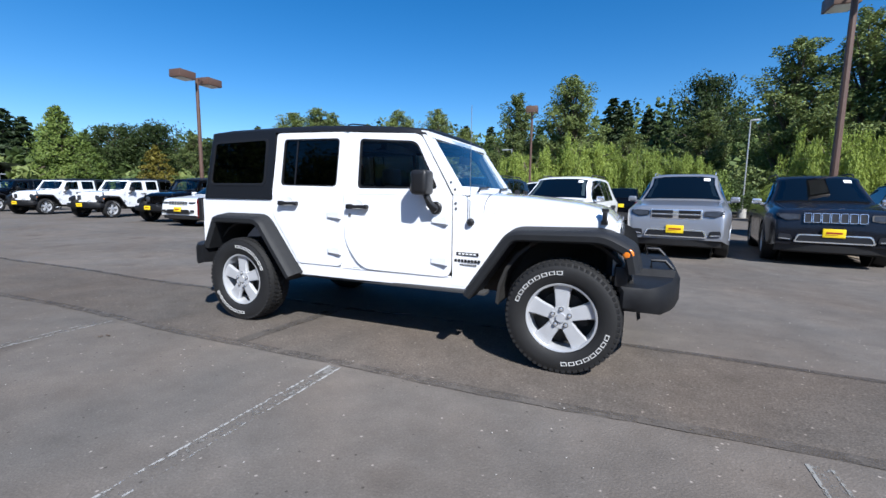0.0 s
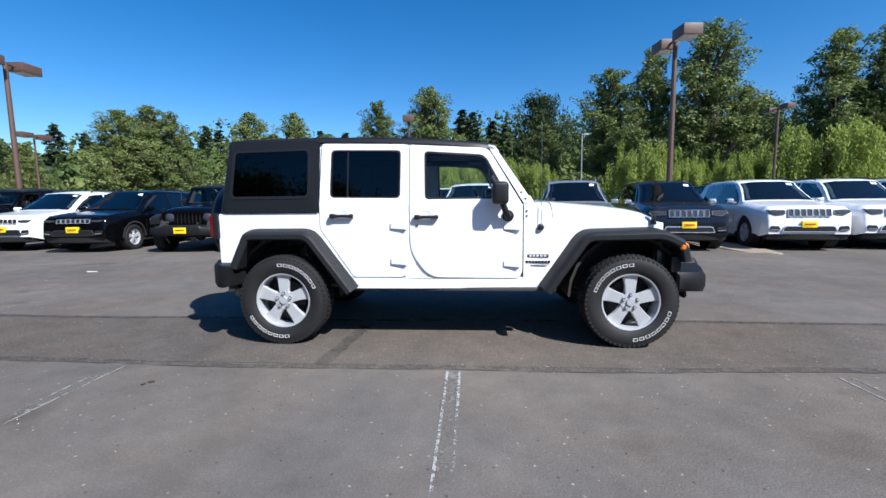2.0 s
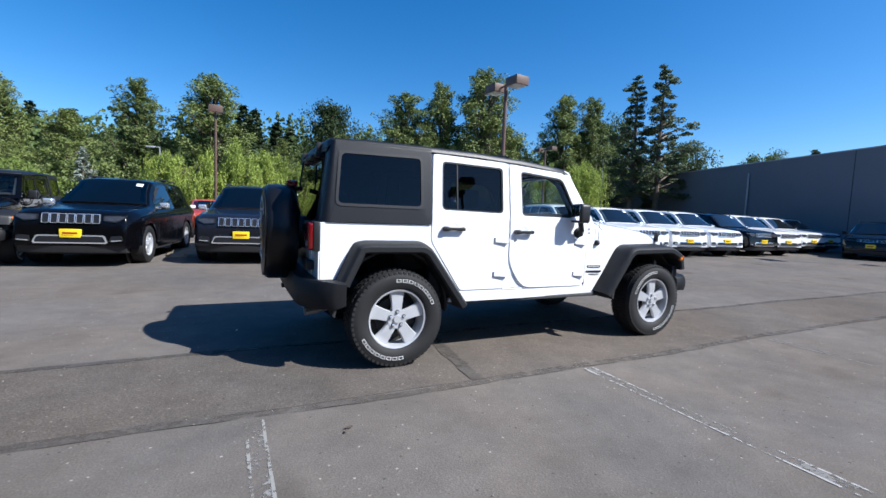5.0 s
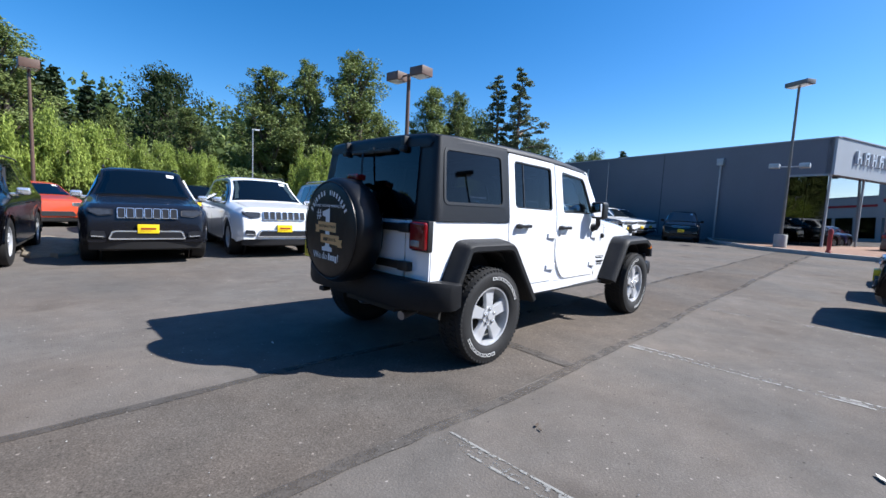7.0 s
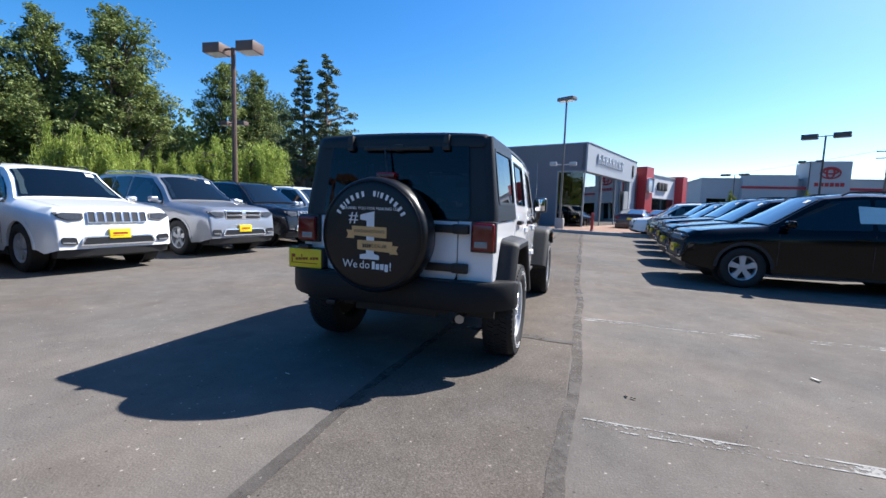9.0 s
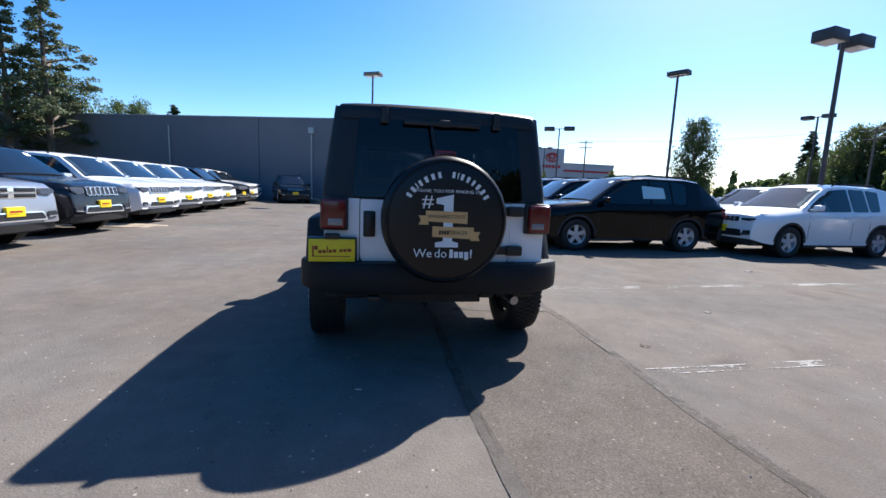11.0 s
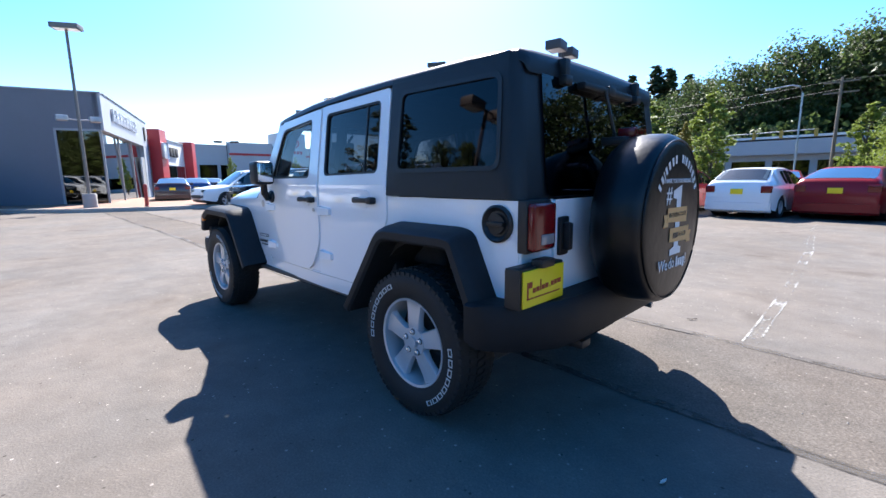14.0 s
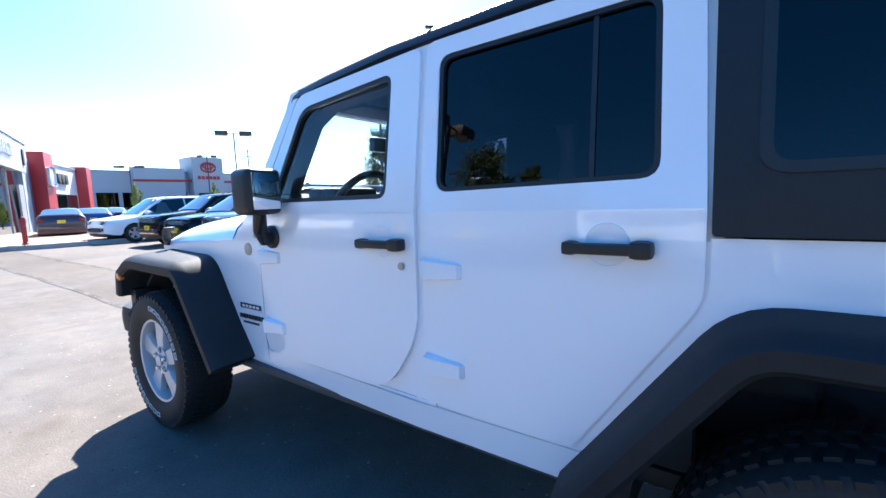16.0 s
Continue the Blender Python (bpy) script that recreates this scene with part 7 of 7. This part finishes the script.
L_SHR2 = leaf_mat("young_tree_leaves", (0.17, 0.24, 0.05), back=0.35)
L_CONE = leaf_mat("golden_leaves", (0.16, 0.15, 0.03))
M_BARK = mat("bark", (0.12, 0.095, 0.07), 0.9, vary=0.35, scale=6, bump=0.6, bscale=14)


def cards(centres, outs, size, rng, droop=0.0, long=1.5, flat=0.0):
    """Leaf sprays: one four-cornered blade for each centre, set at random round its outward way."""
    n = len(centres)
    d = rng.normal(size=(n, 3)) + outs * 0.7
    d[:, 2] += 0.35
    nrm = d / np.linalg.norm(d, axis=1)[:, None]
    a = rng.normal(size=(n, 3))
    if droop:
        a[:, 2] -= droop * 3
        a[:, :2] *= 0.4
    if flat:
        a[:, 2] *= 1 - flat
    a -= nrm * (a * nrm).sum(1)[:, None]
    a /= np.linalg.norm(a, axis=1)[:, None] + 1e-9
    b = np.cross(nrm, a)
    s = size * rng.uniform(0.6, 1.4, n)[:, None]
    bend = nrm * s * 0.18
    p = np.stack([centres - a * s * long * 0.5, centres + b * s * 0.42 + bend, centres + a * s * long * 0.5, centres - b * s * 0.42 + bend], 1)
    return p.reshape(-1, 3)


def card_mesh(name, pts, material, parent=None, label=""):
    me = bpy.data.meshes.new(name)
    n = len(pts) // 4
    me.vertices.add(n * 4)
    me.vertices.foreach_set("co", np.ascontiguousarray(pts, dtype=np.float32).ravel())
    me.loops.add(n * 4)
    me.loops.foreach_set("vertex_index", np.arange(n * 4, dtype=np.int32))
    me.polygons.add(n)
    me.polygons.foreach_set("loop_start", np.arange(0, n * 4, 4, dtype=np.int32))
    me.update(calc_edges=True)
    me.validate()
    return finish(name, me, material, parent, label, smooth=0)


def shape_radius(kind, u):
    if kind == "pop":
        return 0.135 * (min(1.0, u / 0.25) ** 0.7) * max(0.0, 1.0 - (max(0.0, u - 0.3) / 0.71) ** 1.7) ** 0.8 + 0.010
    if kind == "oak":
        return 0.36 * math.sqrt(max(0.0, 1 - ((u - 0.52) / 0.50) ** 2)) + 0.01
    if kind == "con":
        return 0.20 * max(0.0, 1 - u) ** 0.85 + 0.006
    if kind == "pine":
        return 0.15 * max(0.0, 1 - u) ** 0.55 * (0.6 + 0.5 * abs(math.sin(u * 23))) + 0.008
    if kind == "cyp":
        return 0.27 * max(0.0, 1 - u ** 2.2) ** 0.8 + 0.01
    if kind == "cone":
        return 0.30 * max(0.0, 1 - u) ** 0.7 + 0.01
    return 0.75 * math.sqrt(max(0.0, 1 - (u * 0.95) ** 2))


def tree_proto(kind, seed, leaf, count, size, limbs, label, category="tree"):
    """A tree ten metres high with a tapered trunk, limbs and a crown of leaf sprays."""
    rng = np.random.default_rng(seed)
    h = 10.0
    e = empty("tree", Matrix.Identity(4), label, category, "trees round the car park")
    bm = bmesh.new()
    bend = rng.normal(size=2) * 0.10
    r0 = {"oak": 0.30, "wil": 0.32}.get(kind, 0.17)
    spine = [(bend[0] * math.sin(k / 6 * 2.5), bend[1] * math.sin(k / 6 * 2.1), h * (0.86 if kind in ("con", "pine", "pop", "cone", "cyp") else 0.7) * k / 6) for k in range(7)]
    tube(bm, spine, r0, 8, 0.03)
    lo = {"pop": 0.10, "oak": 0.22, "con": 0.06, "pine": 0.22, "cone": 0.03, "cyp": 0.03, "wil": 0.45}[kind]
    hi = {"wil": 0.92, "oak": 0.98}.get(kind, 0.99)
    centres, outs = [], []
    top_r = max(shape_radius(kind, q / 20) for q in range(1, 20))
    for k in range(limbs):
        u = lo + (hi - lo) * ((k + rng.uniform(0, 0.9)) / limbs)
        az = k * 2.4 + rng.uniform(-0.5, 0.5)
        R = shape_radius(kind, u) * h * (rng.uniform(0.4, 1.3) if kind in ("pop", "pine") else rng.uniform(0.55, 1.15))
        if kind in ("pop", "oak"):
            R *= 1.0 + (0.55 if kind == "pop" else 0.3) * noise.noise((math.cos(az) * 1.3 + seed, math.sin(az) * 1.3, u * 3.2))
        zc = u * h
        if kind == "pop":
            start, end = zc - R * 1.7, zc + R * 0.75
        elif kind in ("con", "cone", "cyp"):
            start, end = zc + R * 0.12, zc - R * 0.18
        elif kind == "pine":
            start, end = zc - R * 0.12, zc + R * 0.14
        elif kind == "wil":
            start, end = min(zc, 6.0) * 0.8, zc
        else:
            start, end = max(1.6, zc - R * 0.75), zc
        start = max(0.4, start)
        cx, cy = math.cos(az), math.sin(az)
        a, b = Vector((0, 0, start)), Vector((cx * R, cy * R, end))
        mid = (a + b) / 2 + Vector((0, 0, R * (0.12 if kind != "con" else 0.04)))
        if R > 0.35:
            tube(bm, [a, mid, b * 0.9 + a * 0.1], 0.018 * h * 0.2 + R * 0.02, 5, 0.012)
        nc = {"pop": 9, "oak": 8, "con": 6, "pine": 7, "cone": 5, "cyp": 6, "wil": 3}[kind]
        per = max(6, int(count / limbs * (0.15 + 1.5 * R / (h * top_r)))) if kind not in ("oak", "wil") else max(4, int(count / limbs))
        lo_t = 0.35 if kind != "pine" else 0.45
        tc = rng.uniform(lo_t, 1.0, nc) ** 0.7
        hub = np.array([(a * (1 - q) ** 2 + mid * 2 * q * (1 - q) + b * q * q) for q in tc])
        hub += rng.normal(size=(nc, 3)) * R * 0.13
        rc = {"pop": 0.30, "oak": 0.62, "con": 0.34, "pine": 0.30, "cone": 0.40, "cyp": 0.42, "wil": 0.42}[kind] * (0.6 + 0.25 * R)
        way = rng.normal(size=(per, 3))
        way /= np.linalg.norm(way, axis=1)[:, None]
        way[:, 2] *= 0.55 if kind == "con" else 0.45 if kind == "pine" else 0.8
        pos = hub[rng.integers(0, nc, per)] + way * (rc * rng.uniform(0.2, 1.0, per) ** 0.5)[:, None]
        if kind == "wil":
            # long hanging strands, each of many narrow leaves
            ns = max(1, per // 14)
            top = pos[rng.integers(0, per, ns)]
            strand = rng.integers(0, ns, per)
            fall = rng.uniform(0.15, 0.75, ns)[strand] * (top[strand][:, 2] - 0.3) * rng.uniform(0, 1, per)
            sway = np.stack([cx + rng.normal(size=ns) * 0.4, cy + rng.normal(size=ns) * 0.4], 1)[strand]
            pos = top[strand] + rng.normal(size=(per, 3)) * 0.06
            pos[:, 2] -= fall
            pos[:, :2] += sway * (np.sqrt(fall) * 0.35)[:, None]
        pos[:, 2] = np.maximum(pos[:, 2], 0.25)
        o = pos - np.array([0, 0, 0.0])
        o[:, 2] = (pos[:, 2] - h * 0.5) * 0.4
        centres.append(pos)
        outs.append(o / (np.linalg.norm(o, axis=1)[:, None] + 1e-6))
    part("trunk", bm, M_BARK, e, "rough brown bark")
    c, o = np.concatenate(centres), np.concatenate(outs)
    card_mesh("crown", cards(c, o, size, rng, droop=1.0 if kind == "wil" else 0.0, long=2.0 if kind == "wil" else 1.5, flat=0.7 if kind in ("con", "pine") else 0.0), leaf, e)
    return e


def plant(protos, rows, rng_seed, wide=1.0):
    rng = random.Random(rng_seed)
    for k, (x, y, h, w) in enumerate(rows):
        s = h / 10.0
        copy_thing(protos[k % len(protos)], Matrix.Translation((x, y, -0.05)) @ Matrix.Rotation(rng.uniform(0, 6.28), 4, "Z") @ Matrix.Diagonal((s * w * wide, s * w * wide, s, 1)))


def drop(protos):
    for p in protos:
        for o in (*p.children_recursive, p):
            bpy.data.objects.remove(o)


pops = [tree_proto("pop", 11 + k, L_POP, 26000, 0.078, 120, "tall airy green poplar at edge of car park") for k in range(3)]
young = [tree_proto("pop", 31, L_SHR2, 4500, 0.19, 40, "small light green street tree beyond the cars")]
round_y = [tree_proto("oak", 35, L_SHR2, 12000, 0.17, 90, "round light green tree beyond the cars")]
oaks = [tree_proto("oak", 21 + k, L_OAK, 15000, 0.15, 100, "broad dark green tree behind the car park") for k in range(2)]
far_oaks = [tree_proto("oak", 27, L_DARK2, 15000, 0.16, 130, "broad dark green tree on far hillside")]
cons = [tree_proto("con", 41 + k, L_CON, 5200, 0.22, 90, "tall dark conifer on the skyline") for k in range(2)]
blues = [tree_proto("con", 47, L_BLUE, 6000, 0.18, 70, "pale blue-grey spruce among the shrubs")]
pines = [tree_proto("pine", 51 + k, L_PINE, 15000, 0.08, 52, "tall dark pine with bare trunk and gaps") for k in range(2)]
cones = [tree_proto("cone", 61, L_CONE, 9000, 0.2, 90, "small golden green conical tree")]
cypress = [tree_proto("cyp", 63, L_SHR, 16000, 0.17, 150, "broad bright green conical tree")]
dark_oaks = [tree_proto("oak", 65 + k, L_DARK, 16000, 0.16, 110, "broad very dark green tree") for k in range(2)]
wils = [tree_proto("wil", 71 + k, L_WIL, 36000, 0.15, 34, "drooping bright green willow behind parked cars") for k in range(2)]

PW = 0.98
plant(cypress, [(-50.5, 21.1, 9.5, 0.95), (-46.5, 21.4, 5.9, 1.2)], 11)
plant(dark_oaks, [(-52, 27.0, 8.6, 1.2), (-50, 30.2, 9.2, 1.15), (-54, 24.0, 7.0, 1.2), (-46, 34, 7.5, 1.2)], 12)
plant(pops, [(-46.1, 32.3, 8.2, 1.4), (-39.9, 32.0, 6.8, 1.6), (-30.9, 32.5, 9.6, 1.9), (-30.4, 35.4, 10.6, 1.7), (-27.8, 34.8, 9.6, 1.6), (-25.3, 44.4, 11.6, 1.6), (-22.0, 49.3, 12.5, 1.4), (-11.5, 49.3, 13.5, 1.5), (-4.9, 47.3, 14.4, 1.7)], 1, PW)
plant(pops, [(12.8, 37.5, 13.2, 1.6), (16.2, 36.3, 14.3, 1.4), (20.0, 34.6, 15.8, 1.5), (28.2, 31.7, 14.0, 1.4), (30.3, 29.9, 13.6, 1.25), (24.0, 36.0, 11.0, 1.5), (8.0, 44.0, 9.5, 1.6), (1.5, 40.0, 7.5, 1.7), (-14.0, 38.0, 8.0, 1.8), (-19.0, 37.0, 8.0, 1.7)], 2, PW)
plant(round_y, [(-4.2, -44, 6.0, 1.0), (13.5, -36, 6.4, 0.75)], 17)
plant(far_oaks, [(-14, -68, 21, 1.0), (-22, -62, 22, 1.0), (-30, -54, 21, 1.0), (-37, -46, 20, 1.0), (-44, -38, 20, 1.0)], 16)
plant(young, [(16.7, -34.5, 6.8, 1.6), (11.1, -35.1, 7.2, 1.9), (6.7, -36.6, 5.3, 1.3), (9.0, -44.2, 8.8, 1.4), (-1.6, -47.7, 7.0, 1.3), (-7.5, -40, 6.5, 1.6), (60, -19, 4.5, 0.9), (47, -22, 4.0, 0.8), (56, -37, 5.0, 1.6)], 3)
plant(oaks, [(37.0, 54.8, 13.8, 1.0), (41.7, 37.5, 14.3, 0.8), (45.0, 30.0, 10.8, 0.9), (80.7, 40.1, 14.0, 1.0), (21.3, -21.7, 6.7, 0.6), (36.0, 36.0, 9.5, 1.0), (33.0, 33.0, 8.0, 1.0)], 4)
plant(far_oaks, [(41.8, -63.5, 11.7, 0.9), (32.7, -45.4, 5.7, 0.6), (12.8, -76.1, 17.5, 0.9), (6.8, -78.1, 19.5, 1.0), (0.2, -79.7, 20.0, 1.0), (-1.1, -77.7, 20.0, 0.9), (-8.7, -72.7, 18.0, 0.9), (20.0, -80.0, 17.0, 0.9), (28.0, -82.0, 15.0, 0.9), (50, -72, 10, 1.0)], 5)
plant(cons, [(-68.5, 22.2, 10.0, 1.2), (-67.8, 24.0, 10.9, 1.2), (-67.2, 25.5, 10.2, 1.2), (-66.7, 61.9, 14.4, 1.0), (-60.7, 60.9, 12.6, 1.0), (-50.4, 76.2, 16.0, 1.0), (-48.5, 77.3, 15.5, 1.0), (-29.7, 80.6, 15.4, 1.0), (-26.4, 86.8, 16.0, 1.0), (-1.5, 70.5, 16.7, 1.1), (3.8, 75.4, 15.7, 1.0), (0.2, 74.2, 17.0, 1.0), (6.5, 81.1, 16.2, 1.0), (83.2, 34.3, 14.3, 1.0)], 6, 1.4)
plant(cons, [(38.4, -65.8, 17.0, 1.1), (49.0, -64.3, 11.8, 1.0), (35.5, -89.9, 21.7, 1.0), (29.2, -92.4, 22.3, 1.1), (31.4, -91.6, 23.2, 1.0), (26.0, -93.4, 20.8, 1.0), (-5.6, -71.6, 24.8, 1.1), (-12, -76, 23, 1.1), (40, -88, 17, 1.0), (46, -86, 14, 1.0)], 7, 1.4)
plant(dark_oaks, [(-27, -3.5, 8.5, 0.9), (-28, -11, 10, 0.9), (-25, -19, 8, 0.9), (-31, -27, 10.5, 0.9), (-42, -4, 12, 0.9), (10.4, 62.6, 17.0, 0.75)], 15)
plant(blues, [(-11.2, 30.5, 4.6, 1.25)], 14)
plant(pines, [(29.6, 24.1, 14.4, 1.15), (31.1, 22.4, 15.0, 1.2), (34.5, 25.5, 11.0, 1.2)], 8)
plant(cones, [(-38.2, 22.5, 5.4, 1.3), (9.7, -39.9, 5.9, 0.7), (-5.6, -45.6, 7.4, 0.7)], 9)
plant(wils, [(11.2, 24.6, 5.4, 0.58), (14.1, 25.4, 4.5, 0.55), (16.9, 24.6, 4.6, 0.5), (20.4, 22.6, 6.3, 0.82), (-1.5, 31.0, 6.2, 0.75), (-5.5, 30.5, 5.4, 0.8), (2.2, 30.5, 5.3, 0.6), (5.2, 31.0, 4.8, 0.6)], 10)
drop(round_y + blues + cypress + dark_oaks + pops + young + far_oaks + oaks + cons + pines + cones + wils)


def thicket(name, x0, x1, y0, y1, hmin, hmax, count, size, leaf, label, seed):
    """A band of mixed shrubs, as one mass of leaf sprays."""
    rng = np.random.default_rng(seed)
    x, y = rng.uniform(x0, x1, count), rng.uniform(y0, y1, count)
    top = np.array([hmin + (hmax - hmin) * (0.5 + 0.5 * noise.noise((a * 0.17 + seed, b * 0.17, 0.0)) * 1.7 + 0.25 * noise.noise((a * 0.6, b * 0.6, seed))) for a, b in zip(x, y)])
    z = np.maximum(0.15, top) * rng.uniform(0.15, 1, count) ** 0.6
    c = np.stack([x, y, np.maximum(z, 0.15)], 1)
    o = np.tile(np.array([0, -0.3 if y0 > 0 else 0.3, 0.6]), (count, 1))
    return tagged(card_mesh(name, cards(c, o, size, rng), leaf), label, "shrubs", kind="stuff")


thicket("shrubs", -37, 8, 29.5, 33.5, 0.8, 3.9, 55000, 0.11, L_SHR, "bright green bramble thicket behind the car park", 1)
thicket("shrubs", -45, 30, 34, 42, 1.8, 5.0, 60000, 0.17, L_POP, "tangled green shrubs and young trees", 2)
thicket("shrubs", -75, -38, 20, 30, 0.8, 3.0, 5000, 0.35, L_OAK, "dark shrubs along the far edge", 3)
thicket("shrubs", 6, 27, 29.5, 33.5, 0.8, 3.6, 24000, 0.12, L_OAK, "shaded dark green shrubs behind the willows", 11)
thicket("shrubs", 24, 33, 24.5, 27, 0.4, 1.6, 7000, 0.2, L_OAK, "dark shrubs beneath the pines", 4)


def woods(name, az0, az1, d0, d1, elev, n, per, size, leaf, label, seed, pointed=0.5):
    """Far wooded slope: many small trees as one mass, rising to the skyline. elev: (azimuth, degrees)."""
    rng = np.random.default_rng(seed)
    allc, allo = [], []
    for k in range(n):
        az = rng.uniform(az0, az1)
        f = rng.uniform(0, 1)
        d = d0 + (d1 - d0) * f
        top = d * math.tan(radians(pl(elev, az) + rng.normal() * 0.5)) * (0.55 + 0.45 * f)
        base = top * 0.45 * f
        h = max(3.0, top - base)
        point = rng.uniform() < pointed
        R = h * (0.16 if point else 0.28)
        u = rng.uniform(0, 1, per)
        rad = R * ((1 - u) ** 0.8 + 0.04 if point else np.sqrt(np.maximum(0, 1 - (2 * u - 1) ** 2)) + 0.1)
        a = rng.uniform(0, 2 * math.pi, per)
        rr = rad * rng.uniform(0.5, 1.05, per)
        cx, cy = d * math.sin(radians(az)), d * math.cos(radians(az))
        allc.append(np.stack([cx + rr * np.cos(a), cy + rr * np.sin(a), base + u * h], 1))
        allo.append(np.stack([np.cos(a), np.sin(a), 0.3 + 0 * a], 1))
    return tagged(card_mesh(name, cards(np.concatenate(allc), np.concatenate(allo), size, rng, long=1.2), leaf), label, "woods", kind="stuff")


NORTH = [(-80, 7.3), (-60, 6.8), (-45, 8.2), (-30, 9.8), (-10, 10.9), (5, 12.1), (20, 12.3), (40, 10.4), (60, 6.3)]
SOUTH = [(138, 3.0), (150, 7.0), (160, 8.0), (168, 10.0), (175, 11.5), (185, 12.5), (200, 14.0)]
woods("woods", -80, 62, 55, 100, NORTH, 760, 90, 0.75, L_OAK, "dark mixed woods on the rising slope", 5, 0.35)
woods("woods", -80, 62, 50, 75, [(a, b * 0.72) for a, b in NORTH], 260, 90, 0.65, L_POP, "lighter green trees at foot of slope", 6, 0.1)
woods("woods", 138, 205, 66, 100, SOUTH, 380, 90, 0.75, L_DARK, "dark wooded hillside beyond the shops", 7, 0.45)
woods("woods", 205, 285, 60, 90, [(205, 9.0), (245, 7.0), (285, 6.0)], 110, 50, 1.3, L_OAK, "dark mixed woods on the rising slope", 8, 0.4)
woods("woods", 95, 140, 120, 170, [(95, 3.0), (120, 3.0), (140, 3.5)], 50, 50, 1.6, L_OAK, "dark mixed woods in the far distance", 9, 0.3)

# slopes beneath the woods
M_SLOPE = mat("wooded_slope", (0.03, 0.045, 0.018), 0.95, vary=0.4, scale=0.15, bump=0.5, bscale=0.8)


def slope(name, az0, az1, elev, d0, d1, share_, label):
    bm = bmesh.new()
    rows = []
    for k in range(61):
        az = az0 + (az1 - az0) * k / 60
        s, c = math.sin(radians(az)), math.cos(radians(az))
        top = d1 * math.tan(radians(pl(elev, az))) * share_
        rows.append([((d0 + (d1 - d0) * f) * s, (d0 + (d1 - d0) * f) * c, -0.05 + top * f ** 1.2 + noise.noise((az * 0.3, f * 3, 1)) * 0.8 * f) for f in (0, 0.25, 0.5, 0.75, 1.0)] + [(d1 * 1.6 * s, d1 * 1.6 * c, -0.5)])
    loft(bm, rows)
    return tagged(part(name, bm, M_SLOPE, smooth=60), label, "hill", kind="structure")


slope("ground_slope", -85, 66, NORTH, 48, 105, 0.72, "dark green wooded slope behind the trees")
slope("ground_slope", 140, 206, SOUTH, 68, 108, 0.75, "dark green wooded slope beyond the shops")

# overhead wires and far poles
M_WIRE = mat("wire_black", (0.03, 0.03, 0.03), 0.6)
M_WOODPOLE = mat("weathered_pole", (0.16, 0.13, 0.10), 0.9, vary=0.3, scale=8)


def utility_pole(x, y, h, turn):
    e = empty("utility_pole", pose(x, y, 0, 0, 0, turn), "weathered wooden utility pole with crossarms", "utility pole", "utility poles")
    bm = bmesh.new()
    tube(bm, [(0, 0, 0), (0, 0, h)], 0.16, 8, 0.10)
    part("pole", bm, M_WOODPOLE, e)
    for z in (h - 0.4, h - 1.3):
        part("crossarm", boxes((-1.2, 1.2, -0.06, 0.06, z - 0.06, z + 0.06)), M_WOODPOLE, e)


def wire(a, b, sag, label="thin black overhead wire"):
    bm = bmesh.new()
    tube(bm, [Vector(a).lerp(Vector(b), k / 16) - Vector((0, 0, sag * 4 * (k / 16) * (1 - k / 16))) for k in range(17)], 0.018, 4)
    tagged(part("overhead_wire", bm, M_WIRE), label, "wire", "overhead wires")


utility_pole(0.6, -50, 9.6, 0)
utility_pole(70, -39.7, 11.0, 60)
utility_pole(35, -56, 10.0, 10)
wire((70, -39.7, 10.9), (140, -20, 10.9), 0.8)
wire((70, -39.7, 10.9), (35, -56, 9.8), 0.6)
wire((35, -56, 9.8), (0.6, -50, 9.4), 0.7)
wire((0.6, -50, 9.4), (-60, -46, 10.0), 0.9)
wire((35, -56, 8.9), (0.6, -50, 8.6), 0.7)
utility_pole(140, -20, 11.0, 60)

# traffic signals and a curved street lamp
M_SIGNAL = mat("signal_yellow", (0.30, 0.20, 0.03), 0.5, vary=0.1, scale=6)
sig = empty("traffic_signal", pose(8.2, -47, 0, 0, 0, 0), "signal mast with yellow-cased lights on arm", "traffic signal")
bm = bmesh.new()
tube(bm, [(0, 0, 0), (0, 0, 4.9), (-0.2, 0, 5.0), (-6.5, 0, 5.1)], 0.07, 8, 0.04)
part("mast", bm, M_GALV, sig)
for x in (-2.2, -4.2, -6.6):
    part("signal_head", boxes((x - 0.13, x + 0.13, -0.12, 0.12, 4.5, 5.15), bev=0.03), M_SIGNAL, sig, "yellow-cased signal head")
sl = empty("street_lamp", pose(2.7, -46, 0, 0, 0, 20), "tall grey curved street lamp beyond the lot", "lamp post", "street lamps")
bm = bmesh.new()
tube(bm, [(0, 0, 0), (0, 0, 8.0), (0.25, 0, 8.6), (0.8, 0, 8.75), (2.0, 0, 8.6)], 0.08, 8, 0.05)
part("pole", bm, M_GALV, sl)
part("lamp_head", boxes((1.9, 2.6, -0.15, 0.15, 8.45, 8.62), bev=0.05), M_GALV, sl)
